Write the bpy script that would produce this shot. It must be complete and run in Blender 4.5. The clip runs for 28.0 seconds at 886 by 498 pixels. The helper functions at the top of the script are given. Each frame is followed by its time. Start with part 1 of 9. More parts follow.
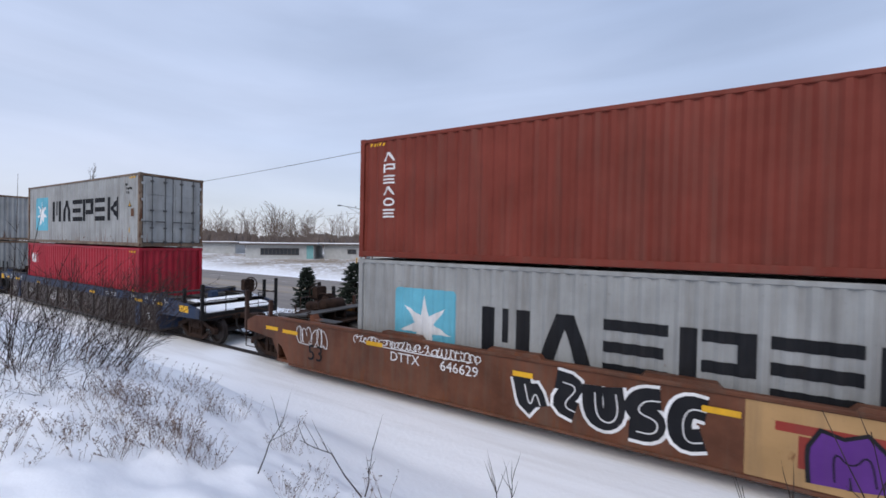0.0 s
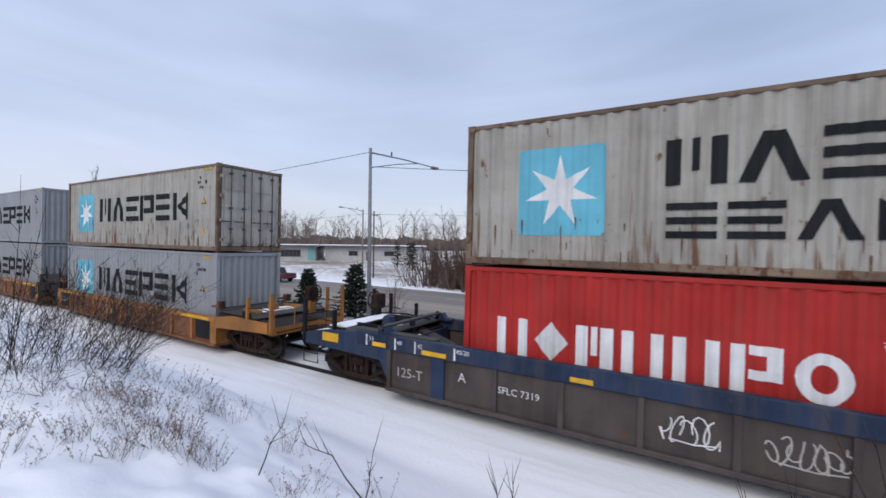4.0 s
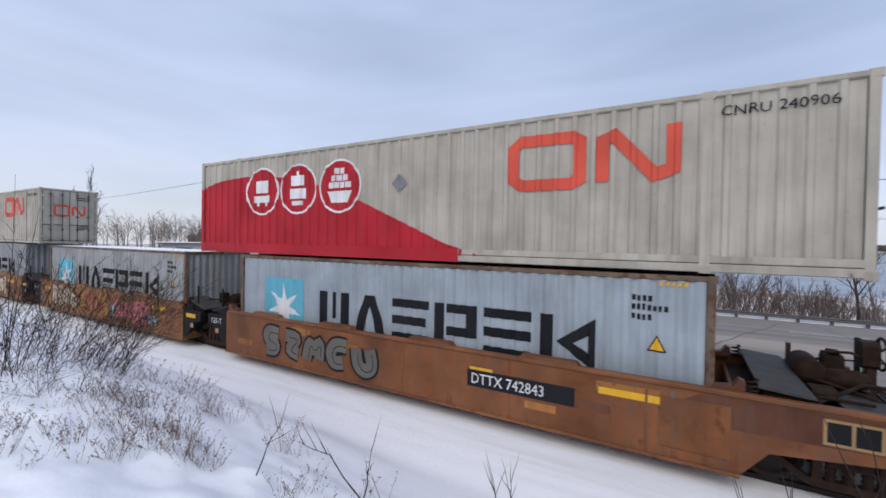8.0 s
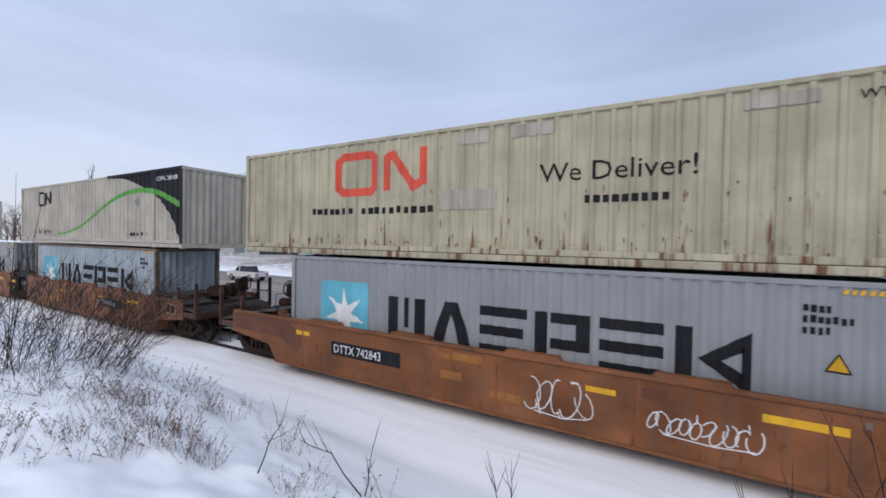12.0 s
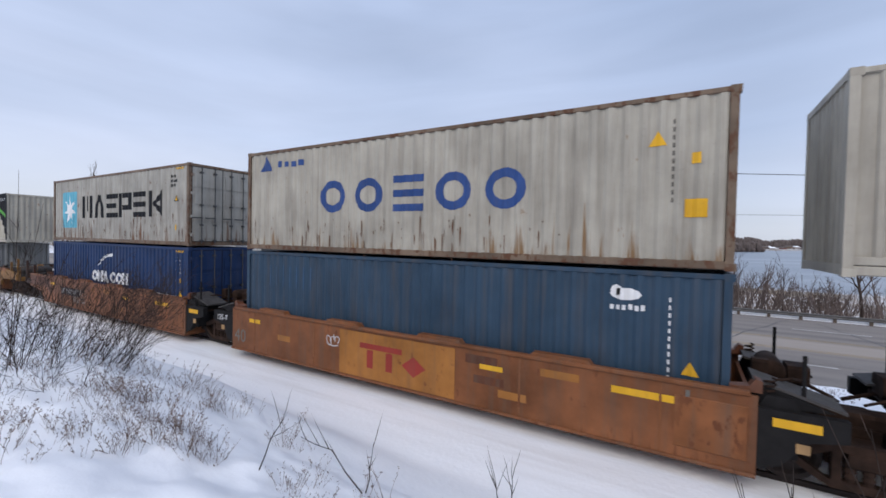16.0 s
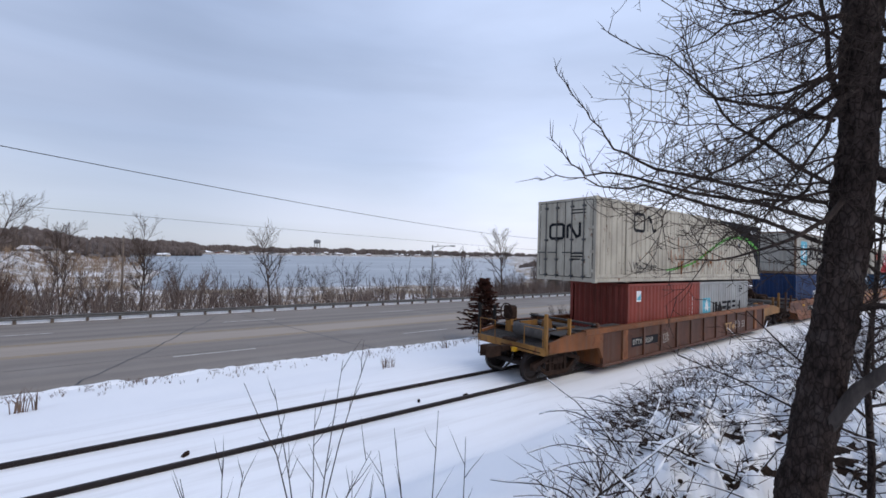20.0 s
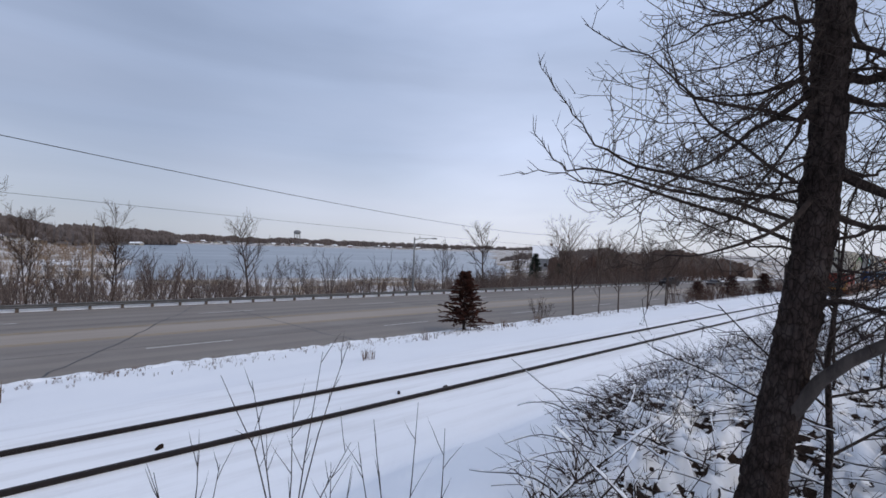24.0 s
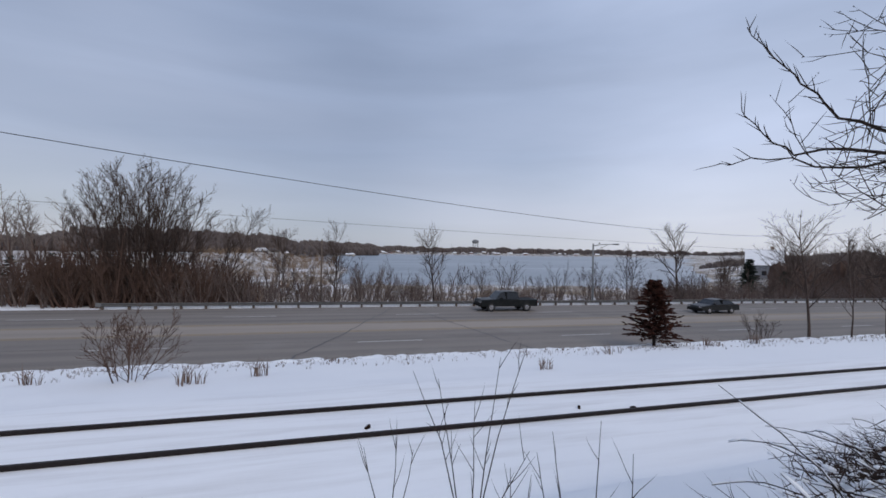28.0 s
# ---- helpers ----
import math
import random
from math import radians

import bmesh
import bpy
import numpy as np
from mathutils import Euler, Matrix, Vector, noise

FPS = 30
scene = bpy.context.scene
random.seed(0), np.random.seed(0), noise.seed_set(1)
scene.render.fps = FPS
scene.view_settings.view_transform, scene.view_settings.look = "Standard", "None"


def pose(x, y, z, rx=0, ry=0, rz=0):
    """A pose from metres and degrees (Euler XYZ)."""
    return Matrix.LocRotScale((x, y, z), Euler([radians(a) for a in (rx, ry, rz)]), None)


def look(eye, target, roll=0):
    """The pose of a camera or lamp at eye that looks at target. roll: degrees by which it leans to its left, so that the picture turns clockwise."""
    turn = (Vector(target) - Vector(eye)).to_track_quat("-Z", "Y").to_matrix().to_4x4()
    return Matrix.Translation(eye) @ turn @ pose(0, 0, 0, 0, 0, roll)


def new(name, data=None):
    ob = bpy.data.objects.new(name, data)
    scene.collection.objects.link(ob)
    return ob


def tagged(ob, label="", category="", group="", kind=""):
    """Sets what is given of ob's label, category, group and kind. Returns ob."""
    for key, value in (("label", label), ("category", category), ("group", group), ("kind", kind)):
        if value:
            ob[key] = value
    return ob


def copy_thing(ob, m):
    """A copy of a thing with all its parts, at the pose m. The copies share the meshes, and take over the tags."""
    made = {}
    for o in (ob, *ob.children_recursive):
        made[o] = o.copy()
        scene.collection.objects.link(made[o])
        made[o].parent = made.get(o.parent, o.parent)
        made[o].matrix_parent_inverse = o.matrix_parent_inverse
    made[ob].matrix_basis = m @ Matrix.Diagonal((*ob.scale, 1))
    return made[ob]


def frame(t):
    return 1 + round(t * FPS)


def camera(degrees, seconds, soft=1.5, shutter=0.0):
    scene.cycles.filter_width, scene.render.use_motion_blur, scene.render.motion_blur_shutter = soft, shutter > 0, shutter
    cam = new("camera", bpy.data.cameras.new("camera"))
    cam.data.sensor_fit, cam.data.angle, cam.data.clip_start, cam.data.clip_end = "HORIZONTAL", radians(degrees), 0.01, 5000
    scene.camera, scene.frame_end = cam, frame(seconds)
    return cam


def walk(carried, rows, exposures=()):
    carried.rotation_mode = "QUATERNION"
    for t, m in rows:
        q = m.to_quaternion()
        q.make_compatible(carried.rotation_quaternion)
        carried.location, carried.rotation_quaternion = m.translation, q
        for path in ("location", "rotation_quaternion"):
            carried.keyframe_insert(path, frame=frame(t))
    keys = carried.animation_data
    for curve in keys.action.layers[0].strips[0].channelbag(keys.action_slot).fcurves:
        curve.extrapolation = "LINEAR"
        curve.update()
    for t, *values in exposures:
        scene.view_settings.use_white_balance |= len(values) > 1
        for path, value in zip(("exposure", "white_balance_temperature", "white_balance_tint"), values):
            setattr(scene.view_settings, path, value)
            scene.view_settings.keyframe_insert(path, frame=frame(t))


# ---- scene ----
from mathutils.geometry import tessellate_polygon

# ---------------------------------------------------------------- camera
EYE = Vector((0.0, -9.055, 3.586))
GRADE = -0.0121          # the line and the road fall gently towards +x
# seconds, heading to the right of +y, tilt up, lean to the left (degrees)
AIM = (
    (0.0, -30.61, -0.53, 0.53), (0.5, -30.67, -0.53, 0.52), (1.0, -30.74, -0.47, 0.52),
    (1.5, -30.78, -0.41, 0.51), (2.0, -30.86, -0.39, 0.52), (2.5, -30.83, -0.34, 0.57),
    (3.0, -30.80, -0.39, 0.62), (3.5, -30.79, -0.27, 0.66), (5.5, -30.72, -0.48, 0.65),
    (6.0, -30.67, -0.58, 0.66), (6.5, -30.55, -0.65, 0.62), (7.0, -30.54, -0.58, 0.57),
    (7.5, -30.52, -0.43, 0.52), (8.0, -30.43, -0.39, 0.50), (8.5, -30.48, -0.39, 0.47),
    (9.0, -30.53, -0.51, 0.45), (9.5, -30.62, -0.55, 0.42), (10.0, -30.68, -0.47, 0.41),
    (10.5, -30.70, -0.43, 0.40), (11.0, -30.71, -0.38, 0.38), (11.5, -30.62, -0.43, 0.38),
    (12.0, -30.51, -0.62, 0.42), (12.5, -30.51, -0.65, 0.46), (13.0, -30.41, -0.81, 0.50),
    (13.5, -30.37, -1.03, 0.61), (15.5, -30.57, -1.12, 0.65), (16.0, -30.69, -0.88, 0.60),
    (16.5, -30.81, -0.71, 0.54), (17.0, -30.16, -0.76, 0.43), (17.5, -27.75, -0.65, 0.35),
    (18.0, -22.84, -0.54, 0.25), (18.5, -11.11, -0.40, 0.38), (19.0, 8.88, -0.06, 0.47),
    (19.5, 27.61, 0.27, 0.88), (20.0, 37.20, 0.81, 1.11), (20.5, 39.67, 0.88, 1.38),
    (21.0, 40.10, 0.88, 1.51), (21.5, 40.17, 0.76, 1.63), (23.5, 39.96, -0.01, 1.75),
    (24.0, 39.73, -0.14, 1.85), (24.5, 39.51, -0.21, 1.85), (25.0, 39.25, -0.32, 1.83),
    (25.5, 38.51, -0.32, 1.73), (26.0, 36.56, -0.38, 1.57), (26.5, 32.78, -0.37, 1.26),
    (27.0, 27.26, -0.14, 1.01), (27.5, 20.96, 0.12, 0.88), (28.0, 15.87, 0.35, 0.86),
)

cam = camera(93.74, 28.0, soft=1.6, shutter=0.05)


def aim(yaw, tilt, lean):
    yaw, tilt = radians(yaw), radians(tilt)
    way = Vector((math.sin(yaw) * math.cos(tilt), math.cos(yaw) * math.cos(tilt), math.sin(tilt)))
    return look(EYE, EYE + way, lean)


walk(cam, [(t, aim(a, b, c)) for t, a, b, c in AIM], exposures=((0.0, 0.0), (17.0, 0.0), (18.5, 0.02), (19.5, 0.0), (20.5, -0.19), (21.0, -0.25), (25.0, -0.35), (26.0, -0.33), (28.0, -0.49)))

# ---------------------------------------------------------------- light
SUN_ELEVATION, SUN_AZIMUTH = 42.0, 168.0      # azimuth clockwise from +y
world = bpy.data.worlds.new("winter_sky")
scene.world = world
world.use_nodes = True
wn, wl = world.node_tree.nodes, world.node_tree.links
wn.clear()
w_out = wn.new("ShaderNodeOutputWorld")
w_bg = wn.new("ShaderNodeBackground")
w_sky = wn.new("ShaderNodeTexSky")
w_sky.sky_type = "NISHITA"
w_sky.sun_disc = False
w_sky.sun_elevation, w_sky.sun_rotation = radians(SUN_ELEVATION), radians(SUN_AZIMUTH)
w_sky.air_density, w_sky.dust_density, w_sky.ozone_density = 1.0, 1.0, 1.5
w_geo = wn.new("ShaderNodeTexCoord")
w_map = wn.new("ShaderNodeMapping")
w_map.inputs["Scale"].default_value = (1.0, 1.3, 4.5)
w_map.inputs["Rotation"].default_value = (0.25, 0.12, 0.5)
w_noise = wn.new("ShaderNodeTexNoise")
w_noise.inputs["Scale"].default_value = 1.3
w_noise.inputs["Detail"].default_value = 5.0
w_noise.inputs["Roughness"].default_value = 0.45
w_ramp = wn.new("ShaderNodeValToRGB")
w_ramp.color_ramp.elements[0].position, w_ramp.color_ramp.elements[0].color = 0.34, (0.72, 0.72, 0.72, 1)
w_ramp.color_ramp.elements[1].position, w_ramp.color_ramp.elements[1].color = 0.68, (0.95, 0.95, 0.95, 1)
w_sep = wn.new("ShaderNodeSeparateXYZ")
w_hz = wn.new("ShaderNodeValToRGB")           # cloud deck: paler near the horizon
w_hz.color_ramp.elements[0].position, w_hz.color_ramp.elements[0].color = 0.0, (7.4, 7.6, 8.5, 1)
w_hz.color_ramp.elements[1].position, w_hz.color_ramp.elements[1].color = 0.75, (4.7, 5.8, 8.3, 1)
w_e = w_hz.color_ramp.elements.new(0.22)
w_e.color = (5.8, 6.6, 8.6, 1)
w_mix = wn.new("ShaderNodeMix")
w_mix.data_type = "RGBA"
w_bg.inputs["Strength"].default_value = 0.112
wl.new(w_geo.outputs["Generated"], w_map.inputs["Vector"])
wl.new(w_map.outputs["Vector"], w_noise.inputs["Vector"])
wl.new(w_noise.outputs["Fac"], w_ramp.inputs["Fac"])
wl.new(w_geo.outputs["Generated"], w_sep.inputs["Vector"])
wl.new(w_sep.outputs["Z"], w_hz.inputs["Fac"])
wl.new(w_ramp.outputs["Color"], w_mix.inputs["Factor"])
wl.new(w_sky.outputs["Color"], w_mix.inputs["A"])
wl.new(w_hz.outputs["Color"], w_mix.inputs["B"])
w_az = wn.new("ShaderNodeMath")               # the cloud deck is thin to the north-west, thick due north, and bright to the north-east
w_az.operation = "ARCTAN2"
wl.new(w_sep.outputs["X"], w_az.inputs[0])
wl.new(w_sep.outputs["Y"], w_az.inputs[1])
w_turn = wn.new("ShaderNodeMapRange")
w_turn.inputs["From Min"].default_value, w_turn.inputs["From Max"].default_value = -math.pi, math.pi
wl.new(w_az.outputs[0], w_turn.inputs["Value"])
w_deck = wn.new("ShaderNodeValToRGB")
w_deck.color_ramp.interpolation = "EASE"
for k, (deg, v, blue) in enumerate(((-180, 0.50, 1.0), (-60, 0.49, 1.0), (-28, 0.46, 1.01), (2, 0.405, 1.045), (24, 0.49, 1.02), (50, 0.60, 1.0), (95, 0.56, 1.0), (180, 0.50, 1.0))):
    stop = w_deck.color_ramp.elements[k] if k < 2 else w_deck.color_ramp.elements.new((deg + 180) / 360)
    stop.position, stop.color = (deg + 180) / 360, (v / blue, v, v * blue, 1)
wl.new(w_turn.outputs[0], w_deck.inputs["Fac"])
w_wisp_map = wn.new("ShaderNodeMapping")      # long soft wisps that slant across the deck
w_wisp_map.inputs["Scale"].default_value = (0.7, 1.0, 5.5)
w_wisp_map.inputs["Rotation"].default_value = (0.0, 0.30, 0.35)
w_wisp = wn.new("ShaderNodeTexNoise")
w_wisp.inputs["Scale"].default_value, w_wisp.inputs["Detail"].default_value, w_wisp.inputs["Distortion"].default_value = 1.6, 6.0, 0.5
wl.new(w_geo.outputs["Generated"], w_wisp_map.inputs["Vector"])
wl.new(w_wisp_map.outputs["Vector"], w_wisp.inputs["Vector"])
w_wisp_range = wn.new("ShaderNodeMapRange")
w_wisp_range.inputs["From Min"].default_value, w_wisp_range.inputs["From Max"].default_value = 0.34, 0.66
w_wisp_range.inputs["To Min"].default_value, w_wisp_range.inputs["To Max"].default_value = 0.212, 0.238
wl.new(w_wisp.outputs["Fac"], w_wisp_range.inputs["Value"])
w_tint = wn.new("ShaderNodeMix")
w_tint.data_type, w_tint.blend_type = "RGBA", "MULTIPLY"
w_tint.inputs["Factor"].default_value = 1.0
wl.new(w_mix.outputs["Result"], w_tint.inputs["A"])
wl.new(w_deck.outputs["Color"], w_tint.inputs["B"])
wl.new(w_tint.outputs["Result"], w_bg.inputs["Color"])
wl.new(w_wisp_range.outputs[0], w_bg.inputs["Strength"])
wl.new(w_bg.outputs["Background"], w_out.inputs["Surface"])

sun = new("sun", bpy.data.lights.new("sun", "SUN"))
sun.data.energy, sun.data.angle, sun.data.color = 1.45, radians(40), (1.0, 0.90, 0.78)
a = radians(SUN_AZIMUTH)
e = radians(SUN_ELEVATION)
sun.matrix_world = look((math.sin(a) * math.cos(e) * 50, math.cos(a) * math.cos(e) * 50, math.sin(e) * 50), (0, 0, 0))

# ---------------------------------------------------------------- materials
MATS = {}


def node_mat(name, rough=0.6, metal=0.0, spec=0.5):
    m = bpy.data.materials.new(name)
    m.use_nodes = True
    b = m.node_tree.nodes["Principled BSDF"]
    b.inputs["Roughness"].default_value = rough
    b.inputs["Metallic"].default_value = metal
    b.inputs["Specular IOR Level"].default_value = spec
    return m, m.node_tree.nodes, m.node_tree.links, b


def add_noise(n, l, coord, scale, detail=4.0, rough=0.55, stretch=(1, 1, 1)):
    mp = n.new("ShaderNodeMapping")
    mp.inputs["Scale"].default_value = stretch
    tx = n.new("ShaderNodeTexNoise")
    tx.inputs["Scale"].default_value = scale
    tx.inputs["Detail"].default_value = detail
    tx.inputs["Roughness"].default_value = rough
    l.new(coord, mp.inputs["Vector"])
    l.new(mp.outputs["Vector"], tx.inputs["Vector"])
    return tx.outputs["Fac"]


def add_ramp(n, l, fac, lo, hi, c0=(0, 0, 0), c1=(1, 1, 1)):
    r = n.new("ShaderNodeValToRGB")
    r.color_ramp.elements[0].position, r.color_ramp.elements[0].color = lo, (*c0, 1)
    r.color_ramp.elements[1].position, r.color_ramp.elements[1].color = hi, (*c1, 1)
    l.new(fac, r.inputs["Fac"])
    return r.outputs["Color"]


def add_mix(n, l, fac, a, b, mode="MIX"):
    x = n.new("ShaderNodeMix")
    x.data_type, x.blend_type = "RGBA", mode
    for key, value in (("Factor", fac), ("A", a), ("B", b)):
        if isinstance(value, (int, float)):
            x.inputs[key].default_value = value
        elif isinstance(value, tuple):
            x.inputs[key].default_value = (*value, 1)
        else:
            l.new(value, x.inputs[key])
    return x.outputs["Result"]


def add_bump(n, l, b, height, strength, distance):
    bp = n.new("ShaderNodeBump")
    bp.inputs["Strength"].default_value = strength
    bp.inputs["Distance"].default_value = distance
    l.new(height, bp.inputs["Height"])
    l.new(bp.outputs["Normal"], b.inputs["Normal"])


def shifted(n, l):
    """Object coordinates shifted by the object's own random number."""
    co = n.new("ShaderNodeTexCoord")
    inf = n.new("ShaderNodeObjectInfo")
    mul = n.new("ShaderNodeMath")
    mul.operation = "MULTIPLY"
    mul.inputs[1].default_value = 37.0
    l.new(inf.outputs["Random"], mul.inputs[0])
    ad = n.new("ShaderNodeVectorMath")
    l.new(co.outputs["Object"], ad.inputs[0])
    l.new(mul.outputs[0], ad.inputs[1])
    return ad.outputs[0]


def paint(name, colour, rust=0.1, dirt=0.3, rough=0.55, rust_colour=(0.13, 0.045, 0.018), dirt_colour=(0.10, 0.078, 0.06), var=0.2, run=0.0, foot=1.4):
    """Weathered paint on steel: mottled tone, run-down dirt streaks, rust spots and rust runs that are thickest near the foot."""
    if name in MATS:
        return MATS[name]
    m, n, l, b = node_mat(name, rough, 0, 0.22)
    co = shifted(n, l)
    raw = n.new("ShaderNodeTexCoord").outputs["Object"]
    tone = add_noise(n, l, co, 0.8, 6, 0.6)
    streak = add_noise(n, l, co, 1.0, 4, 0.6, (5.0, 5.0, 0.35))
    fine = add_noise(n, l, co, 38.0, 3)
    spots = add_noise(n, l, co, 3.0, 6, 0.65, (2.0, 2.0, 1.0))
    patch = add_noise(n, l, co, 0.45, 3)
    dark = tuple(c * (1 - var) for c in colour)
    light = tuple(min(1, c * (1 + 0.6 * var) + 0.006) for c in colour)
    base = add_mix(n, l, add_ramp(n, l, tone, 0.34, 0.68), dark, light)
    d = add_ramp(n, l, streak, 0.46, 0.74, (0, 0, 0), (dirt, dirt, dirt))
    base = add_mix(n, l, d, base, dirt_colour)
    k = min(rust, 1.0)
    r = add_ramp(n, l, spots, 0.70 - 0.20 * k, 0.76 - 0.20 * k)
    p = add_ramp(n, l, patch, 0.56 - 0.26 * k, 0.66 - 0.24 * k)
    base = add_mix(n, l, add_mix(n, l, 1.0, r, p, "MULTIPLY"), base, rust_colour)
    if run > 0:
        runs = add_noise(n, l, co, 1.0, 5, 0.6, (7.5, 7.5, 0.55))
        sep = n.new("ShaderNodeSeparateXYZ")
        l.new(raw, sep.inputs[0])
        mr = n.new("ShaderNodeMapRange")
        mr.inputs["From Min"].default_value, mr.inputs["From Max"].default_value = foot, 0.05
        mr.inputs["To Min"].default_value, mr.inputs["To Max"].default_value = -0.16, 0.07 + 0.10 * run
        l.new(sep.outputs["Z"], mr.inputs["Value"])
        ad = n.new("ShaderNodeMath")
        l.new(runs, ad.inputs[0])
        l.new(mr.outputs[0], ad.inputs[1])
        base = add_mix(n, l, add_ramp(n, l, ad.outputs[0], 0.60, 0.72), base, rust_colour)
    scuff = add_noise(n, l, co, 9.0, 5, 0.7, (1.0, 1.0, 1.6))
    base = add_mix(n, l, add_ramp(n, l, scuff, 0.62, 0.72, (0, 0, 0), (0.6 * dirt, 0.6 * dirt, 0.6 * dirt)), base, dirt_colour)
    l.new(base, b.inputs["Base Color"])
    add_bump(n, l, b, fine, 0.12, 0.01)
    MATS[name] = m
    return m


def simple(name, colour, rough=0.6, metal=0.0, scale=6.0, var=0.25, bump=0.15, spec=0.5):
    if name in MATS:
        return MATS[name]
    m, n, l, b = node_mat(name, rough, metal, spec)
    co = shifted(n, l)
    f1 = add_noise(n, l, co, scale, 4)
    f2 = add_noise(n, l, co, scale * 7, 3)
    base = add_mix(n, l, add_ramp(n, l, f1, 0.3, 0.7), tuple(c * (1 - var) for c in colour), tuple(min(1, c * (1 + var)) for c in colour))
    base = add_mix(n, l, add_ramp(n, l, f2, 0.4, 0.75, (0, 0, 0), (0.3, 0.3, 0.3)), base, tuple(c * 0.7 for c in colour))
    l.new(base, b.inputs["Base Color"])
    add_bump(n, l, b, f2, bump, 0.02)
    MATS[name] = m
    return m


def snow_mat():
    m, n, l, b = node_mat("snow", 0.75, 0, 0.3)
    co = n.new("ShaderNodeTexCoord").outputs["Object"]
    f1 = add_noise(n, l, co, 0.35, 5)
    f2 = add_noise(n, l, co, 9.0, 5, 0.65)
    f3 = add_noise(n, l, co, 1.6, 5, 0.6)
    base = add_mix(n, l, add_ramp(n, l, f1, 0.3, 0.7), (0.85, 0.86, 0.885), (0.92, 0.925, 0.94))
    base = add_mix(n, l, add_ramp(n, l, f3, 0.66, 0.8, (0, 0, 0), (0.25, 0.25, 0.25)), base, (0.55, 0.53, 0.50))
    l.new(base, b.inputs["Base Color"])
    b.inputs["Subsurface Weight"].default_value = 0.0
    h = add_mix(n, l, 0.7, f2, f3)
    add_bump(n, l, b, h, 0.35, 0.06)
    return m


def land_mat():
    """Ground sheet: snow, patchy with dead grass and brush litter away from the line."""
    m, n, l, b = node_mat("snow_and_grass", 0.85, 0, 0.2)
    geo = n.new("ShaderNodeNewGeometry").outputs["Position"]
    f1 = add_noise(n, l, geo, 0.06, 6, 0.6)
    f2 = add_noise(n, l, geo, 1.2, 6, 0.65)
    f3 = add_noise(n, l, geo, 11.0, 4, 0.6)
    sep = n.new("ShaderNodeSeparateXYZ")
    l.new(geo, sep.inputs[0])
    far = n.new("ShaderNodeMapRange")
    far.inputs["From Min"].default_value, far.inputs["From Max"].default_value = 31.5, 40.0
    l.new(sep.outputs["Y"], far.inputs["Value"])
    near = n.new("ShaderNodeMapRange")
    near.inputs["From Min"].default_value, near.inputs["From Max"].default_value = 1500.0, 1320.0
    l.new(sep.outputs["Y"], near.inputs["Value"])
    mk = n.new("ShaderNodeMath")
    mk.operation = "MULTIPLY"
    l.new(far.outputs[0], mk.inputs[0])
    l.new(near.outputs[0], mk.inputs[1])
    snow = add_mix(n, l, add_ramp(n, l, f1, 0.3, 0.7), (0.85, 0.86, 0.885), (0.92, 0.925, 0.94))
    litter = add_mix(n, l, add_ramp(n, l, f2, 0.35, 0.65), (0.13, 0.10, 0.07), (0.34, 0.265, 0.185))
    cover = add_ramp(n, l, add_mix(n, l, 0.55, f1, f2), 0.41, 0.54)
    cv = add_mix(n, l, 1.0, cover, mk.outputs[0], "MULTIPLY")
    grime = add_noise(n, l, geo, 1.0, 5, 0.6, (0.25, 3.0, 1.0))
    lane = n.new("ShaderNodeMath")                # soot and dust along the line
    lane.operation = "ABSOLUTE"
    l.new(sep.outputs["Y"], lane.inputs[0])
    by = n.new("ShaderNodeMapRange")
    by.inputs["From Min"].default_value, by.inputs["From Max"].default_value = 3.4, 1.6
    l.new(lane.outputs[0], by.inputs["Value"])
    soot = add_mix(n, l, 1.0, add_ramp(n, l, grime, 0.46, 0.72, (0, 0, 0), (0.28, 0.28, 0.28)), by.outputs[0], "MULTIPLY")
    snow = add_mix(n, l, soot, snow, (0.36, 0.33, 0.31))
    l.new(add_mix(n, l, cv, snow, litter), b.inputs["Base Color"])
    add_bump(n, l, b, add_mix(n, l, 0.6, f3, f2), 0.4, 0.06)
    return m


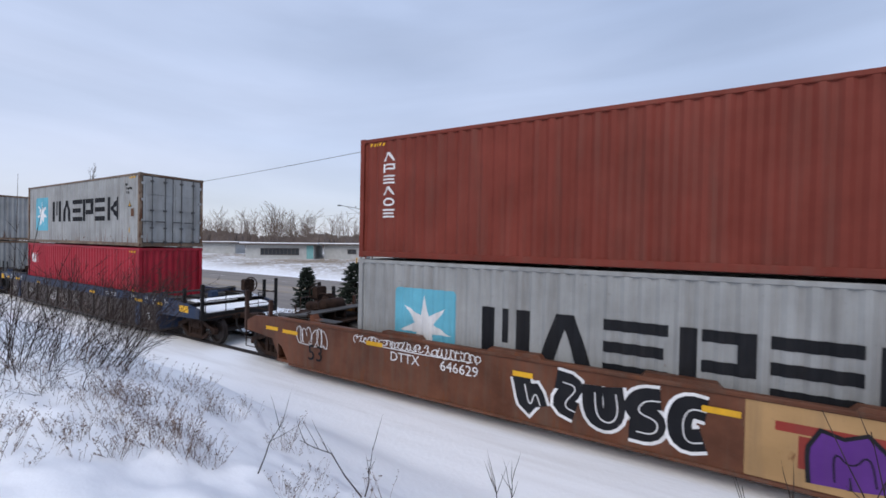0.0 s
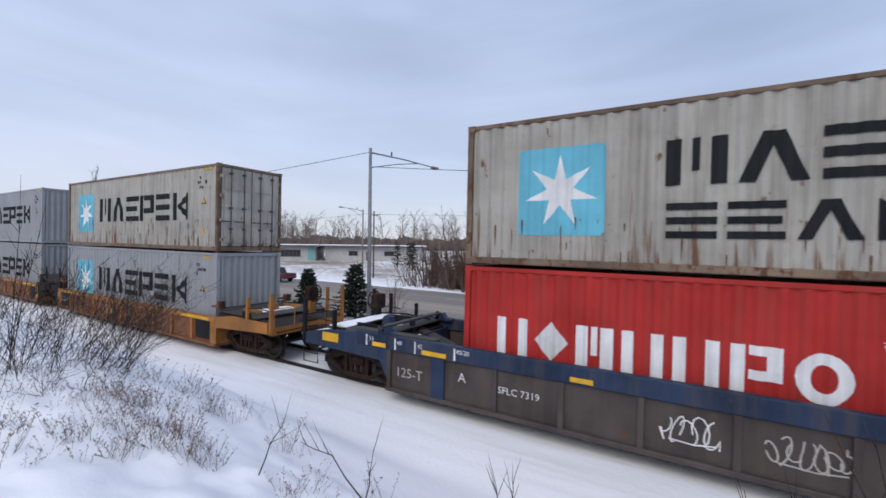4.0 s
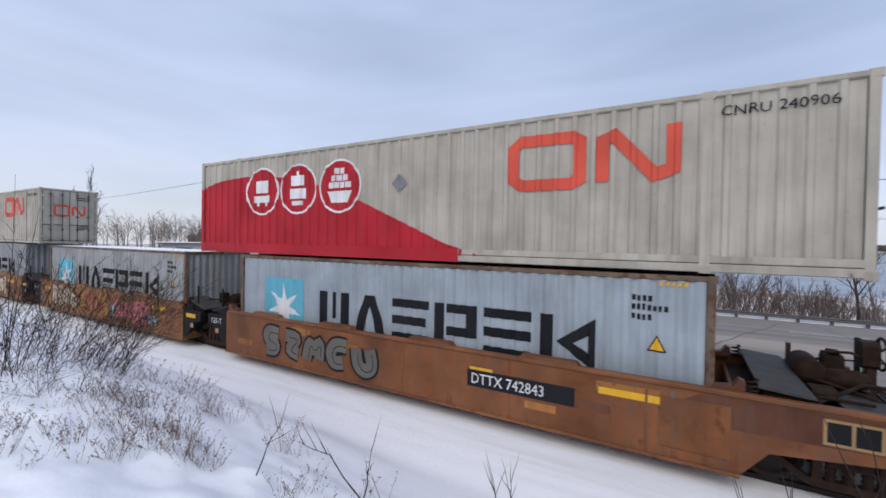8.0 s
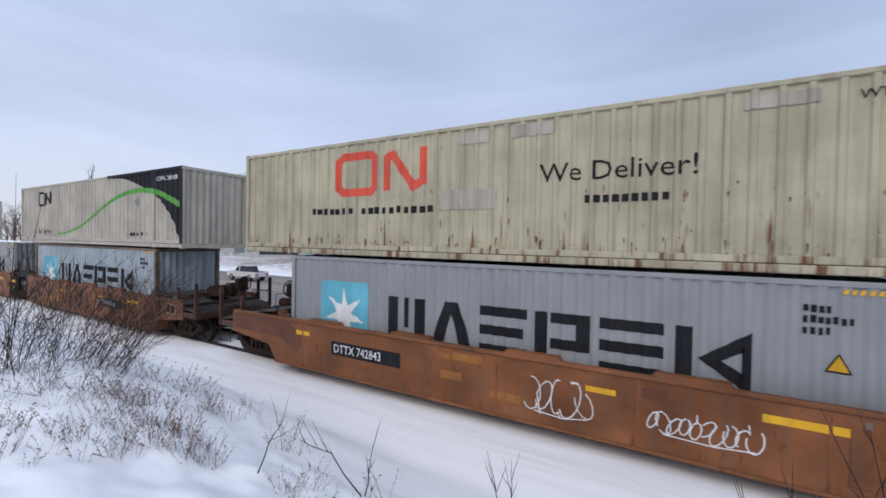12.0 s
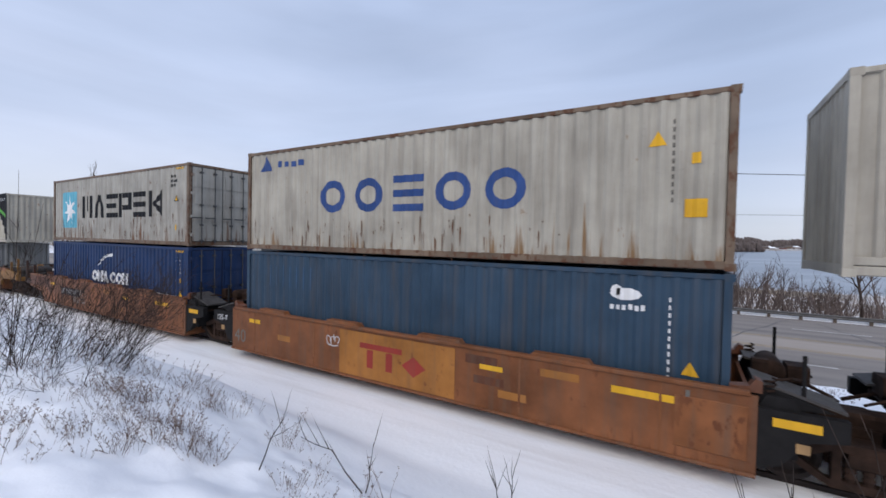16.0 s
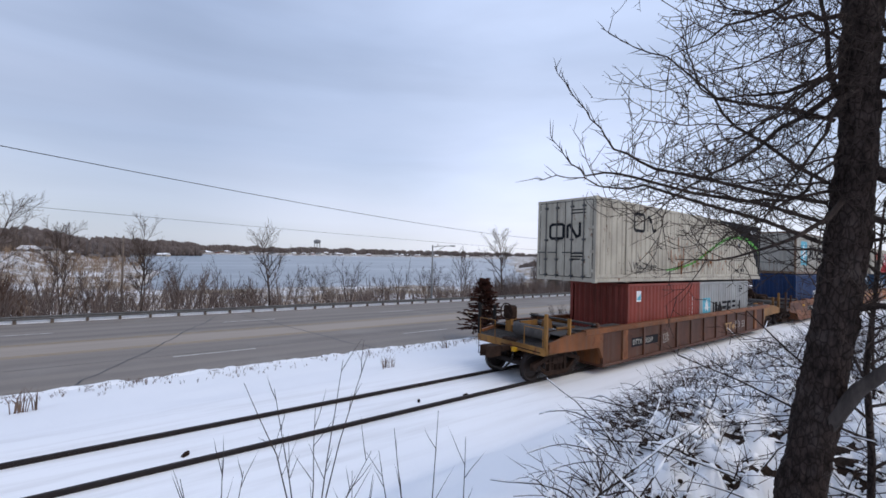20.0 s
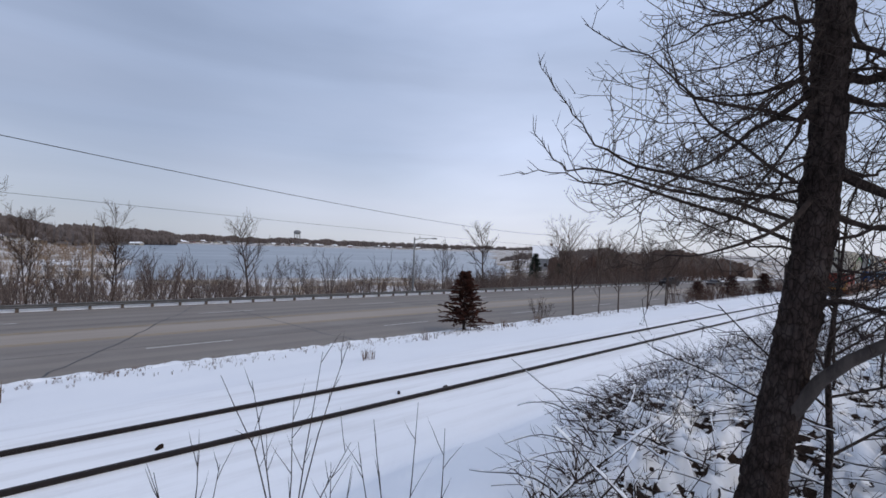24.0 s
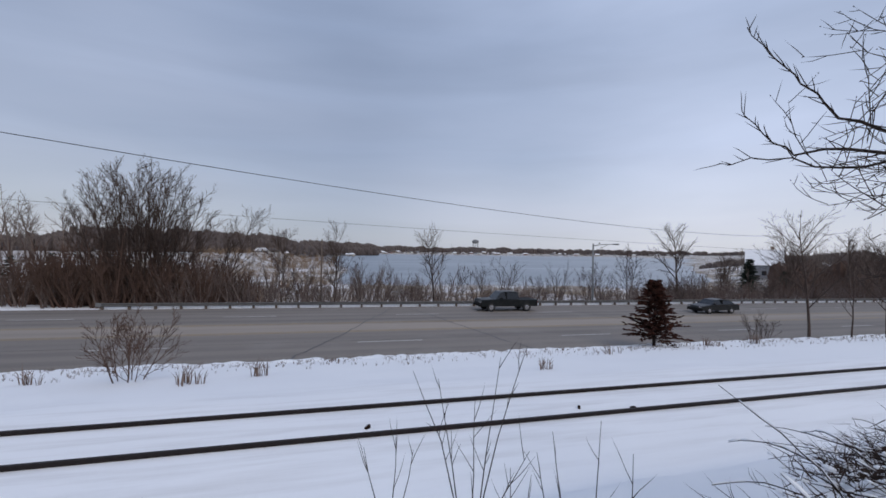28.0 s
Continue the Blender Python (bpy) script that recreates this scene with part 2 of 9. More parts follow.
def road_mat():
    m, n, l, b = node_mat("worn_asphalt", 0.8, 0, 0.35)
    geo = n.new("ShaderNodeTexCoord").outputs["Object"]
    f1 = add_noise(n, l, geo, 0.5, 5, 0.6, (0.06, 1.0, 1.0))
    f2 = add_noise(n, l, geo, 60.0, 3)
    f3 = add_noise(n, l, geo, 0.25, 5)
    wv = n.new("ShaderNodeTexWave")
    wv.bands_direction = "Y"
    wv.inputs["Scale"].default_value = 0.171
    wv.inputs["Distortion"].default_value = 0.6
    wv.inputs["Detail"].default_value = 2
    l.new(geo, wv.inputs["Vector"])
    base = add_mix(n, l, add_ramp(n, l, f1, 0.3, 0.7), (0.18, 0.158, 0.142), (0.255, 0.224, 0.20))
    base = add_mix(n, l, add_ramp(n, l, wv.outputs["Fac"], 0.2, 0.9, (0, 0, 0), (0.35, 0.35, 0.35)), base, (0.31, 0.272, 0.235))
    base = add_mix(n, l, add_ramp(n, l, f3, 0.55, 0.75, (0, 0, 0), (0.5, 0.5, 0.5)), base, (0.31, 0.285, 0.26))
    base = add_mix(n, l, add_ramp(n, l, f2, 0.4, 0.8, (0, 0, 0), (0.4, 0.4, 0.4)), base, (0.08, 0.075, 0.07))
    sep = n.new("ShaderNodeSeparateXYZ")
    l.new(geo, sep.inputs[0])
    lane = n.new("ShaderNodeMath")                # salt dust lies on the little-used turning lane
    lane.operation = "SUBTRACT"
    lane.inputs[1].default_value = 20.5
    l.new(sep.outputs["Y"], lane.inputs[0])
    off = n.new("ShaderNodeMath")
    off.operation = "ABSOLUTE"
    l.new(lane.outputs[0], off.inputs[0])
    dust = n.new("ShaderNodeMapRange")
    dust.inputs["From Min"].default_value, dust.inputs["From Max"].default_value = 2.6, 1.2
    l.new(off.outputs[0], dust.inputs["Value"])
    base = add_mix(n, l, add_mix(n, l, 1.0, dust.outputs[0], add_ramp(n, l, f1, 0.25, 0.6, (0.25, 0.25, 0.25), (0.75, 0.75, 0.75)), "MULTIPLY"), base, (0.37, 0.315, 0.265))
    l.new(base, b.inputs["Base Color"])
    add_bump(n, l, b, f2, 0.2, 0.01)
    return m


def lake_mat():
    m, n, l, b = node_mat("lake_water", 0.3, 0, 0.16)
    geo = n.new("ShaderNodeTexCoord").outputs["Object"]
    f1 = add_noise(n, l, geo, 0.5, 5, 0.6, (0.35, 1.4, 1.0))
    f2 = add_noise(n, l, geo, 0.012, 5, 0.6, (0.35, 2.2, 1.0))
    # the sky's reflection is put into these base colours; real gloss is kept low
    base = add_mix(n, l, add_ramp(n, l, f2, 0.50, 0.62), (0.195, 0.232, 0.275), (0.31, 0.35, 0.39))
    l.new(base, b.inputs["Base Color"])
    add_bump(n, l, b, f1, 0.5, 0.3)
    return m


def bark_mat(name, dark, light, scale=14.0, snowy=0.0):
    m, n, l, b = node_mat(name, 0.9, 0, 0.2)
    co = n.new("ShaderNodeTexCoord").outputs["Object"]
    f1 = add_noise(n, l, co, scale, 6, 0.65, (1, 1, 0.25))
    f2 = add_noise(n, l, co, scale * 0.25, 4)
    base = add_mix(n, l, add_ramp(n, l, f1, 0.35, 0.68), dark, light)
    base = add_mix(n, l, add_ramp(n, l, f2, 0.55, 0.75, (0, 0, 0), (0.4, 0.4, 0.4)), base, tuple(c * 1.5 for c in light))
    l.new(base, b.inputs["Base Color"])
    add_bump(n, l, b, f1, 0.6, 0.03)
    return m


def plate_bark():
    """Rough reddish-grey bark broken into small plates."""
    m, n, l, b = node_mat("plated_bark", 0.9, 0, 0.15)
    co = n.new("ShaderNodeTexCoord").outputs["Object"]
    mp = n.new("ShaderNodeMapping")
    mp.inputs["Scale"].default_value = (1.0, 1.0, 0.45)
    l.new(co, mp.inputs["Vector"])
    cells = n.new("ShaderNodeTexVoronoi")
    cells.feature = "DISTANCE_TO_EDGE"
    cells.inputs["Scale"].default_value = 26.0
    l.new(mp.outputs["Vector"], cells.inputs["Vector"])
    f1 = add_noise(n, l, co, 24, 6, 0.65, (1, 1, 0.35))
    f2 = add_noise(n, l, co, 5.0, 4)
    base = add_mix(n, l, add_ramp(n, l, f1, 0.34, 0.68), (0.014, 0.010, 0.009), (0.066, 0.047, 0.041))
    base = add_mix(n, l, add_ramp(n, l, f2, 0.52, 0.72, (0, 0, 0), (0.55, 0.55, 0.55)), base, (0.105, 0.085, 0.078))
    base = add_mix(n, l, add_ramp(n, l, cells.outputs["Distance"], 0.0, 0.12, (0.85, 0.85, 0.85), (0, 0, 0)), base, (0.009, 0.006, 0.005))
    l.new(base, b.inputs["Base Color"])
    add_bump(n, l, b, add_mix(n, l, 0.5, f1, cells.outputs["Distance"]), 0.8, 0.05)
    return m


SNOW, LAND, ROAD, LAKE = snow_mat(), land_mat(), road_mat(), lake_mat()
BARK = plate_bark()
SMOOTHBARK = bark_mat("smooth_grey_bough", (0.03, 0.025, 0.023), (0.085, 0.07, 0.063), 10)
TWIG = bark_mat("bare_twig", (0.035, 0.025, 0.021), (0.105, 0.075, 0.062), 20)
# leaf brown that also paints the shade between the pile's snow lumps
LITTER_SHADE = bark_mat("litter_and_gap_shade", (0.012, 0.008, 0.006), (0.06, 0.036, 0.024), 12)
THICKET = bark_mat("red_brown_twig", (0.055, 0.033, 0.026), (0.15, 0.096, 0.074), 20)
GUARDSTEEL = simple("dull_guard_steel", (0.115, 0.113, 0.112), 0.7, 0.1, 2, 0.25)
TWIG_DARK = bark_mat("dark_twig", (0.018, 0.013, 0.011), (0.06, 0.043, 0.036), 20)
THICKET_DARK = bark_mat("dark_red_brown_twig", (0.028, 0.018, 0.014), (0.085, 0.056, 0.045), 20)
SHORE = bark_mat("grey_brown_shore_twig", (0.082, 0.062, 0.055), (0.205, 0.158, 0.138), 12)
# for far trees: distance haze is mixed into this paler colour
TWIG_HAZED = bark_mat("hazed_far_twig", (0.10, 0.078, 0.066), (0.21, 0.165, 0.14), 6)
REEDY = bark_mat("reddish_dry_weed", (0.095, 0.066, 0.055), (0.27, 0.195, 0.155), 9)
STRAW = bark_mat("dry_straw", (0.15, 0.10, 0.065), (0.36, 0.26, 0.18), 9)
NEEDLE = bark_mat("rusty_cedar_needles", (0.014, 0.007, 0.005), (0.068, 0.022, 0.013), 6)
NEEDLE_G = bark_mat("dark_fir_needles", (0.010, 0.016, 0.012), (0.04, 0.05, 0.036), 6)
STEEL = simple("dark_truck_steel", (0.030, 0.017, 0.012), 0.85, 0.0, 5, 0.5, 0.2, 0.15)
BLACK = simple("black_car_steel", (0.011, 0.010, 0.010), 0.75, 0.0, 4, 0.4, 0.15, 0.2)
DECK = simple("grey_deck_grating", (0.062, 0.056, 0.052), 0.7, 0.3, 5, 0.3, 0.3)
RAILSTEEL = simple("rusty_rail_steel", (0.02, 0.0135, 0.012), 0.55, 0.5, 8, 0.3)
GALV = simple("galvanised_steel", (0.20, 0.205, 0.21), 0.6, 0.25, 3, 0.2)
WOOD = simple("weathered_timber", (0.13, 0.10, 0.08), 0.9, 0, 6, 0.3, 0.4)
LINE_W = simple("worn_white_line", (0.50, 0.49, 0.47), 0.8, 0, 3, 0.25)
LINE_Y = simple("worn_yellow_line", (0.34, 0.25, 0.13), 0.8, 0, 3, 0.2)
SEAM = simple("crack_sealer", (0.04, 0.04, 0.042), 0.5, 0, 3, 0.2)
TYRE = simple("black_tyre", (0.018, 0.018, 0.019), 0.85, 0, 10, 0.2)
GLASS = simple("tinted_car_glass", (0.012, 0.014, 0.017), 0.08, 0, 1, 0.05, 0.0)
CHROME = simple("bright_metal", (0.5, 0.5, 0.52), 0.25, 0.9, 3, 0.1)

# ---------------------------------------------------------------- mesh helpers


class Shape:
    """Vertices and faces gathered into one mesh."""

    def __init__(self):
        self.v, self.f = [], []

    def add(self, verts, faces):
        k = len(self.v)
        self.v.extend(verts)
        self.f.extend([tuple(i + k for i in f) for f in faces])
        return self

    def box(self, x0, x1, y0, y1, z0, z1, ch=0.0):
        if ch <= 0:
            v = [(x, y, z) for z in (z0, z1) for y in (y0, y1) for x in (x0, x1)]
            return self.add(v, [(0, 2, 3, 1), (4, 5, 7, 6), (0, 1, 5, 4), (2, 6, 7, 3), (0, 4, 6, 2), (1, 3, 7, 5)])
        # edges cut along x: an octagon section
        c = min(ch, (y1 - y0) * 0.45, (z1 - z0) * 0.45)
        sec = [(y0 + c, z0), (y1 - c, z0), (y1, z0 + c), (y1, z1 - c), (y1 - c, z1), (y0 + c, z1), (y0, z1 - c), (y0, z0 + c)]
        return self.prism_x(sec, x0, x1)

    def prism_x(self, sec, x0, x1):
        k = len(sec)
        v = [(x0, y, z) for y, z in sec] + [(x1, y, z) for y, z in sec]
        f = [tuple(range(k))[::-1], tuple(range(k, 2 * k))]
        f += [(i, (i + 1) % k, k + (i + 1) % k, k + i) for i in range(k)]
        return self.add(v, f)

    def prism_y(self, sec, y0, y1):
        """sec: (x, z) outline."""
        k = len(sec)
        v = [(x, y0, z) for x, z in sec] + [(x, y1, z) for x, z in sec]
        f = [tuple(range(k)), tuple(range(k, 2 * k))[::-1]]
        f += [(i, k + i, k + (i + 1) % k, (i + 1) % k) for i in range(k)]
        return self.add(v, f)

    def prism_z(self, sec, z0, z1):
        k = len(sec)
        v = [(x, y, z0) for x, y in sec] + [(x, y, z1) for x, y in sec]
        f = [tuple(range(k))[::-1], tuple(range(k, 2 * k))]
        f += [(i, (i + 1) % k, k + (i + 1) % k, k + i) for i in range(k)]
        return self.add(v, f)

    def tube(self, pts, rad, sides=5):
        """A tapering tube along points."""
        pts = [Vector(p) for p in pts]
        v, f = [], []
        up = Vector((0.31, 0.17, 0.93))
        twig = sides == 3              # twigs run out to a point
        for i, p in enumerate(pts):
            d = (pts[min(i + 1, len(pts) - 1)] - pts[max(i - 1, 0)])
            d = d.normalized() if d.length > 1e-9 else Vector((0, 0, 1))
            a = d.cross(up)
            if a.length < 0.05:
                a = d.cross(Vector((1, 0, 0)))
            a.normalize()
            b = d.cross(a)
            r = rad[i] if isinstance(rad, (list, tuple)) else rad
            if twig:
                if i == len(pts) - 1:
                    v.append(tuple(p + d * 0.5 * r))
                    break
                r *= 1.12
            for k in range(sides):
                w = 2 * math.pi * k / sides
                v.append(tuple(p + a * (math.cos(w) * r) + b * (math.sin(w) * r)))
        for i in range(len(pts) - (2 if twig else 1)):
            for k in range(sides):
                f.append((i * sides + k, i * sides + (k + 1) % sides, (i + 1) * sides + (k + 1) % sides, (i + 1) * sides + k))
        if twig:
            e = (len(pts) - 1) * sides
            f += [(e - 3, e - 2, e), (e - 2, e - 1, e), (e - 1, e - 3, e)]
            return self.add(v, f)
        f.append(tuple(range(sides))[::-1])
        f.append(tuple(range((len(pts) - 1) * sides, len(pts) * sides)))
        return self.add(v, f)

    def disc_y(self, x, z, y0, y1, r, sides=18, rings=()):
        """A turned wheel about a y axle; rings: (radius, y) of the profile from centre out, else plain."""
        prof = list(rings) or [(0.0, y0), (r, y0), (r, y1), (0.0, y1)]
        v, f = [], []
        for rr, yy in prof:
            for k in range(sides):
                w = 2 * math.pi * k / sides
                v.append((x + rr * math.cos(w), yy, z + rr * math.sin(w)))
        for i in range(len(prof) - 1):
            for k in range(sides):
                f.append((i * sides + k, i * sides + (k + 1) % sides, (i + 1) * sides + (k + 1) % sides, (i + 1) * sides + k))
        return self.add(v, f)

    def mesh(self, name, mat, smooth=False):
        me = bpy.data.meshes.new(name)
        me.from_pydata(self.v, [], self.f)
        if mat:
            me.materials.append(mat)
        if smooth:
            me.polygons.foreach_set("use_smooth", [True] * len(me.polygons))
        me.update()
        return me


MESHES = {}


def cached(key, name, build, mat, smooth=False):
    k = (key, mat.name)
    if k not in MESHES:
        s = Shape()
        build(s)
        MESHES[k] = s.mesh(name, mat, smooth)
    return MESHES[k]


def part(name, shape, mat, parent, label="", smooth=False, at=None):
    me = shape if isinstance(shape, bpy.types.Mesh) else shape.mesh(name, mat, smooth)
    ob = new(name, me)
    ob.parent = parent
    if at is not None:
        ob.matrix_basis = at
    if label:
        tagged(ob, label)
    return ob


def thing(name, label, category, group="", kind=""):
    return tagged(new(name), label, category, group, kind)


# ---------------------------------------------------------------- ground heights
PROFILE = ((-400, 6.0), (-60, 3.2), (-13, 2.2), (-9.6, 1.95), (-8.2, 1.70), (-5.9, 0.90), (-4.6, 0.30), (-3.4, -0.12), (-2.4, -0.12),
           (-0.9, -0.095), (0.9, -0.095), (2.2, -0.12), (4.2, -0.45), (10.6, -1.42), (11.5, -1.62), (12.0, -1.75), (30.5, -1.98), (31.5, -1.80),
           (36.0, -2.0), (48.0, -3.6), (75.0, -4.9), (120.0, -5.4), (1100.0, -4.5), (1300.0, 4.0), (4000.0, 30.0))
LAKE_Z = -6.0
LAKE_WEST = ((60, -6), (100, -6), (200, 4), (330, -8), (600, -48), (1200, -105))      # y, x of the west shore


def lerp_profile(y):
    p = PROFILE
    if y <= p[0][0]:
        return p[0][1]
    for (a, ha), (b, hb) in zip(p, p[1:]):
        if y <= b:
            return ha + (hb - ha) * (y - a) / (b - a)
    return p[-1][1]


def smooth01(v):
    v = max(0.0, min(1.0, v))
    return v * v * (3 - 2 * v)


def wet(x, y):
    """How far a place lies inside the lake, 0 to 1."""
    s = smooth01((y - 96) / 26) * smooth01((1120 - y) / 40)
    for (ya, xa), (yb, xb) in zip(LAKE_WEST, LAKE_WEST[1:]):
        if ya <= y <= yb:
            s *= smooth01((x - xa - (xb - xa) * (y - ya) / (yb - ya)) / 18)
    s *= smooth01((1.12 * y + 6 - x) / 22)
    return s


def ground_z(x, y):
    gx = max(-450.0, min(450.0, x))
    g = GRADE * gx * smooth01((230 - abs(y)) / 160)
    h = lerp_profile(y)
    if y > 31:      # a level snowy lot on the town side
        k = smooth01((-24 - x) / 22) * smooth01((y - 31) / 6)
        h = h * (1 - k) + (-1.2 + 0.012 * max(0, min(y, 210) - 60)) * k
    z = h + g
    if x > 40 and y > 34:      # a wooded rise where the lake ends
        k = smooth01((x - 1.12 * y - 4) / 30) * smooth01((y - 34) / 14)
        z = z * (1 - k) + (g - 2.0 + 8.0 * smooth01((x - 1.12 * y - 20) / 170) * smooth01((y - 40) / 70)) * k
    w = wet(x, y)
    z = z * (1 - w) + (LAKE_Z - 1.2) * w
    if y < -3.0:    # drifts on the near bank
        k = smooth01((-3.0 - y) / 1.6)
        z += k * (0.16 * noise.noise((x * 0.55, y * 0.55, 1.3)) + 0.07 * noise.noise((x * 1.9, y * 1.9, 4.1)) + 0.03 * noise.noise((x * 5.0, y * 5.0, 7.7)))
        z += 0.55 * k * smooth01((-3 - x) / 4) * smooth01((y + 9.5) / 3)      # fuller bank to the left
        z += 0.35 * k * smooth01((x - 1.5) / 3) * smooth01((y + 9.5) / 3)
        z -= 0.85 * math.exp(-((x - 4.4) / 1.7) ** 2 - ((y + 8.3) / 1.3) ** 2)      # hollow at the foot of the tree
    elif 2.3 < y < 11.8:
        z += 0.07 * noise.noise((x * 0.5, y * 0.8, 2.3)) + 0.03 * noise.noise((x * 2.3, y * 2.3, 5.1))
    elif y > 32:
        z += 0.25 * (1 - w) * noise.noise((x * 0.11, y * 0.11, 3.3))
    return z

# ---------------------------------------------------------------- the ground, line and road


def spread(stops):
    out = []
    for (a, b, step) in stops:
        k = max(1, round((b - a) / step))
        out += [a + (b - a) * i / k for i in range(k)]
    return out + [stops[-1][1]]


def grid_shape(xs, ys, z_of):
    s = Shape()
    nx = len(xs)
    s.v = [(x, y, z_of(x, y)) for y in ys for x in xs]
    s.f = [(j * nx + i, j * nx + i + 1, (j + 1) * nx + i + 1, (j + 1) * nx + i) for j in range(len(ys) - 1) for i in range(nx - 1)]
    return s


XS = spread(((-4000, -900, 500), (-900, -300, 60), (-300, -80, 14), (-80, -16, 2.5), (-16, -7, 0.6), (-7, 13, 0.25), (13, 26, 0.8), (26, 80, 3), (80, 300, 14), (300, 900, 60), (900, 4000, 500)))
YS = spread(((-2500, -400, 500), (-400, -60, 60), (-60, -14, 4), (-14, -10, 0.6), (-10, -2.4, 0.22), (-2.4, 2.4, 0.6), (2.4, 12, 0.5), (12, 30, 6), (30, 50, 1.5), (50, 130, 5), (130, 360, 20), (360, 1080, 80), (1080, 1320, 30), (1320, 4000, 500)))
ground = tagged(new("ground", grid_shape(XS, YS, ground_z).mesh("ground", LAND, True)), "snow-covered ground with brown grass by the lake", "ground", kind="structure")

lake = tagged(new("water", grid_shape(spread(((-160, 1500, 80),)), spread(((70, 1180, 80),)), lambda x, y: LAKE_Z).mesh("water", LAKE)), "cold grey-blue lake with thin pale ice", "lake", kind="structure")


FALL = 0.0085          # the road drains towards the lake


def strip(x0, x1, y0, y1, lift, step=20.0):
    return grid_shape(spread(((x0, x1, step),)), [y0, y1], lambda x, y: -1.70 + GRADE * max(-450, min(450, x)) + lift - FALL * (y - 11.55))


road = tagged(new("road", strip(-900, 900, 11.55, 31.42, 0.05).mesh("road", ROAD)), "worn grey five-lane asphalt road, dry", "road", kind="structure")
for k, (ya, yb, lab) in enumerate(((18.6, 18.72, ""), (18.95, 19.05, ""), (22.25, 22.37, ""), (21.95, 22.05, ""))):
    part("yellow_line", strip(-500, 500, ya, yb, 0.056).mesh("yellow_line", LINE_Y), LINE_Y, road)
for lane in (15.3, 26.1):
    me = Shape()
    me.box(0, 3.8, -0.065, 0.065, 0, 0.004)
    me = me.mesh("lane_dash", LINE_W)
    for k in range(-14, 15):
        x = 1.9 + 13.3 * k + (4.0 if lane > 20 else 0)
        part("lane_dash", me, LINE_W, road, at=pose(x, lane, -1.70 + 0.054 + GRADE * x - FALL * (lane - 11.55), 0, 0.69, 0))
rng = random.Random(5)


def ragged(x, y0, y1, width, seed):
    r = random.Random(seed)
    s = Shape()
    pts, y, xx = [], y0, x
    lean = r.uniform(-0.35, 0.35)
    while y < y1:
        pts.append((xx, y))
        y += r.uniform(0.5, 1.1)
        xx += lean + r.uniform(-0.16, 0.16)
    for (xa, ya), (xb, yb) in zip(pts, pts[1:]):
        za, zb = (-1.70 + 0.058 - FALL * (y - 11.55) for y in (ya, yb))
        s.add([(xa - width, ya, za + GRADE * xa), (xa + width, ya, za + GRADE * xa), (xb + width, yb, zb + GRADE * xb), (xb - width, yb, zb + GRADE * xb)], [(0, 1, 2, 3)])
    return s


for k, x in enumerate((-38, -24, -1.5, 11.5, 27, 46)):
    part("crack_seal", ragged(x, 11.6, 30.5, 0.04, k), SEAM, road)
for y in (15.75, 23.9):
    part("crack_seal", strip(-300, 300, y - 0.025, y + 0.025, 0.057).mesh("crack_seal", SEAM), SEAM, road)

# the line: two rails, sleepers under the snow, and a ballast shoulder
track = thing("railway_track", "single railway track, rusty rails half buried in snow", "railway track", kind="structure")


def rail_shape(s):
    sec = [(-0.07, -0.17), (0.07, -0.17), (0.07, -0.155), (0.012, -0.135), (0.012, -0.045), (0.036, -0.035), (0.036, -0.006), (0.028, 0.0), (-0.028, 0.0), (-0.036, -0.006), (-0.036, -0.035), (-0.012, -0.045), (-0.012, -0.135), (-0.07, -0.155)]
    s.prism_x(sec, -460, 460)


for y in (-0.7525, 0.7525):
    part("rail", cached("rail", "rail", rail_shape, RAILSTEEL), RAILSTEEL, track, at=pose(0, y, 0))
track.matrix_basis = pose(0, 0, 0, 0, 0.6932, 0)


def clod_shape(s):
    for k in range(3):
        s.box(-0.05 + 0.03 * k, 0.01 + 0.03 * k, -0.03, 0.03, -0.06, 0.03 + 0.015 * k, 0.01)


for x, y in ((0.9, -0.35), (6.0, -0.25), (7.3, -0.55)):
    part("ballast_stone", cached("clod", "ballast_stone", clod_shape, STEEL), STEEL, track, at=pose(x, y, -0.085, 0, 0, 40 * x))

# ---------------------------------------------------------------- guard rail
guard = thing("guard_rail", "galvanised W-beam guard rail on wooden posts, snow along its foot", "guard rail", kind="structure")
GY = 31.2


def beam_shape(s):
    sec = [(y, 0.14 + (z - 0.40) * 0.92) for y, z in ((0.0, 0.40), (-0.05, 0.44), (-0.05, 0.50), (0.0, 0.555), (-0.05, 0.61), (-0.05, 0.67), (0.0, 0.71), (0.02, 0.71), (-0.02, 0.66), (-0.02, 0.62), (0.03, 0.555), (-0.02, 0.49), (-0.02, 0.45), (0.02, 0.40))]
    s.prism_x(sec, 0, 3.81)


def post_shape(s):
    s.box(-0.09, 0.09, 0.03, 0.2, -0.5, 0.45)
    s.box(-0.07, 0.07, 0.0, 0.06, 0.17, 0.43)


def bank_shape(s):
    s.prism_x([(0.24, -0.2), (0.25, 0.02), (0.32, 0.17), (0.9, 0.24), (1.5, 0.0), (1.5, -0.3), (0.24, -0.3)], 0, 3.81)


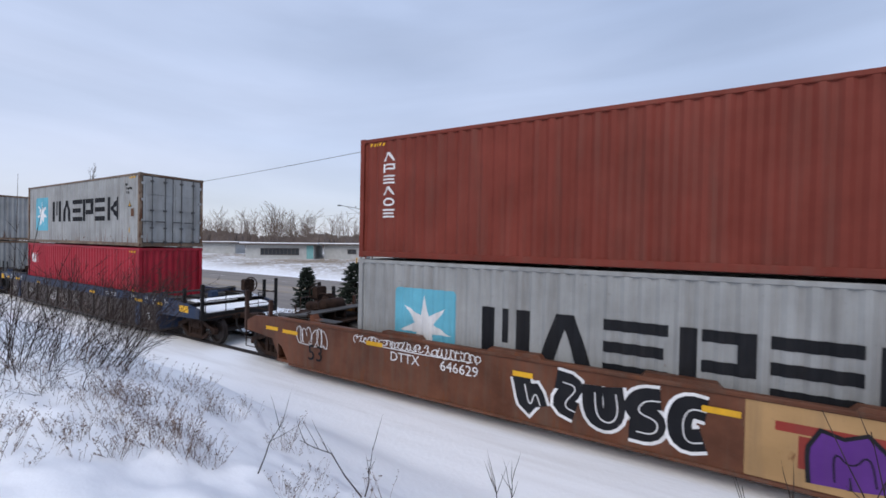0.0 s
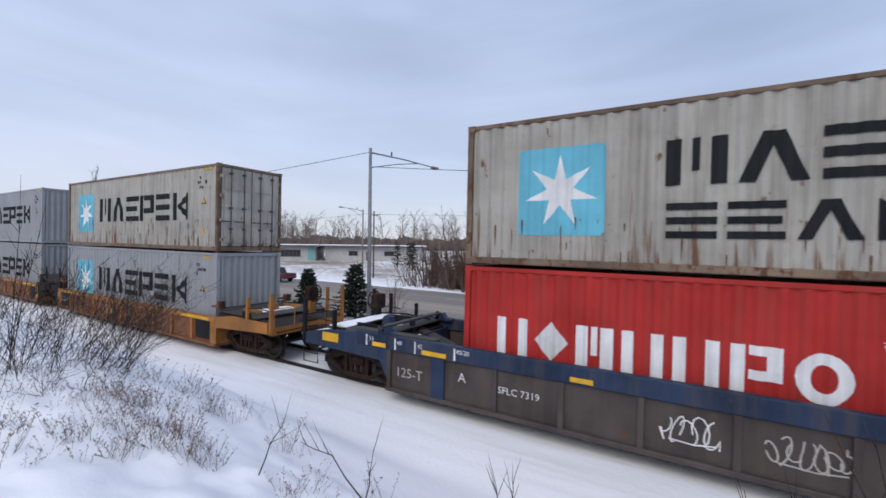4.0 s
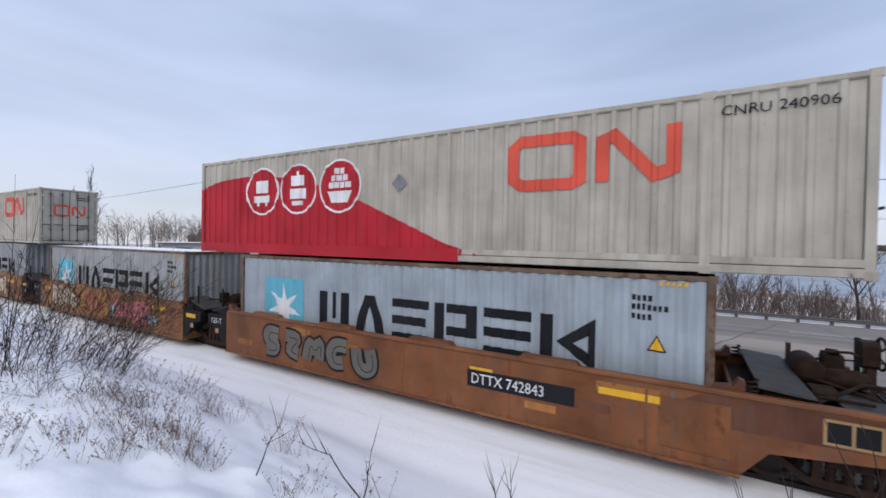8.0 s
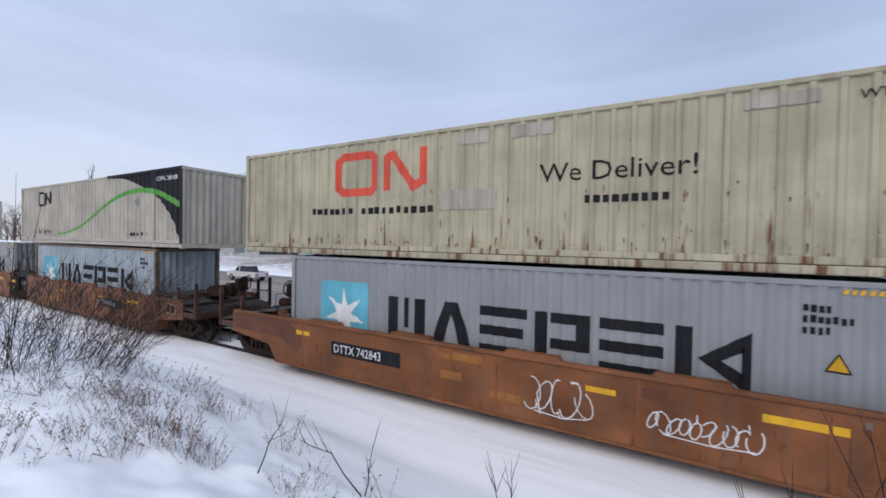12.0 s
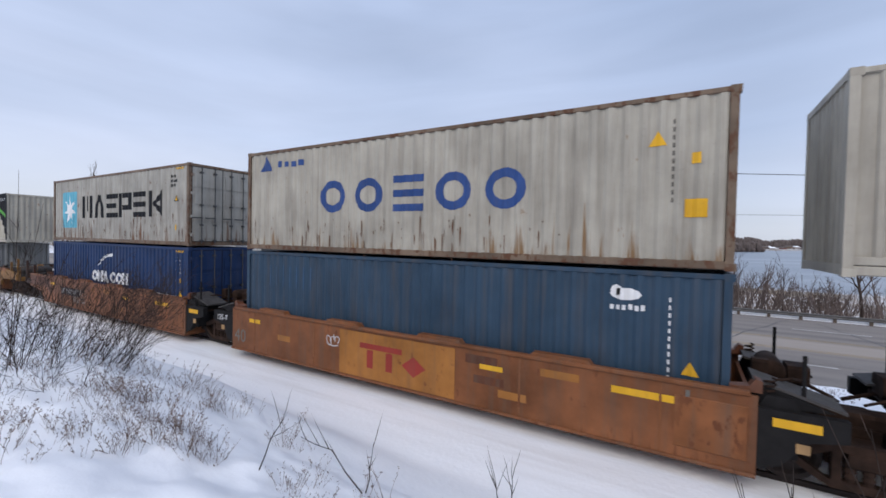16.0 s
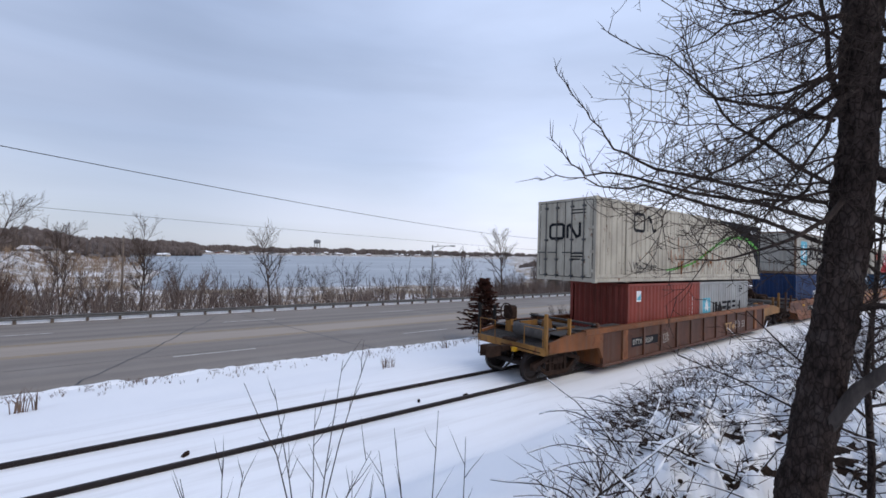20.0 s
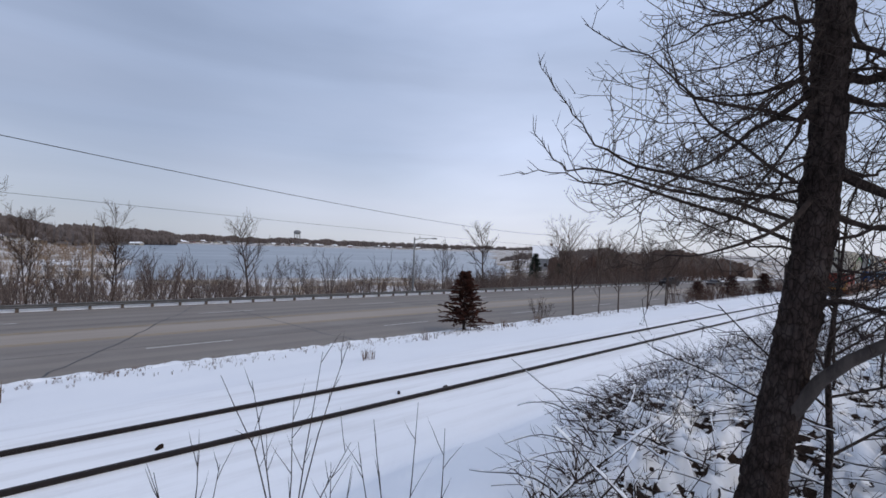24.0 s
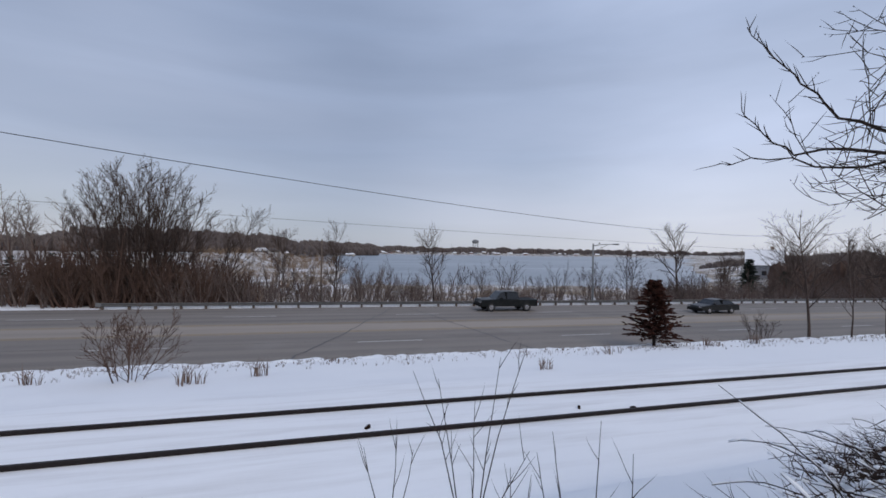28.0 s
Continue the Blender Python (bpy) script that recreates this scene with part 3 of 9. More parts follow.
for k in range(-6, 34):
    x = -17.5 + 3.81 * (k + 6)
    m = pose(x, GY, -1.70 + GRADE * x, 0, 0.69, 0)
    part("beam", cached("gbeam", "beam", beam_shape, GUARDSTEEL), GUARDSTEEL, guard, at=m)
    part("post", cached("gpost", "post", post_shape, WOOD), WOOD, guard, at=m)
    part("post", cached("gpost", "post", post_shape, WOOD), WOOD, guard, at=m @ Matrix.Translation((1.905, 0, 0)))
    part("snow_ridge", cached("gsnow", "snow_ridge", bank_shape, SNOW), SNOW, guard, "ploughed snow ridge", at=m)
part("end_plate", cached("gend", "end_plate", lambda s: s.prism_z([(0, -0.05), (-0.45, 0.1), (-0.5, 0.2), (-0.05, 0.12)], 0.14, 0.44), GALV), GALV, guard, at=pose(-17.5, GY, -1.49))

# ---------------------------------------------------------------- containers
HALF = 1.219
DEPTH = 0.036


PLAIN_RIBS, NARROW_RIBS = (0.26, 0.5, 0.76, 1.0), (0.20, 0.29, 0.91, 1.0)


def ribs(pitch):
    """Where a side goes in, is in, comes out and is out again, as shares of its pitch."""
    return NARROW_RIBS if pitch > 0.3 and pitch < 0.4 else PLAIN_RIBS


def corr_y(x, pitch):
    """Depth of a corrugated side behind its outer plane at x."""
    p = (x % pitch) / pitch
    a, b, c, d = ribs(pitch)
    if p < a:
        return 0.0
    if p < b:
        return DEPTH * (p - a) / (b - a)
    if p < c:
        return DEPTH
    return DEPTH * (1 - (p - c) / (d - c))


def breaks(x0, x1, pitch):
    xs = {x0, x1}
    k = math.floor(x0 / pitch) - 1
    while k * pitch < x1:
        for q in (0.0, *ribs(pitch)[:3]):
            x = (k + q) * pitch
            if x0 < x < x1:
                xs.add(x)
        k += 1
    return sorted(xs)


def side_shape(s, length, h, pitch, x0, x1):
    xs = breaks(x0, x1, pitch)
    v, f = [], []
    for x in xs:
        y = -HALF + 0.012 + corr_y(x, pitch)
        v += [(x, y, 0.27 if length > 13 else 0.15), (x, y, h - 0.09)]
    for i in range(len(xs) - 1):
        f.append((2 * i, 2 * i + 2, 2 * i + 3, 2 * i + 1))
    s.add(v, f)


def end_shape(s, h):
    ys = breaks(-HALF + 0.14, HALF - 0.14, 0.24)
    v, f = [], []
    for y in ys:
        v += [(0.02 + 1.25 * corr_y(y, 0.24), y, 0.15), (0.02 + 1.25 * corr_y(y, 0.24), y, h - 0.1)]
    for i in range(len(ys) - 1):
        f.append((2 * i, 2 * i + 1, 2 * i + 3, 2 * i + 2))
    s.add(v, f)


def roof_shape(s, length, h):
    xs = breaks(0.15, length - 0.15, 0.42)
    v, f = [], []
    for x in xs:
        z = h - 0.012 - 0.5 * corr_y(x, 0.42)
        v += [(x, -HALF + 0.05, z), (x, HALF - 0.05, z)]
    for i in range(len(xs) - 1):
        f.append((2 * i, 2 * i + 2, 2 * i + 3, 2 * i + 1))
    s.add(v, f)


def door_shape(s, h, y0, y1):
    """One door leaf in the plane x = 0, facing -x."""
    s.box(0.0, 0.04, y0, y1, 0.18, h - 0.12)
    step = (h - 0.5) / 4
    for k in range(4):
        z = 0.28 + k * step
        s.prism_x([(y0 + 0.08, z), (y1 - 0.08, z), (y1 - 0.08, z + step - 0.12), (y0 + 0.08, z + step - 0.12)], -0.022, 0.0)


def lock_shape(s, h):
    s.tube([(-0.06, 0, 0.1), (-0.06, 0, h - 0.08)], 0.018, 6)
    for z in (0.2, 0.75, h * 0.5, h - 0.3):
        s.box(-0.085, 0.0, -0.05, 0.05, z - 0.03, z + 0.03)
    s.box(-0.09, -0.07, -0.02, 0.36, 0.98, 1.02)


# flat marks: a list of (outline, ...) laid on a side, each cut along the corrugation


def clip_x(poly, x, keep_low):
    """The part of a convex outline on one side of a vertical line."""
    out = []
    for (xa, za), (xb, zb) in zip(poly, poly[1:] + poly[:1]):
        a_in, b_in = (xa <= x, xb <= x) if keep_low else (xa >= x, xb >= x)
        if a_in:
            out.append((xa, za))
        if a_in != b_in:
            f = (x - xa) / (xb - xa)
            out.append((x, za + (zb - za) * f))
    return out


def mark_mesh(name, polys, mat, pitch, flat=None, lift=0.004):
    """polys: outlines in (x, z). flat: y of a plain side; else follows the corrugated container side."""
    s = Shape()
    for poly in polys:
        if len(poly) < 3:
            continue
        if len(poly) > 3:
            tris = [[poly[i] for i in t] for t in tessellate_polygon([[Vector((x, z, 0)) for x, z in poly]])]
        else:
            tris = [list(poly)]
        for tri in tris:
            area = (tri[1][0] - tri[0][0]) * (tri[2][1] - tri[0][1]) - (tri[2][0] - tri[0][0]) * (tri[1][1] - tri[0][1])
            if abs(area) < 1e-9:
                continue
            if area < 0:
                tri = tri[::-1]
            if flat is not None:
                s.add([(x, flat - lift, z) for x, z in tri], [(0, 1, 2)])
                continue
            lo, hi = min(p[0] for p in tri), max(p[0] for p in tri)
            cuts = breaks(lo, hi, pitch)
            for a, b in zip(cuts, cuts[1:]):
                q = clip_x(clip_x(tri, a, False), b, True)
                if len(q) > 2:
                    s.add([(x, -HALF + 0.012 + corr_y(x, pitch) - lift, z) for x, z in q], [tuple(range(len(q)))])
    seen, vs, fs = {}, [], []
    for f in s.f:
        q = []
        for i in f:
            key = tuple(round(c, 4) for c in s.v[i])
            if key not in seen:
                seen[key] = len(vs)
                vs.append(s.v[i])
            if seen[key] not in q:
                q.append(seen[key])
        if len(q) > 2:
            fs.append(tuple(q))
    s.v, s.f = vs, fs
    return s.mesh(name, mat)


def rect(x, z, w, h, skew=0.0):
    return [(x, z), (x + w, z), (x + w + skew, z + h), (x + skew, z + h)]


def star(cx, cz, r, n=7, inner=0.36, turn=90):
    return [(cx + (r if k % 2 == 0 else r * inner) * math.cos(radians(turn + 180 * k / n)), cz + (r if k % 2 == 0 else r * inner) * math.sin(radians(turn + 180 * k / n))) for k in range(2 * n)]


def oval(cx, cz, rx, rz, n=20):
    return [(cx + rx * math.cos(2 * math.pi * k / n), cz + rz * math.sin(2 * math.pi * k / n)) for k in range(n)]


def ring(cx, cz, rx, rz, w, n=20, a0=0, a1=360):
    out = []
    for k in range(n):
        p, q = radians(a0 + (a1 - a0) * k / n), radians(a0 + (a1 - a0) * (k + 1) / n)
        out.append([(cx + rx * math.cos(p), cz + rz * math.sin(p)), (cx + rx * math.cos(q), cz + rz * math.sin(q)),
                    (cx + (rx - w) * math.cos(q), cz + (rz - w) * math.sin(q)), (cx + (rx - w) * math.cos(p), cz + (rz - w) * math.sin(p))])
    return out


def ribbon(pts, w):
    """A bent bar of width w along points, mitred at its bends."""
    lo, hi = [], []
    for i, (x, z) in enumerate(pts):
        a = Vector(pts[max(i - 1, 0)])
        b = Vector(pts[min(i + 1, len(pts) - 1)])
        p = Vector((x, z))
        d0 = (p - a).normalized() if (p - a).length > 1e-6 else (b - p).normalized()
        d1 = (b - p).normalized() if (b - p).length > 1e-6 else d0
        t = (d0 + d1)
        t = t.normalized() if t.length > 0.2 else d1
        n = Vector((-t.y, t.x))
        m = w / 2 / max(0.45, n.dot(Vector((-d0.y, d0.x))))
        lo.append(tuple(p - n * m))
        hi.append(tuple(p + n * m))
    return [[lo[i], lo[i + 1], hi[i + 1], hi[i]] for i in range(len(pts) - 1)]


def figure(c, x0, x1, z, h):
    """One plain shape of a word-mark: posts, bars, wedges and rings, no letters."""
    m, b = (x0 + x1) / 2, h * 0.25
    w = x1 - x0
    if c == "p":
        return [rect(x0, z, b * 1.15, h), rect(x1 - b * 1.15, z, b * 1.15, h), rect(m - b * 0.28, z + h * 0.3, b * 0.56, h * 0.7)]
    if c == "t":
        return [[(x0, z), (x0 + b * 1.15, z), (m, z + h * 0.72), (m + b * 0.7, z + h), (m - b * 0.7, z + h)], [(x1 - b * 1.15, z), (x1, z), (m + b * 0.7, z + h), (m, z + h * 0.72)]]
    if c == "b":
        return [rect(x0, z, w, h * 0.2), rect(x0, z + h * 0.4, w * 0.94, h * 0.2), rect(x0, z + h * 0.8, w, h * 0.2)]
    if c == "r":
        return [rect(x0, z, b, h), rect(x0 + b * 1.25, z + h * 0.8, w - b * 1.25, h * 0.2), rect(x0 + b * 1.25, z + h * 0.3, w - b * 1.25, h * 0.2), rect(x1 - b, z + h * 0.5, b, h * 0.3)]
    if c == "s":
        return [rect(x0, z, w, h * 0.2), rect(x0, z + h * 0.4, w, h * 0.2), rect(x0, z + h * 0.8, w, h * 0.2)]
    if c == "k":
        return [rect(x0, z, b, h), [(x0 + b * 1.3, z + h * 0.5), (x1, z), (x1, z + h * 0.26), (x0 + b * 2.6, z + h * 0.5)], [(x0 + b * 1.3, z + h * 0.5), (x0 + b * 2.6, z + h * 0.5), (x1, z + h * 0.74), (x1, z + h)], rect(x1 - b * 0.5, z + h * 0.26, b * 0.5, h * 0.48)]
    if c in "oc":
        return ring(m, z + h / 2, w / 2, h / 2, b * 0.9, 18)
    if c in "ndu":
        return [rect(x0, z, b, h), rect(x1 - b, z, b, h)]
    if c == "l":
        return [[(x0, z), (x1, z), (x0, z + h)]]
    if c == "x":
        return [[(x0, z + h / 2), (m, z), (x1, z + h / 2), (m, z + h)]]
    if c == "T":
        return [rect(m - b / 2, z, b, h * 0.7), rect(x0, z + h * 0.78, w, h * 0.22)]
    return [rect(m - b / 2, z, b, h)]


def word(kinds, x, z, w, h, mat, gap=0.12, label=""):
    """A word-mark as a row of plain block shapes, one part each."""
    pitch = w / len(kinds)
    out = []
    for i, c in enumerate(kinds):
        polys = figure(c, x + i * pitch, x + i * pitch + pitch * (1 - gap), z, h)
        out += [("word_block", polys, mat, label)] if c in "oc" else [("word_block", [q], mat, label) for q in polys]
    return out


def bars(x, z, w, h, n, seed=1):
    """Small writing that cannot be read: a row of short bars."""
    r = random.Random(seed)
    out, pitch = [], w / n
    for i in range(n):
        if r.random() < 0.9:
            out.append(rect(x + i * pitch, z + h * r.choice((0, 0, 0.1)), pitch * r.uniform(0.55, 0.75), h * r.uniform(0.8, 1.0)))
    return out


FONT_CACHE = {}


def words(text, x, z, height, spread_x=1.0):
    """Lettering from the built-in font as triangles in (x, z)."""
    if text not in FONT_CACHE:
        cu = bpy.data.curves.new("lettering", "FONT")
        cu.body = text
        cu.resolution_u = 2
        ob = bpy.data.objects.new("lettering", cu)
        scene.collection.objects.link(ob)
        bpy.context.view_layer.update()
        me = ob.evaluated_get(bpy.context.evaluated_depsgraph_get()).to_mesh()
        FONT_CACHE[text] = [[(me.vertices[i].co.x, me.vertices[i].co.y) for i in p.vertices] for p in me.polygons]
        bpy.data.objects.remove(ob)
        bpy.data.curves.remove(cu)
    k = height / 0.72
    return [[(x + px * k * spread_x, z + pz * k) for px, pz in poly] for poly in FONT_CACHE[text]]


def drips(x0, x1, z0, z1, n, seed, long=0.4, fat=1.0, mat=None):
    """Rust runs: thin kites that hang from small wounds in the paint."""
    r = random.Random(seed)
    out = []
    for _ in range(n):
        x, z, w, ln = r.uniform(x0, x1), r.uniform(z0, z1), fat * r.uniform(0.005, 0.018), long * r.uniform(0.1, 1.0) ** 1.7
        out.append([(x - 0.25 * w, z - ln), (x + 0.25 * w, z - ln * 0.9), (x + w, z - 0.2 * ln), (x + 0.7 * w, z), (x - 0.8 * w, z + 0.01), (x - w, z - 0.25 * ln)])
    return [("rust_run", out, mat or RUST_M, "brown rust runs")]


def round_rect(x, z, w, h, r):
    out = []
    for cx, cz, a in ((x + w - r, z + r, -90), (x + w - r, z + h - r, 0), (x + r, z + h - r, 90), (x + r, z + r, 180)):
        out += [(cx + r * math.cos(radians(a + 22.5 * k)), cz + r * math.sin(radians(a + 22.5 * k))) for k in range(5)]
    return out


SMALL = ("rust_run", "rust_scar", "code_mark", "car_number", "box_number", "slogan", "web_address", "stripe_mark", "small_mark", "panel_text", "panel_number", "tick_number", "notice", "tick", "stripe", "faded_bars", "badge_figure", "panel_graffiti", "graffiti")


def container(label, mat, length=12.192, h=2.896, door="", snowy=False, marks=(), frame_mat=None, group="containers on the train", fittings=None, crest=None, skins=()):
    """A corrugated steel box, x from 0 to length, open side of its marks at -y. door: 'left' or 'right' end, or none in view."""
    box = thing("shipping_container", label, "container", group)
    long = length > 13
    pitch = 0.335 if long else 0.278
    fm = frame_mat or mat
    ins = (length - 12.192) / 2
    spans = ((0.13, ins - 0.06), (ins + 0.06, length - ins - 0.06), (length - ins + 0.06, length - 0.13)) if long else ((0.13, length - 0.13),)
    for k, (a, b) in enumerate(spans):
        me = cached(("side", length, h, a), "side_panel", lambda s: side_shape(s, length, h, pitch, a, b), mat)
        part("side_panel", me, mat, box)
        part("side_panel", me, mat, box, at=Matrix.Translation((length, 0, 0)) @ Matrix.Rotation(math.pi, 4, "Z"))
    part("roof", cached(("roof", length, h), "roof", lambda s: roof_shape(s, length, h), SNOW if snowy else mat), mat, box, "snow lying on the roof" if snowy else "")
    part("floor_pan", cached(("pan", length), "floor_pan", lambda s: s.box(0.1, length - 0.1, -HALF + 0.08, HALF - 0.08, 0.04, 0.12), BLACK), BLACK, box)
    posts = (0.0, length - 0.12) + ((ins - 0.07, length - ins - 0.07) if long else ())
    for x in posts:
        w = 0.14 if 0.5 < x < length - 0.5 else 0.12
        for sy in (-1, 1):
            y0, y1 = sorted((sy * HALF, sy * (HALF - 0.12)))
            part("corner_post", cached(("post", x, h, sy, length), "corner_post", lambda s: s.box(x, x + w, y0, y1, 0.1, h - 0.1), fm), fm, box)
            for z in (0.0, h - 0.118):
                def casting(s, x=x, y0=y0, y1=y1, z=z, w=w, sy=sy):
                    s.box(x - 0.003, x + w + 0.03, y0 - 0.003, y1 + 0.003, z, z + 0.118)
                    s.box(x + 0.04, x + w - 0.03, (y0 - 0.006) if sy < 0 else (y1 - 0.02), (y0 + 0.02) if sy < 0 else (y1 + 0.006), z + 0.035, z + 0.09)
                part("corner_casting", cached(("cast", x, h, sy, z, length), "corner_casting", casting, fm), fm, box)
    for sy in (-1, 1):
        y0, y1 = sorted((sy * (HALF - 0.002), sy * (HALF - 0.065)))
        part("top_rail", cached(("tr", length, h, sy), "top_rail", lambda s: s.box(0.12, length - 0.12, y0, y1, h - 0.10, h - 0.01, 0.015), fm), fm, box)
        part("bottom_rail", cached(("br", length, sy), "bottom_rail", lambda s: s.box(0.12, length - 0.12, y0, y1, 0.02, 0.155, 0.015), fm), fm, box)
        if long:
            part("foot_band", cached(("fb", length, sy), "foot_band", lambda s: s.box(0.12, length - 0.12, *sorted((sy * (HALF - 0.008), sy * (HALF - 0.06))), 0.165, 0.285, 0.012), fm), fm, box)
    for end in ("left", "right"):
        flip = Matrix.Identity(4) if end == "left" else Matrix.Translation((length, 0, 0)) @ Matrix.Rotation(math.pi, 4, "Z")
        if door == end:
            for y0, y1 in ((-HALF + 0.13, -0.01), (0.01, HALF - 0.13)):
                leaf = part("door", cached(("door", h, y0), "door", lambda s: door_shape(s, h, y0, y1), mat), mat, box, at=flip)
                for k in (0.28, 0.72):
                    part("lock_rod", cached(("rod", h, y0, k), "lock_rod", lambda s: lock_shape(s, h), fittings or RODS), RODS, leaf, "steel locking bar", at=Matrix.Translation((0, y0 + (y1 - y0) * k, 0)))
                part("gasket", cached(("gasket", h, y0), "gasket", lambda s: (s.box(-0.006, 0.03, y0 - 0.022, y0 - 0.001, 0.17, h - 0.11), s.box(-0.006, 0.03, y1 + 0.001, y1 + 0.022, 0.17, h - 0.11), s.box(-0.006, 0.03, y0, y1, 0.155, 0.179), s.box(-0.006, 0.03, y0, y1, h - 0.119, h - 0.1)), BLACK), BLACK, leaf, "black rubber gasket")
                for z in (0.4, h * 0.36, h * 0.64, h - 0.4):
                    part("hinge", cached(("hinge",), "hinge", lambda s: s.box(-0.02, 0.03, -0.06, 0.06, -0.05, 0.05), mat), mat, leaf, at=Matrix.Translation((0, y0 if y0 < -0.5 else y1, z)))
        else:
            part("end_panel", cached(("end", h), "end_panel", lambda s: end_shape(s, h), mat), mat, box, at=flip)
        for z0, z1 in ((0.02, 0.17), (h - 0.12, h - 0.01)):
            part("end_rail", cached(("er", z0, z1), "end_rail", lambda s: s.box(0.0, 0.10, -HALF + 0.12, HALF - 0.12, z0, z1), fm), fm, box, at=flip)
    if door and crest:
        flip = Matrix.Identity(4) if door == "left" else Matrix.Translation((length, 0, 0)) @ Matrix.Rotation(math.pi, 4, "Z")
        s = Shape()
        for quad in emblem(-0.62, 1.5, 1.24, 0.5, 0.10):
            s.add([(-0.027, -u, z) for u, z in quad], [(3, 2, 1, 0)])
        part("door_emblem", s, crest, box, "worn ribbon-shaped emblem across the doors", at=flip)
        s = Shape()
        for x, z, w in ((0.25, 2.45, 0.6), (0.25, 2.34, 0.6), (0.3, 0.95, 0.45), (0.3, 0.85, 0.45), (0.3, 0.75, 0.35)):
            s.add([(-0.027, -x, z), (-0.027, -x - w, z), (-0.027, -x - w, z + 0.045), (-0.027, -x, z + 0.045)], [(0, 1, 2, 3)])
        tagged(part("door_text", s, INK, box, "small black door text", at=flip), kind="stuff")
    for k, (x0, x1, z0, z1, mm) in enumerate(skins):      # livery that runs on over posts and rails
        part("painted_post", Shape().box(x0, x1, -HALF - 0.007 - 0.001 * k, -HALF + 0.02, z0, z1), mm, box)
    lift, last = 0.004, None
    for name, polys, mm, lab in marks:
        if name != last or name not in ("word_block", "code_mark"):
            lift += 0.0018
        last = name
        ob = part(name, mark_mesh(name, polys, mm, pitch, lift=lift), mm, box, lab)
        if name in SMALL:
            tagged(ob, kind="stuff")
    return box


# ---------------------------------------------------------------- paints of the train
RODS = simple("dull_lock_rods", (0.07, 0.07, 0.072), 0.55, 0.4)
GREY = paint("pale_grey_box_paint", (0.295, 0.302, 0.298), 0.14, 0.4, run=0.12)
GREY_N = paint("clean_grey_box_paint", (0.255, 0.264, 0.275), 0.02, 0.15, var=0.1)
GREY_R = paint("rusty_grey_box_paint", (0.345, 0.33, 0.29), 0.38, 0.45, run=0.45, foot=2.2, rust_colour=(0.13, 0.065, 0.035))
GREY_B = paint("blueish_grey_box_paint", (0.305, 0.35, 0.385), 0.08, 0.35, run=0.05)
CREAM = paint("cream_box_paint", (0.405, 0.37, 0.262), 0.32, 0.4, run=0.25, rust_colour=(0.13, 0.06, 0.03))
BEIGE = paint("beige_box_paint", (0.385, 0.358, 0.30), 0.25, 0.4, run=0.4, rust_colour=(0.20, 0.12, 0.06))
WHITE = paint("white_box_paint", (0.405, 0.372, 0.31), 0.16, 0.35, run=0.0, rust_colour=(0.16, 0.09, 0.05))
BROWNRED = paint("brown_red_box_paint", (0.165, 0.028, 0.016), 0.06, 0.25)
OXIDE = paint("oxide_red_box_paint", (0.125, 0.022, 0.020), 0.05, 0.25)
CRIMSON = paint("crimson_box_paint", (0.30, 0.010, 0.024), 0.05, 0.2)
SCARLET = paint("scarlet_box_paint", (0.38, 0.022, 0.018), 0.10, 0.25)
NAVY = paint("navy_box_paint", (0.006, 0.026, 0.088), 0.05, 0.2)
SEABLUE = paint("sea_blue_box_paint", (0.040, 0.098, 0.19), 0.08, 0.35)
SLATE = paint("slate_blue_box_paint", (0.026, 0.055, 0.092), 0.06, 0.4)
RUSTPOST = paint("rust_bleeding_frame", (0.165, 0.115, 0.078), 0.9, 0.5, var=0.5, rust_colour=(0.095, 0.042, 0.022))
ORANGE = paint("faded_orange_car_paint", (0.24, 0.105, 0.030), 0.45, 0.5, var=0.42, run=0.4, foot=0.9)
ORANGE_D = paint("red_orange_car_paint", (0.195, 0.071, 0.026), 0.5, 0.5, var=0.42, run=0.4, foot=0.9)
OCHRE = paint("worn_ochre_paint", (0.26, 0.125, 0.03), 0.6, 0.5, var=0.45)
RUSTGEAR = paint("dark_rust_gear_paint", (0.060, 0.028, 0.019), 0.6, 0.5, var=0.5)
PANELBROWN = paint("dark_brown_panel_paint", (0.082, 0.032, 0.018), 0.5, 0.5, var=0.42, run=0.5, foot=0.9)
ORANGE_R = paint("rusty_orange_car_paint", (0.20, 0.072, 0.024), 0.8, 0.55, var=0.42, run=0.4, foot=0.9)
BROWN = paint("brown_car_paint", (0.125, 0.045, 0.022), 0.55, 0.5, var=0.42, run=0.4, foot=0.9)
YELLOWO = paint("yellow_orange_car_paint", (0.33, 0.135, 0.03), 0.45, 0.4, var=0.35)
BLUECAR = paint("dark_blue_car_paint", (0.018, 0.034, 0.074), 0.2, 0.45, var=0.35)
RUST_M = paint("rust_run_paint", (0.12, 0.058, 0.032), 0.3, 0.3, 0.8, var=0.4)
INNER = paint("yellow_brown_inner_paint", (0.20, 0.095, 0.024), 0.5, 0.5, var=0.4)
DARKPANEL = paint("dark_brown_grimy_panel", (0.062, 0.050, 0.046), 0.4, 0.45, var=0.35)
INK = paint("black_mark_paint", (0.008, 0.009, 0.012), 0.05, 0.06, 0.8)
INK_W = paint("white_mark_paint", (0.72, 0.72, 0.72), 0.12, 0.25)
SKYB = paint("sky_blue_mark_paint", (0.12, 0.40, 0.51), 0.05, 0.15)
RED_M = paint("red_mark_paint", (0.40, 0.012, 0.022), 0.05, 0.15)
ORRED = paint("orange_red_mark_paint", (0.62, 0.085, 0.05), 0.1, 0.2)
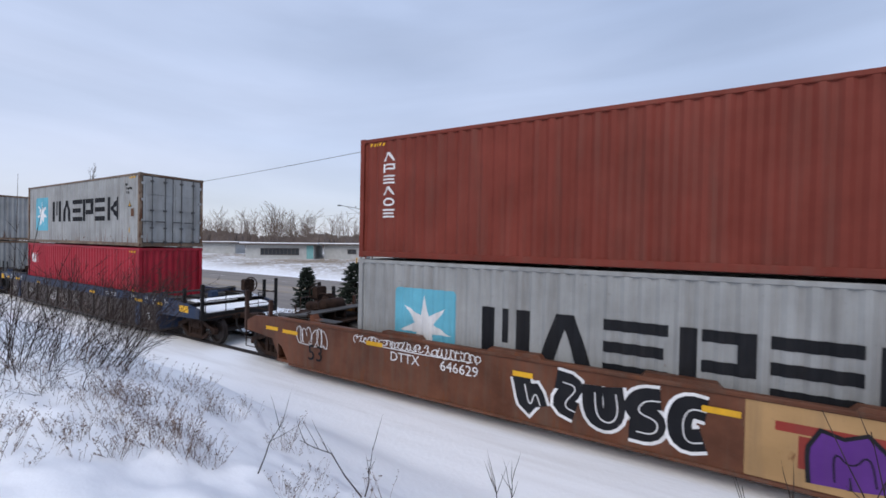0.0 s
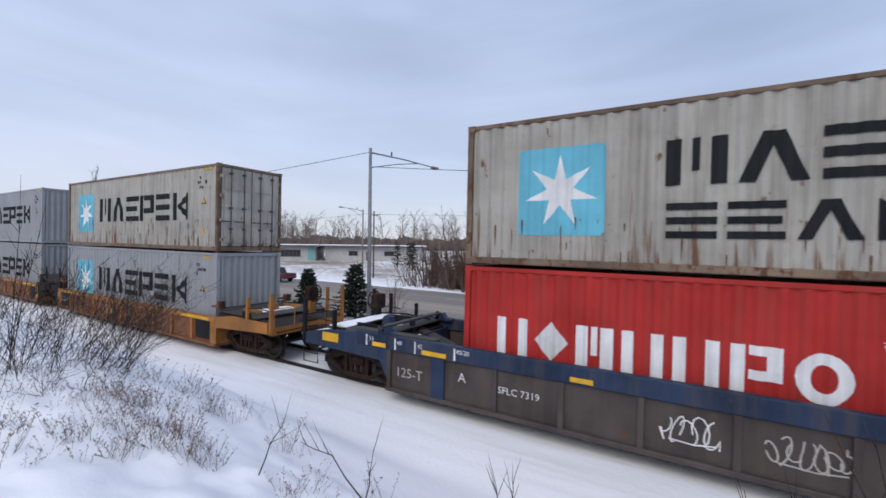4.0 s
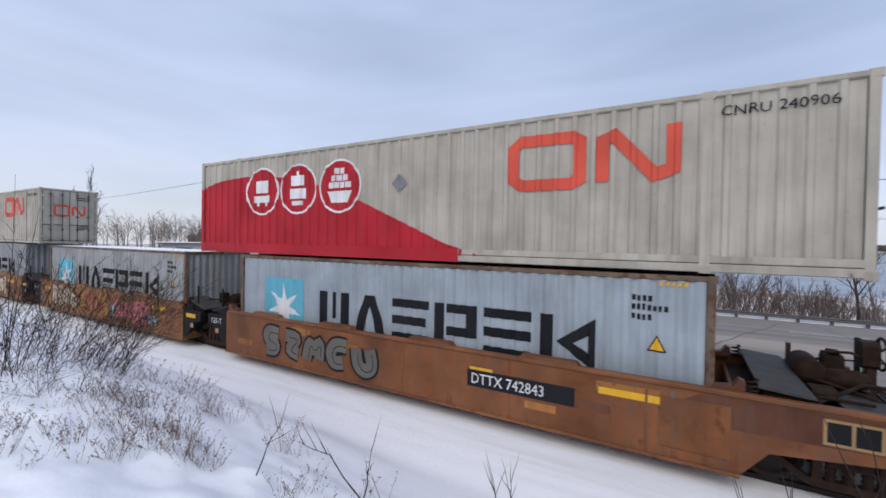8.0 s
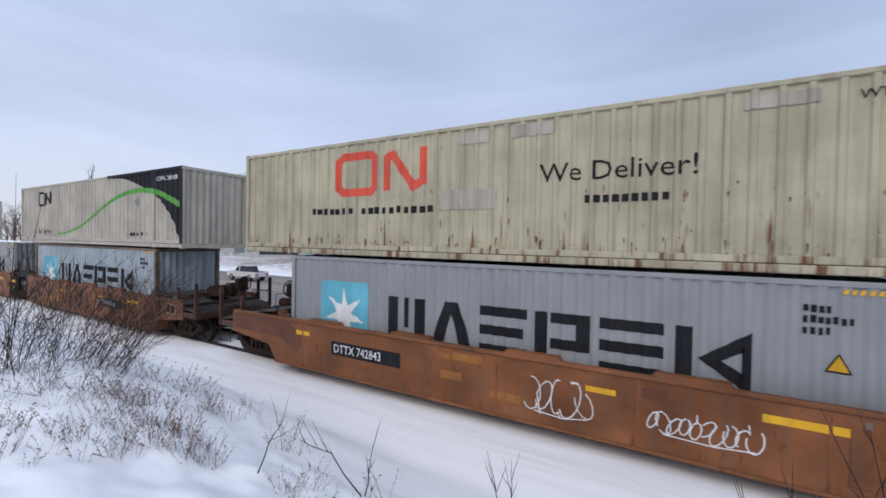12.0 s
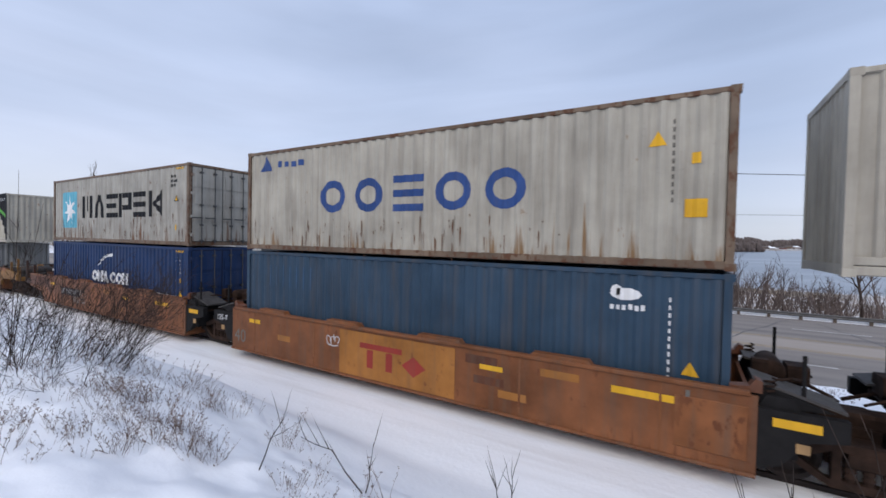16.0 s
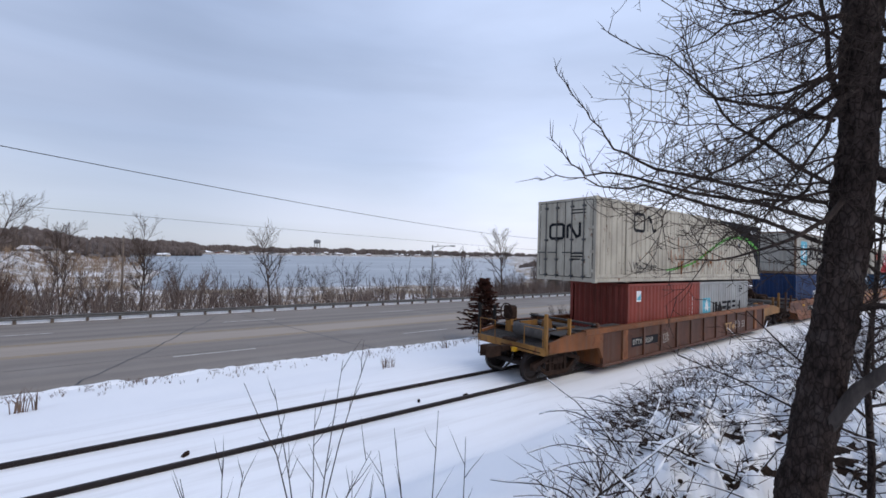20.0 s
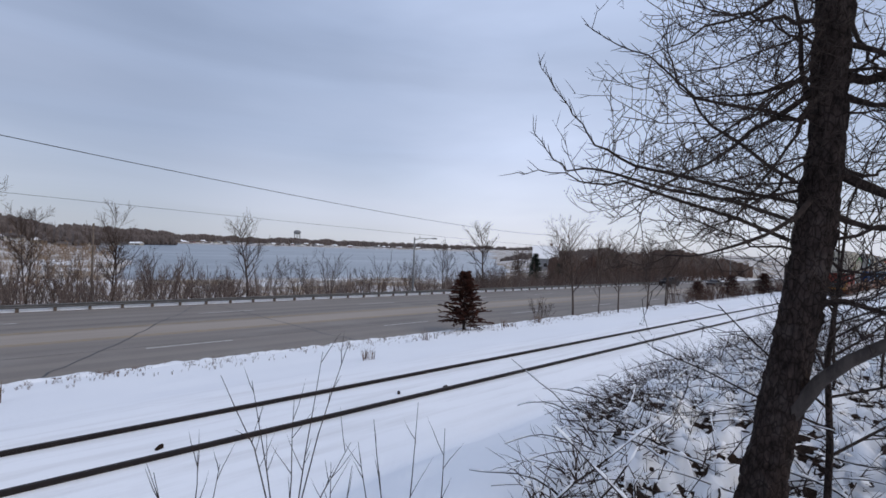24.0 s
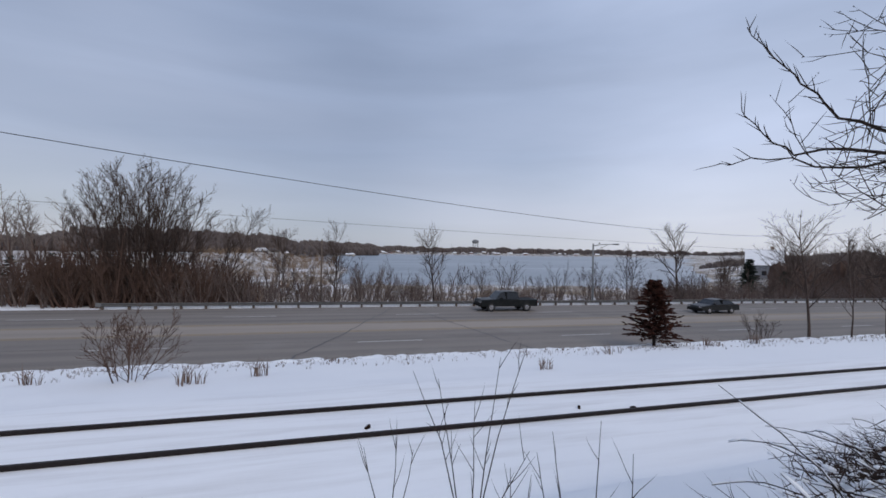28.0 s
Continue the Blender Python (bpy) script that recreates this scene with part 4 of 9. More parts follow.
GREEN_M = paint("green_mark_paint", (0.085, 0.30, 0.05), 0.05, 0.15)
CHARCOAL = paint("charcoal_mark_paint", (0.012, 0.013, 0.016), 0.06, 0.1, 0.8)
BLUE_M = paint("blue_mark_paint", (0.024, 0.062, 0.20), 0.05, 0.15)
YEL_M = paint("yellow_mark_paint", (0.70, 0.38, 0.02), 0.1, 0.25)
TTXRED = paint("dull_red_mark_paint", (0.28, 0.035, 0.025), 0.15, 0.25)
TAN = paint("tan_patch_paint", (0.38, 0.23, 0.10), 0.25, 0.4)
PINK = paint("pink_spray_paint", (0.50, 0.15, 0.15), 0.05, 0.1)
PURPLE = paint("purple_spray_paint", (0.11, 0.03, 0.22), 0.02, 0.1)
SILVER = paint("silver_spray_paint", (0.42, 0.40, 0.36), 0.05, 0.15)
SMOKE = paint("grey_spray_paint", (0.13, 0.12, 0.105), 0.05, 0.2)
SAND = paint("sand_spray_paint", (0.50, 0.40, 0.28), 0.05, 0.15)
MINT = paint("pale_blue_spray_paint", (0.30, 0.44, 0.48), 0.05, 0.1)

# ---------------------------------------------------------------- well cars
SPIN = []          # wheelsets that turn


def wheel_profile(y, out):
    """Rim, flange and dished web of a freight wheel; out: +1 or -1, the outer side."""
    return [(0.0, y + out * 0.10), (0.09, y + out * 0.10), (0.11, y + out * 0.05), (0.30, y + out * 0.02), (0.35, y + out * 0.065), (0.42, y + out * 0.065), (0.425, y - out * 0.035), (0.455, y - out * 0.045), (0.455, y - out * 0.07), (0.35, y - out * 0.07), (0.30, y - out * 0.03), (0.11, y - out * 0.06), (0.0, y - out * 0.06)]


def wheelset_shape(s):
    for sy in (-1, 1):
        s.disc_y(0, 0, 0, 0, 0.42, 22, wheel_profile(sy * 0.755, sy))
    s.tube([(0, -1.0, 0), (0, 1.0, 0)], 0.075, 10)
    for sy in (-1, 1):        # bearing caps with bolts
        s.disc_y(0, 0, 0, 0, 0.1, 10, [(0.0, sy * 1.06), (0.085, sy * 1.05), (0.10, sy * 0.98), (0.10, sy * 0.90)])
        for k in range(3):
            w = 2 * math.pi * k / 3
            s.box(0.055 * math.cos(w) - 0.015, 0.055 * math.cos(w) + 0.015, sy * 1.06 - 0.012, sy * 1.06 + 0.012, 0.055 * math.sin(w) - 0.015, 0.055 * math.sin(w) + 0.015)


def frame_shape(s, sy):
    y0, y1 = sorted((sy * 0.90, sy * 1.04))
    s.prism_y([(-1.12, 0.36), (-1.12, 0.55), (-0.80, 0.64), (-0.45, 0.78), (0.45, 0.78), (0.80, 0.64), (1.12, 0.55), (1.12, 0.36), (1.02, 0.36), (0.92, 0.50), (0.62, 0.55), (0.40, 0.66), (-0.40, 0.66), (-0.62, 0.55), (-0.92, 0.50), (-1.02, 0.36)][::-1], y0, y1)
    s.prism_y([(-0.55, 0.18), (-0.42, 0.12), (0.42, 0.12), (0.55, 0.18), (0.95, 0.46), (0.84, 0.50), (0.46, 0.24), (-0.46, 0.24), (-0.84, 0.50), (-0.95, 0.46)], y0, y1)
    for x in (-0.36, 0.36):
        s.box(x - 0.055, x + 0.055, y0, y1, 0.2, 0.70)
    for x in (-0.2, 0.0, 0.2):
        s.tube([(x, sy * 0.97, 0.22 + 0.045 * k) for k in range(9)], [0.075, 0.06] * 4 + [0.075], 8)


def bogie(parent, x, spin=False):
    t = part("truck", cached("bolster", "truck", lambda s: (s.box(-0.24, 0.24, -1.06, 1.06, 0.44, 0.68, 0.04), s.box(-0.3, 0.3, -0.35, 0.35, 0.6, 0.82)), STEEL), STEEL, parent, "cast-steel freight truck", at=pose(x, 0, 0))
    for sy in (-1, 1):
        part("side_frame", cached(("sf", sy), "side_frame", lambda s: frame_shape(s, sy), STEEL), STEEL, t)
    for dx in (-0.89, 0.89):
        w = part("wheelset", cached("wheelset", "wheelset", wheelset_shape, RAILSTEEL), RAILSTEEL, t, "rusty steel wheels and axle", at=pose(dx, 0, 0.42))
        SPIN.append((parent, w, x, dx))
    part("brake_beam", cached("brake", "brake_beam", lambda s: (s.box(-0.42, -0.36, -0.7, 0.7, 0.34, 0.42), s.box(0.36, 0.42, -0.7, 0.7, 0.34, 0.42), s.tube([(-0.9, 0.2, 0.62), (0.9, 0.2, 0.5)], 0.03, 6)), STEEL), STEEL, t)
    return t


def flat_mark(name, polys, mat, parent, label="", y=-1.462, lift=0.004):
    return part(name, mark_mesh(name, polys, mat, 1, flat=y, lift=lift), mat, parent, label)


def gear_of(chord):
    """Paint of posts and rails at a car's end."""
    return BLACK if chord is BLUECAR else chord if chord is YELLOWO else OCHRE if chord is ORANGE_R else RUSTGEAR


def end_gear(car, d, x0, kind, chord):
    """Gear past the well at the end in direction d, from x0 (a distance from the centre)."""
    L = round(x0, 3)

    def bit(name, key, build, mat, label="", smooth=False):
        return part(name, cached((name, key, d, L, kind), name, build, mat, smooth), mat, car, label)

    def block(a, b, y0, y1, z0, z1, ch=0.0):
        return lambda s: s.box(*sorted((d * (L + a), d * (L + b))), y0, y1, z0, z1, ch)

    def rod(pts, r, n=6):
        return lambda s: s.tube([(d * (L + a), y, z) for a, y, z in pts], r, n)

    def plate(outline, y0, y1):
        return lambda s: s.prism_y([(d * (L + a), z) for a, z in outline][::d], y0, y1)

    def drum(a, y, z, r, ln, along_y=True):
        half = ln / 2
        line = [(-half, 0.35), (-half + 0.04, 0.8), (-half + 0.1, 1.0), (half - 0.1, 1.0), (half - 0.04, 0.8), (half, 0.35)]
        pts = [(d * (L + a), y + q, z) if along_y else (d * (L + a + q), y, z) for q, _ in line]
        return lambda s: s.tube(pts, [r * f for _, f in line], 16)

    def hand_wheel(s):
        n, a, y, z, r = 18, 2.12, 0.72, 1.86, 0.27
        s.tube([(d * (L + a), y + r * math.cos(2 * math.pi * k / n), z + r * math.sin(2 * math.pi * k / n)) for k in range(n + 1)], 0.022, 6)
        for k in range(5):
            w = 2 * math.pi * k / 5
            s.tube([(d * (L + a - 0.05), y, z), (d * (L + a), y + r * math.cos(w), z + r * math.sin(w))], 0.016, 5)

    for sy in (-1, 1):
        y = sy * 1.27
        y0, y1 = sorted((sy * 1.36, sy * 1.16))
        bit("corner_guide", ("g", sy), lambda s: s.prism_y([(d * (L - 0.34), 1.40), (d * (L + 0.06), 1.40), (d * (L + 0.06), 1.58), (d * (L - 0.02), 1.61), (d * (L - 0.10), 1.49), (d * (L - 0.34), 1.46)][::d], y0, y1), BLUECAR if chord is BLUECAR else BROWN, "steel container guide")
        bit("guide_spring", ("s", sy), lambda s: s.tube([(d * (L + 0.16 + 0.07 * math.cos(k * 1.05)), y + 0.07 * math.sin(k * 1.05), 1.40 + 0.012 * k) for k in range(20)], 0.018, 4), STEEL)
    if kind == "mid":
        for sy in (() if chord is BLUECAR else (-1, 1)):
            y0, y1 = sorted((sy * 1.44, sy * 1.30))
            bit("end_bolster", ("side", sy), plate([(0, 0.30), (0.28, 0.42), (0.62, 0.84), (1.02, 0.92), (1.02, 1.22), (0, 1.22)], y0, y1), BLACK, "black painted end bolster")
        if chord is BLUECAR:
            for sy in (-1, 1):
                y0, y1 = sorted((sy * 1.465, sy * 1.32))
                bit("end_sill", ("es", sy), plate([(0.08, 1.12), (0.62, 1.04), (0.66, 1.30), (0.5, 1.40), (0.08, 1.45)], y0, y1), BLUECAR, "dark blue sill over the truck")
                bit("sill_web", ("ew", sy), plate([(-0.9, 0.95), (0.1, 0.98), (0.45, 1.06), (0.1, 1.13), (-0.9, 1.13)], *sorted((sy * 1.42, sy * 1.36))), BLACK)
            bit("placard", "pl", block(0.16, 0.58, -1.474, -1.466, 1.08, 1.33), YEL_M, "yellow placard")
            for k in range(3):
                bit("ladder_rung", ("lr", k), rod([(-0.32, -1.44, 0.40 + 0.22 * k), (-0.02, -1.44, 0.40 + 0.22 * k)], 0.014), BLACK)
            for a in (-0.32, -0.02):
                bit("ladder_rail", ("ll", a), rod([(a, -1.44, 0.36), (a, -1.44, 1.12)], 0.014), BLACK)
        bit("cross_beam", "b", block(0.1, 0.5, -1.3, 1.3, 0.5, 1.15), BLACK)
        bit("walkway", "w", plate([(-0.05, 1.60), (1.02, 1.30), (1.02, 1.26), (-0.05, 1.56)], -1.30, -0.62), DECK, "inclined steel grating walkway")
        bit("walkway", "wx", plate([(0.0, 1.52), (1.0, 1.32), (1.0, 1.28), (0.0, 1.48)], 0.55, 1.25), DECK, "inclined steel grating walkway")
        for y in (-1.28, -0.66):
            bit("walk_bracket", ("wk", y), plate([(0.0, 1.2), (0.12, 1.2), (0.9, 1.26), (0.0, 1.55)], y - 0.02, y + 0.02), BLACK)
        bit("air_reservoir", "r", drum(0.38, 0.5, 1.42, 0.19, 1.0), STEEL, "rusty air reservoir", True)
        bit("brake_shaft", "sh", rod([(0.78, -1.2, 1.06), (0.78, 1.2, 1.06)], 0.035), STEEL)
        bit("brake_pipe", "p1", rod([(0.2, 0.5, 1.3), (0.9, 0.62, 1.15), (1.3, 0.6, 0.98)], 0.035), STEEL)
        bit("brake_pipe", "p2", rod([(0.05, -0.9, 1.46), (0.5, -0.7, 1.52), (0.7, -0.2, 1.40), (1.2, -0.1, 1.12)], 0.024), STEEL)
        bit("valve", "v", block(0.05, 0.28, -0.22, 0.02, 1.28, 1.66, 0.04), STEEL)
        bit("lever_box", "v2", block(0.6, 0.9, 0.2, 0.7, 1.2, 1.52, 0.05), STEEL)
        bit("gusset", "gu", plate([(0.0, 1.2), (0.5, 1.2), (0.42, 1.40), (0.1, 1.40)], -1.38, -1.32), BLACK, "black upright gusset")
        bit("gusset", "gv", plate([(0.0, 1.2), (0.5, 1.2), (0.42, 1.46), (0.1, 1.46)], 1.26, 1.34), BLACK, "black upright gusset")
        for sy in (-1, 1):
            bit("guide_post", ("po", sy), rod([(0.55, sy * 1.25, 1.1), (0.55, sy * 1.25, 2.02)], 0.028), BLACK)
        bit("connector", "c", block(0.45, 1.6, -0.22, 0.22, 0.74, 1.0, 0.05), STEEL, "articulated connector")
        return
    flat = chord in (YELLOWO, ORANGE_R, BLUECAR)      # a low open deck, else one crowded with brake gear
    bit("deck_plate", "dp", block(0.0, 1.25 if not flat else 1.95, -1.32, 1.32, 1.20, 1.24), STEEL)
    if flat:
        low = 0.02 if chord is YELLOWO else 0.12
        for sy in (-1, 1):
            y0, y1 = sorted((sy * 1.34, sy * 0.80))
            bit("deck_sheet", ("ds", sy), plate([(0.05, 1.30 + low), (2.0, 1.26 + low), (2.0, 1.23 + low), (0.05, 1.27 + low)], y0, y1), DECK, "worn grey deck sheet")
        for k, (a0, a1) in enumerate(((0.05, 0.5), (1.4, 2.0))):
            bit("cross_sheet", ("cs", k), plate([(a0, 1.302 + low), (a1, 1.29 + low), (a1, 1.26 + low), (a0, 1.27 + low)], -0.80, 0.80), DECK, "worn grey deck sheet")
        for sy in (-1, 1):
            bit("deck_rim", ("dr", sy), block(0.5, 1.4, *sorted((sy * 0.80, sy * 0.74)), 1.24, 1.36 + low), gear_of(chord))
        bit("deck_snow", "sn", lambda s: s.prism_y([(d * (L + a), z) for a, z in ((0.52, 1.242), (1.38, 1.242), (1.36, 1.27), (0.95, 1.31), (0.54, 1.275))][::d], -0.7, 0.7), SNOW, "snow lying in the deck opening")
        bit("lock_bracket", "lk", plate([(0.78, 1.24), (1.12, 1.24), (1.06, 1.46 + low), (0.95, 1.52 + low), (0.84, 1.46 + low)], -0.14, 0.10), INNER if chord is not BLUECAR else BLUECAR, "" if chord is BLUECAR else "yellow-brown lock bracket")
        if chord is BLUECAR:
            bit("deck_snow", "s2", lambda s: s.prism_y([(d * (L + a), z) for a, z in ((1.42, 1.405), (2.0, 1.385), (1.98, 1.42), (1.6, 1.45), (1.44, 1.43))][::d], -1.2, 1.15), SNOW, "snow lying on the deck")
            bit("deck_snow", "s3", lambda s: s.prism_y([(d * (L + a), z) for a, z in ((2.07, 1.2), (2.70, 1.10), (2.69, 1.15), (2.4, 1.22), (2.08, 1.25))][::d], -1.25, 1.2), SNOW, "snow lying on the platform")
        bit("brake_pipe", "fp", rod([(0.2, 0.9, 1.33 + low), (1.1, 0.98, 1.38 + low), (2.0, 0.9, 1.33 + low)], 0.026), STEEL)
        bit("channel", "ch", plate([(0.10, 1.60), (0.26, 1.60), (0.26, 1.55), (0.10, 1.55)], -1.34, 1.34) if chord is BLUECAR else plate([(0.02, 1.38 + low), (0.12, 1.38 + low), (0.12, 1.33 + low), (0.02, 1.33 + low)], -1.34, 1.34), DECK, "grey channel across the car")
        if chord is BLUECAR:
            for y in (-1.3, 0.0, 1.3):
                bit("channel_foot", ("cf", y), block(0.12, 0.24, y - 0.05, y + 0.05, 1.24, 1.55), BLUECAR)
        if chord is ORANGE_R:
            bit("roller", "ro", drum(2.36, -0.55, 1.42, 0.20, 1.3), DECK, "worn grey drum", True)
    else:
        bit("cross_walk", "cw", plate([(0.22, 1.56), (0.88, 1.50), (0.88, 1.465), (0.22, 1.525)], -1.36, 1.36), DECK, "worn grey grating across the car")
        for y in (-1.2, -0.2, 0.2, 1.2):
            bit("walk_bracket", ("wb", y), block(0.3, 0.8, y - 0.03, y + 0.03, 1.28, 1.50), STEEL)
        bit("platform", "pf", plate([(1.2, 1.40), (1.9, 1.30), (1.9, 1.27), (1.2, 1.36)], -1.30, -0.35), DECK, "sloping grating dusted with snow")
        bit("platform", "pg", plate([(1.2, 1.40), (1.9, 1.30), (1.9, 1.27), (1.2, 1.36)], 0.35, 1.30), DECK, "sloping grating")
    bit("crossover_platform", "cp", plate([(2.05, 1.20), (2.72, 1.10), (2.72, 1.06), (2.05, 1.15)], -1.40, 1.40), DECK, "grating platform over the coupler")
    for k in range(5):
        bit("tread_bar", ("tb", k), block(2.1 + 0.13 * k, 2.13 + 0.13 * k, -1.36, 1.36, 1.205 - 0.02 * k, 1.218 - 0.02 * k), DECK)
    bit("centre_sill", "cs", block(0.9, 2.75, -0.28, 0.28, 0.78, 1.15), STEEL)
    gear = gear_of(chord)
    bit("end_beam", "eb", block(2.60, 2.76, -1.42, 1.42, 0.86, 1.08, 0.03), gear)
    bit("side_beam", "sb", block(1.75, 2.62, -1.44, -1.34, 0.88, 1.05, 0.03), gear)
    bit("side_beam", "sc", block(1.75, 2.62, 1.34, 1.44, 0.88, 1.05, 0.03), gear)
    for k, (a, y, h) in enumerate(((2.70, -1.40, 2.06), (1.62, -1.40, 1.86), (2.70, 1.40, 2.10), (2.0, 1.40, 2.0), (1.0, 1.36, 1.78))):
        bit("guide_post", ("po", k), block(a - 0.035, a + 0.035, y - 0.05, y + 0.05, 0.9, h), BLACK if k in (2, 3) and chord is not YELLOWO else gear, "tall flat steel post")
    for sy in (-1, 1):
        bit("hand_rail", ("hr", sy), rod([(2.74, sy * 1.32, 1.10), (2.74, sy * 1.32, 1.62), (2.74, sy * 0.62, 1.62), (2.74, sy * 0.62, 1.08)], 0.017), gear)
        bit("side_rail", ("sr", sy), rod([(1.62, sy * 1.39, 1.55), (2.2, sy * 1.39, 1.58), (2.70, sy * 1.39, 1.55)], 0.016), STEEL)
        bit("sill_step", ("ss", sy), rod([(2.18, sy * 1.42, 0.9), (2.18, sy * 1.42, 0.42), (2.70, sy * 1.42, 0.42), (2.70, sy * 1.42, 0.9)], 0.016), STEEL)
        bit("sill_step", ("st", sy), rod([(2.18, sy * 1.42, 0.66), (2.70, sy * 1.42, 0.66)], 0.014), STEEL)
    if not flat:
        bit("air_reservoir", "r", drum(1.08, 0.42, 1.56, 0.21, 0.95), STEEL, "rusty air reservoir", True)
        bit("brake_cylinder", "bc", drum(1.52, 0.1, 1.50, 0.15, 0.6, False), STEEL, "rusty brake cylinder", True)
        bit("valve", "v", block(1.35, 1.62, 0.52, 0.86, 1.34, 1.78, 0.06), STEEL)
        bit("valve_cap", "vc", block(1.42, 1.56, 0.58, 0.80, 1.78, 1.86, 0.03), STEEL)
        bit("lever_box", "lb", block(0.95, 1.25, -0.75, -0.35, 1.27, 1.48, 0.05), STEEL)
        for k, pts in enumerate((((1.3, 0.5, 1.84), (1.7, 0.55, 1.86), (1.95, 0.62, 1.72)), ((1.05, -0.1, 1.5), (1.5, -0.4, 1.44), (2.0, -0.3, 1.22)), ((1.6, 0.7, 1.45), (2.1, 0.7, 1.25), (2.65, 0.45, 0.98)), ((0.95, 0.9, 1.5), (1.4, 1.0, 1.62), (1.9, 0.95, 1.35)), ((0.5, -0.9, 1.36), (1.1, -1.0, 1.44), (1.6, -0.9, 1.4)))):
            bit("brake_pipe", ("bp", k), rod(pts, 0.026), STEEL)
        bit("brake_rod", "br", rod([(0.95, -1.05, 1.36), (1.55, -0.6, 1.60), (1.95, -0.2, 1.5)], 0.03), STEEL)
    bit("brake_post", "hp", block(1.92, 2.04, 0.60, 0.84, 1.1, 2.02, 0.03), gear)
    bit("brake_housing", "hh", block(1.84, 2.06, 0.52, 0.92, 1.62, 2.06, 0.06), STEEL, "hand brake housing")
    bit("hand_brake", "hb", hand_wheel, STEEL, "rusty hand brake wheel")
    bit("gusset", "gs", plate([(1.3, 1.0), (1.75, 1.0), (1.65, 1.42), (1.3, 1.42)], -1.38, -1.32), STEEL)
    bit("coupler_shank", "k1", block(2.7, 3.35, -0.09, 0.09, 0.78, 0.96, 0.03), STEEL)
    bit("coupler", "k2", lambda s: s.prism_z([(d * (L + 3.25), -0.16), (d * (L + 3.62), -0.20), (d * (L + 3.80), -0.10), (d * (L + 3.62), -0.02), (d * (L + 3.60), 0.06), (d * (L + 3.80), 0.16), (d * (L + 3.62), 0.22), (d * (L + 3.30), 0.16)][::d], 0.70, 1.02), STEEL, "rusty knuckle coupler")
    bit("uncoupling_lever", "ul", rod([(2.82, -1.3, 0.95), (2.86, -0.4, 0.98), (3.3, -0.2, 1.08)], 0.018), STEEL)
    bit("air_hose", "ah", rod([(2.85, -0.32, 0.86), (3.0, -0.36, 0.55), (3.35, -0.36, 0.36), (3.7, -0.24, 0.48), (3.8, -0.15, 0.62)], 0.032), BLACK, "black rubber air hose")
    bit("angle_cock", "ac", block(2.72, 2.9, -0.38, -0.26, 0.82, 0.94), YEL_M if chord is ORANGE_R else STEEL)


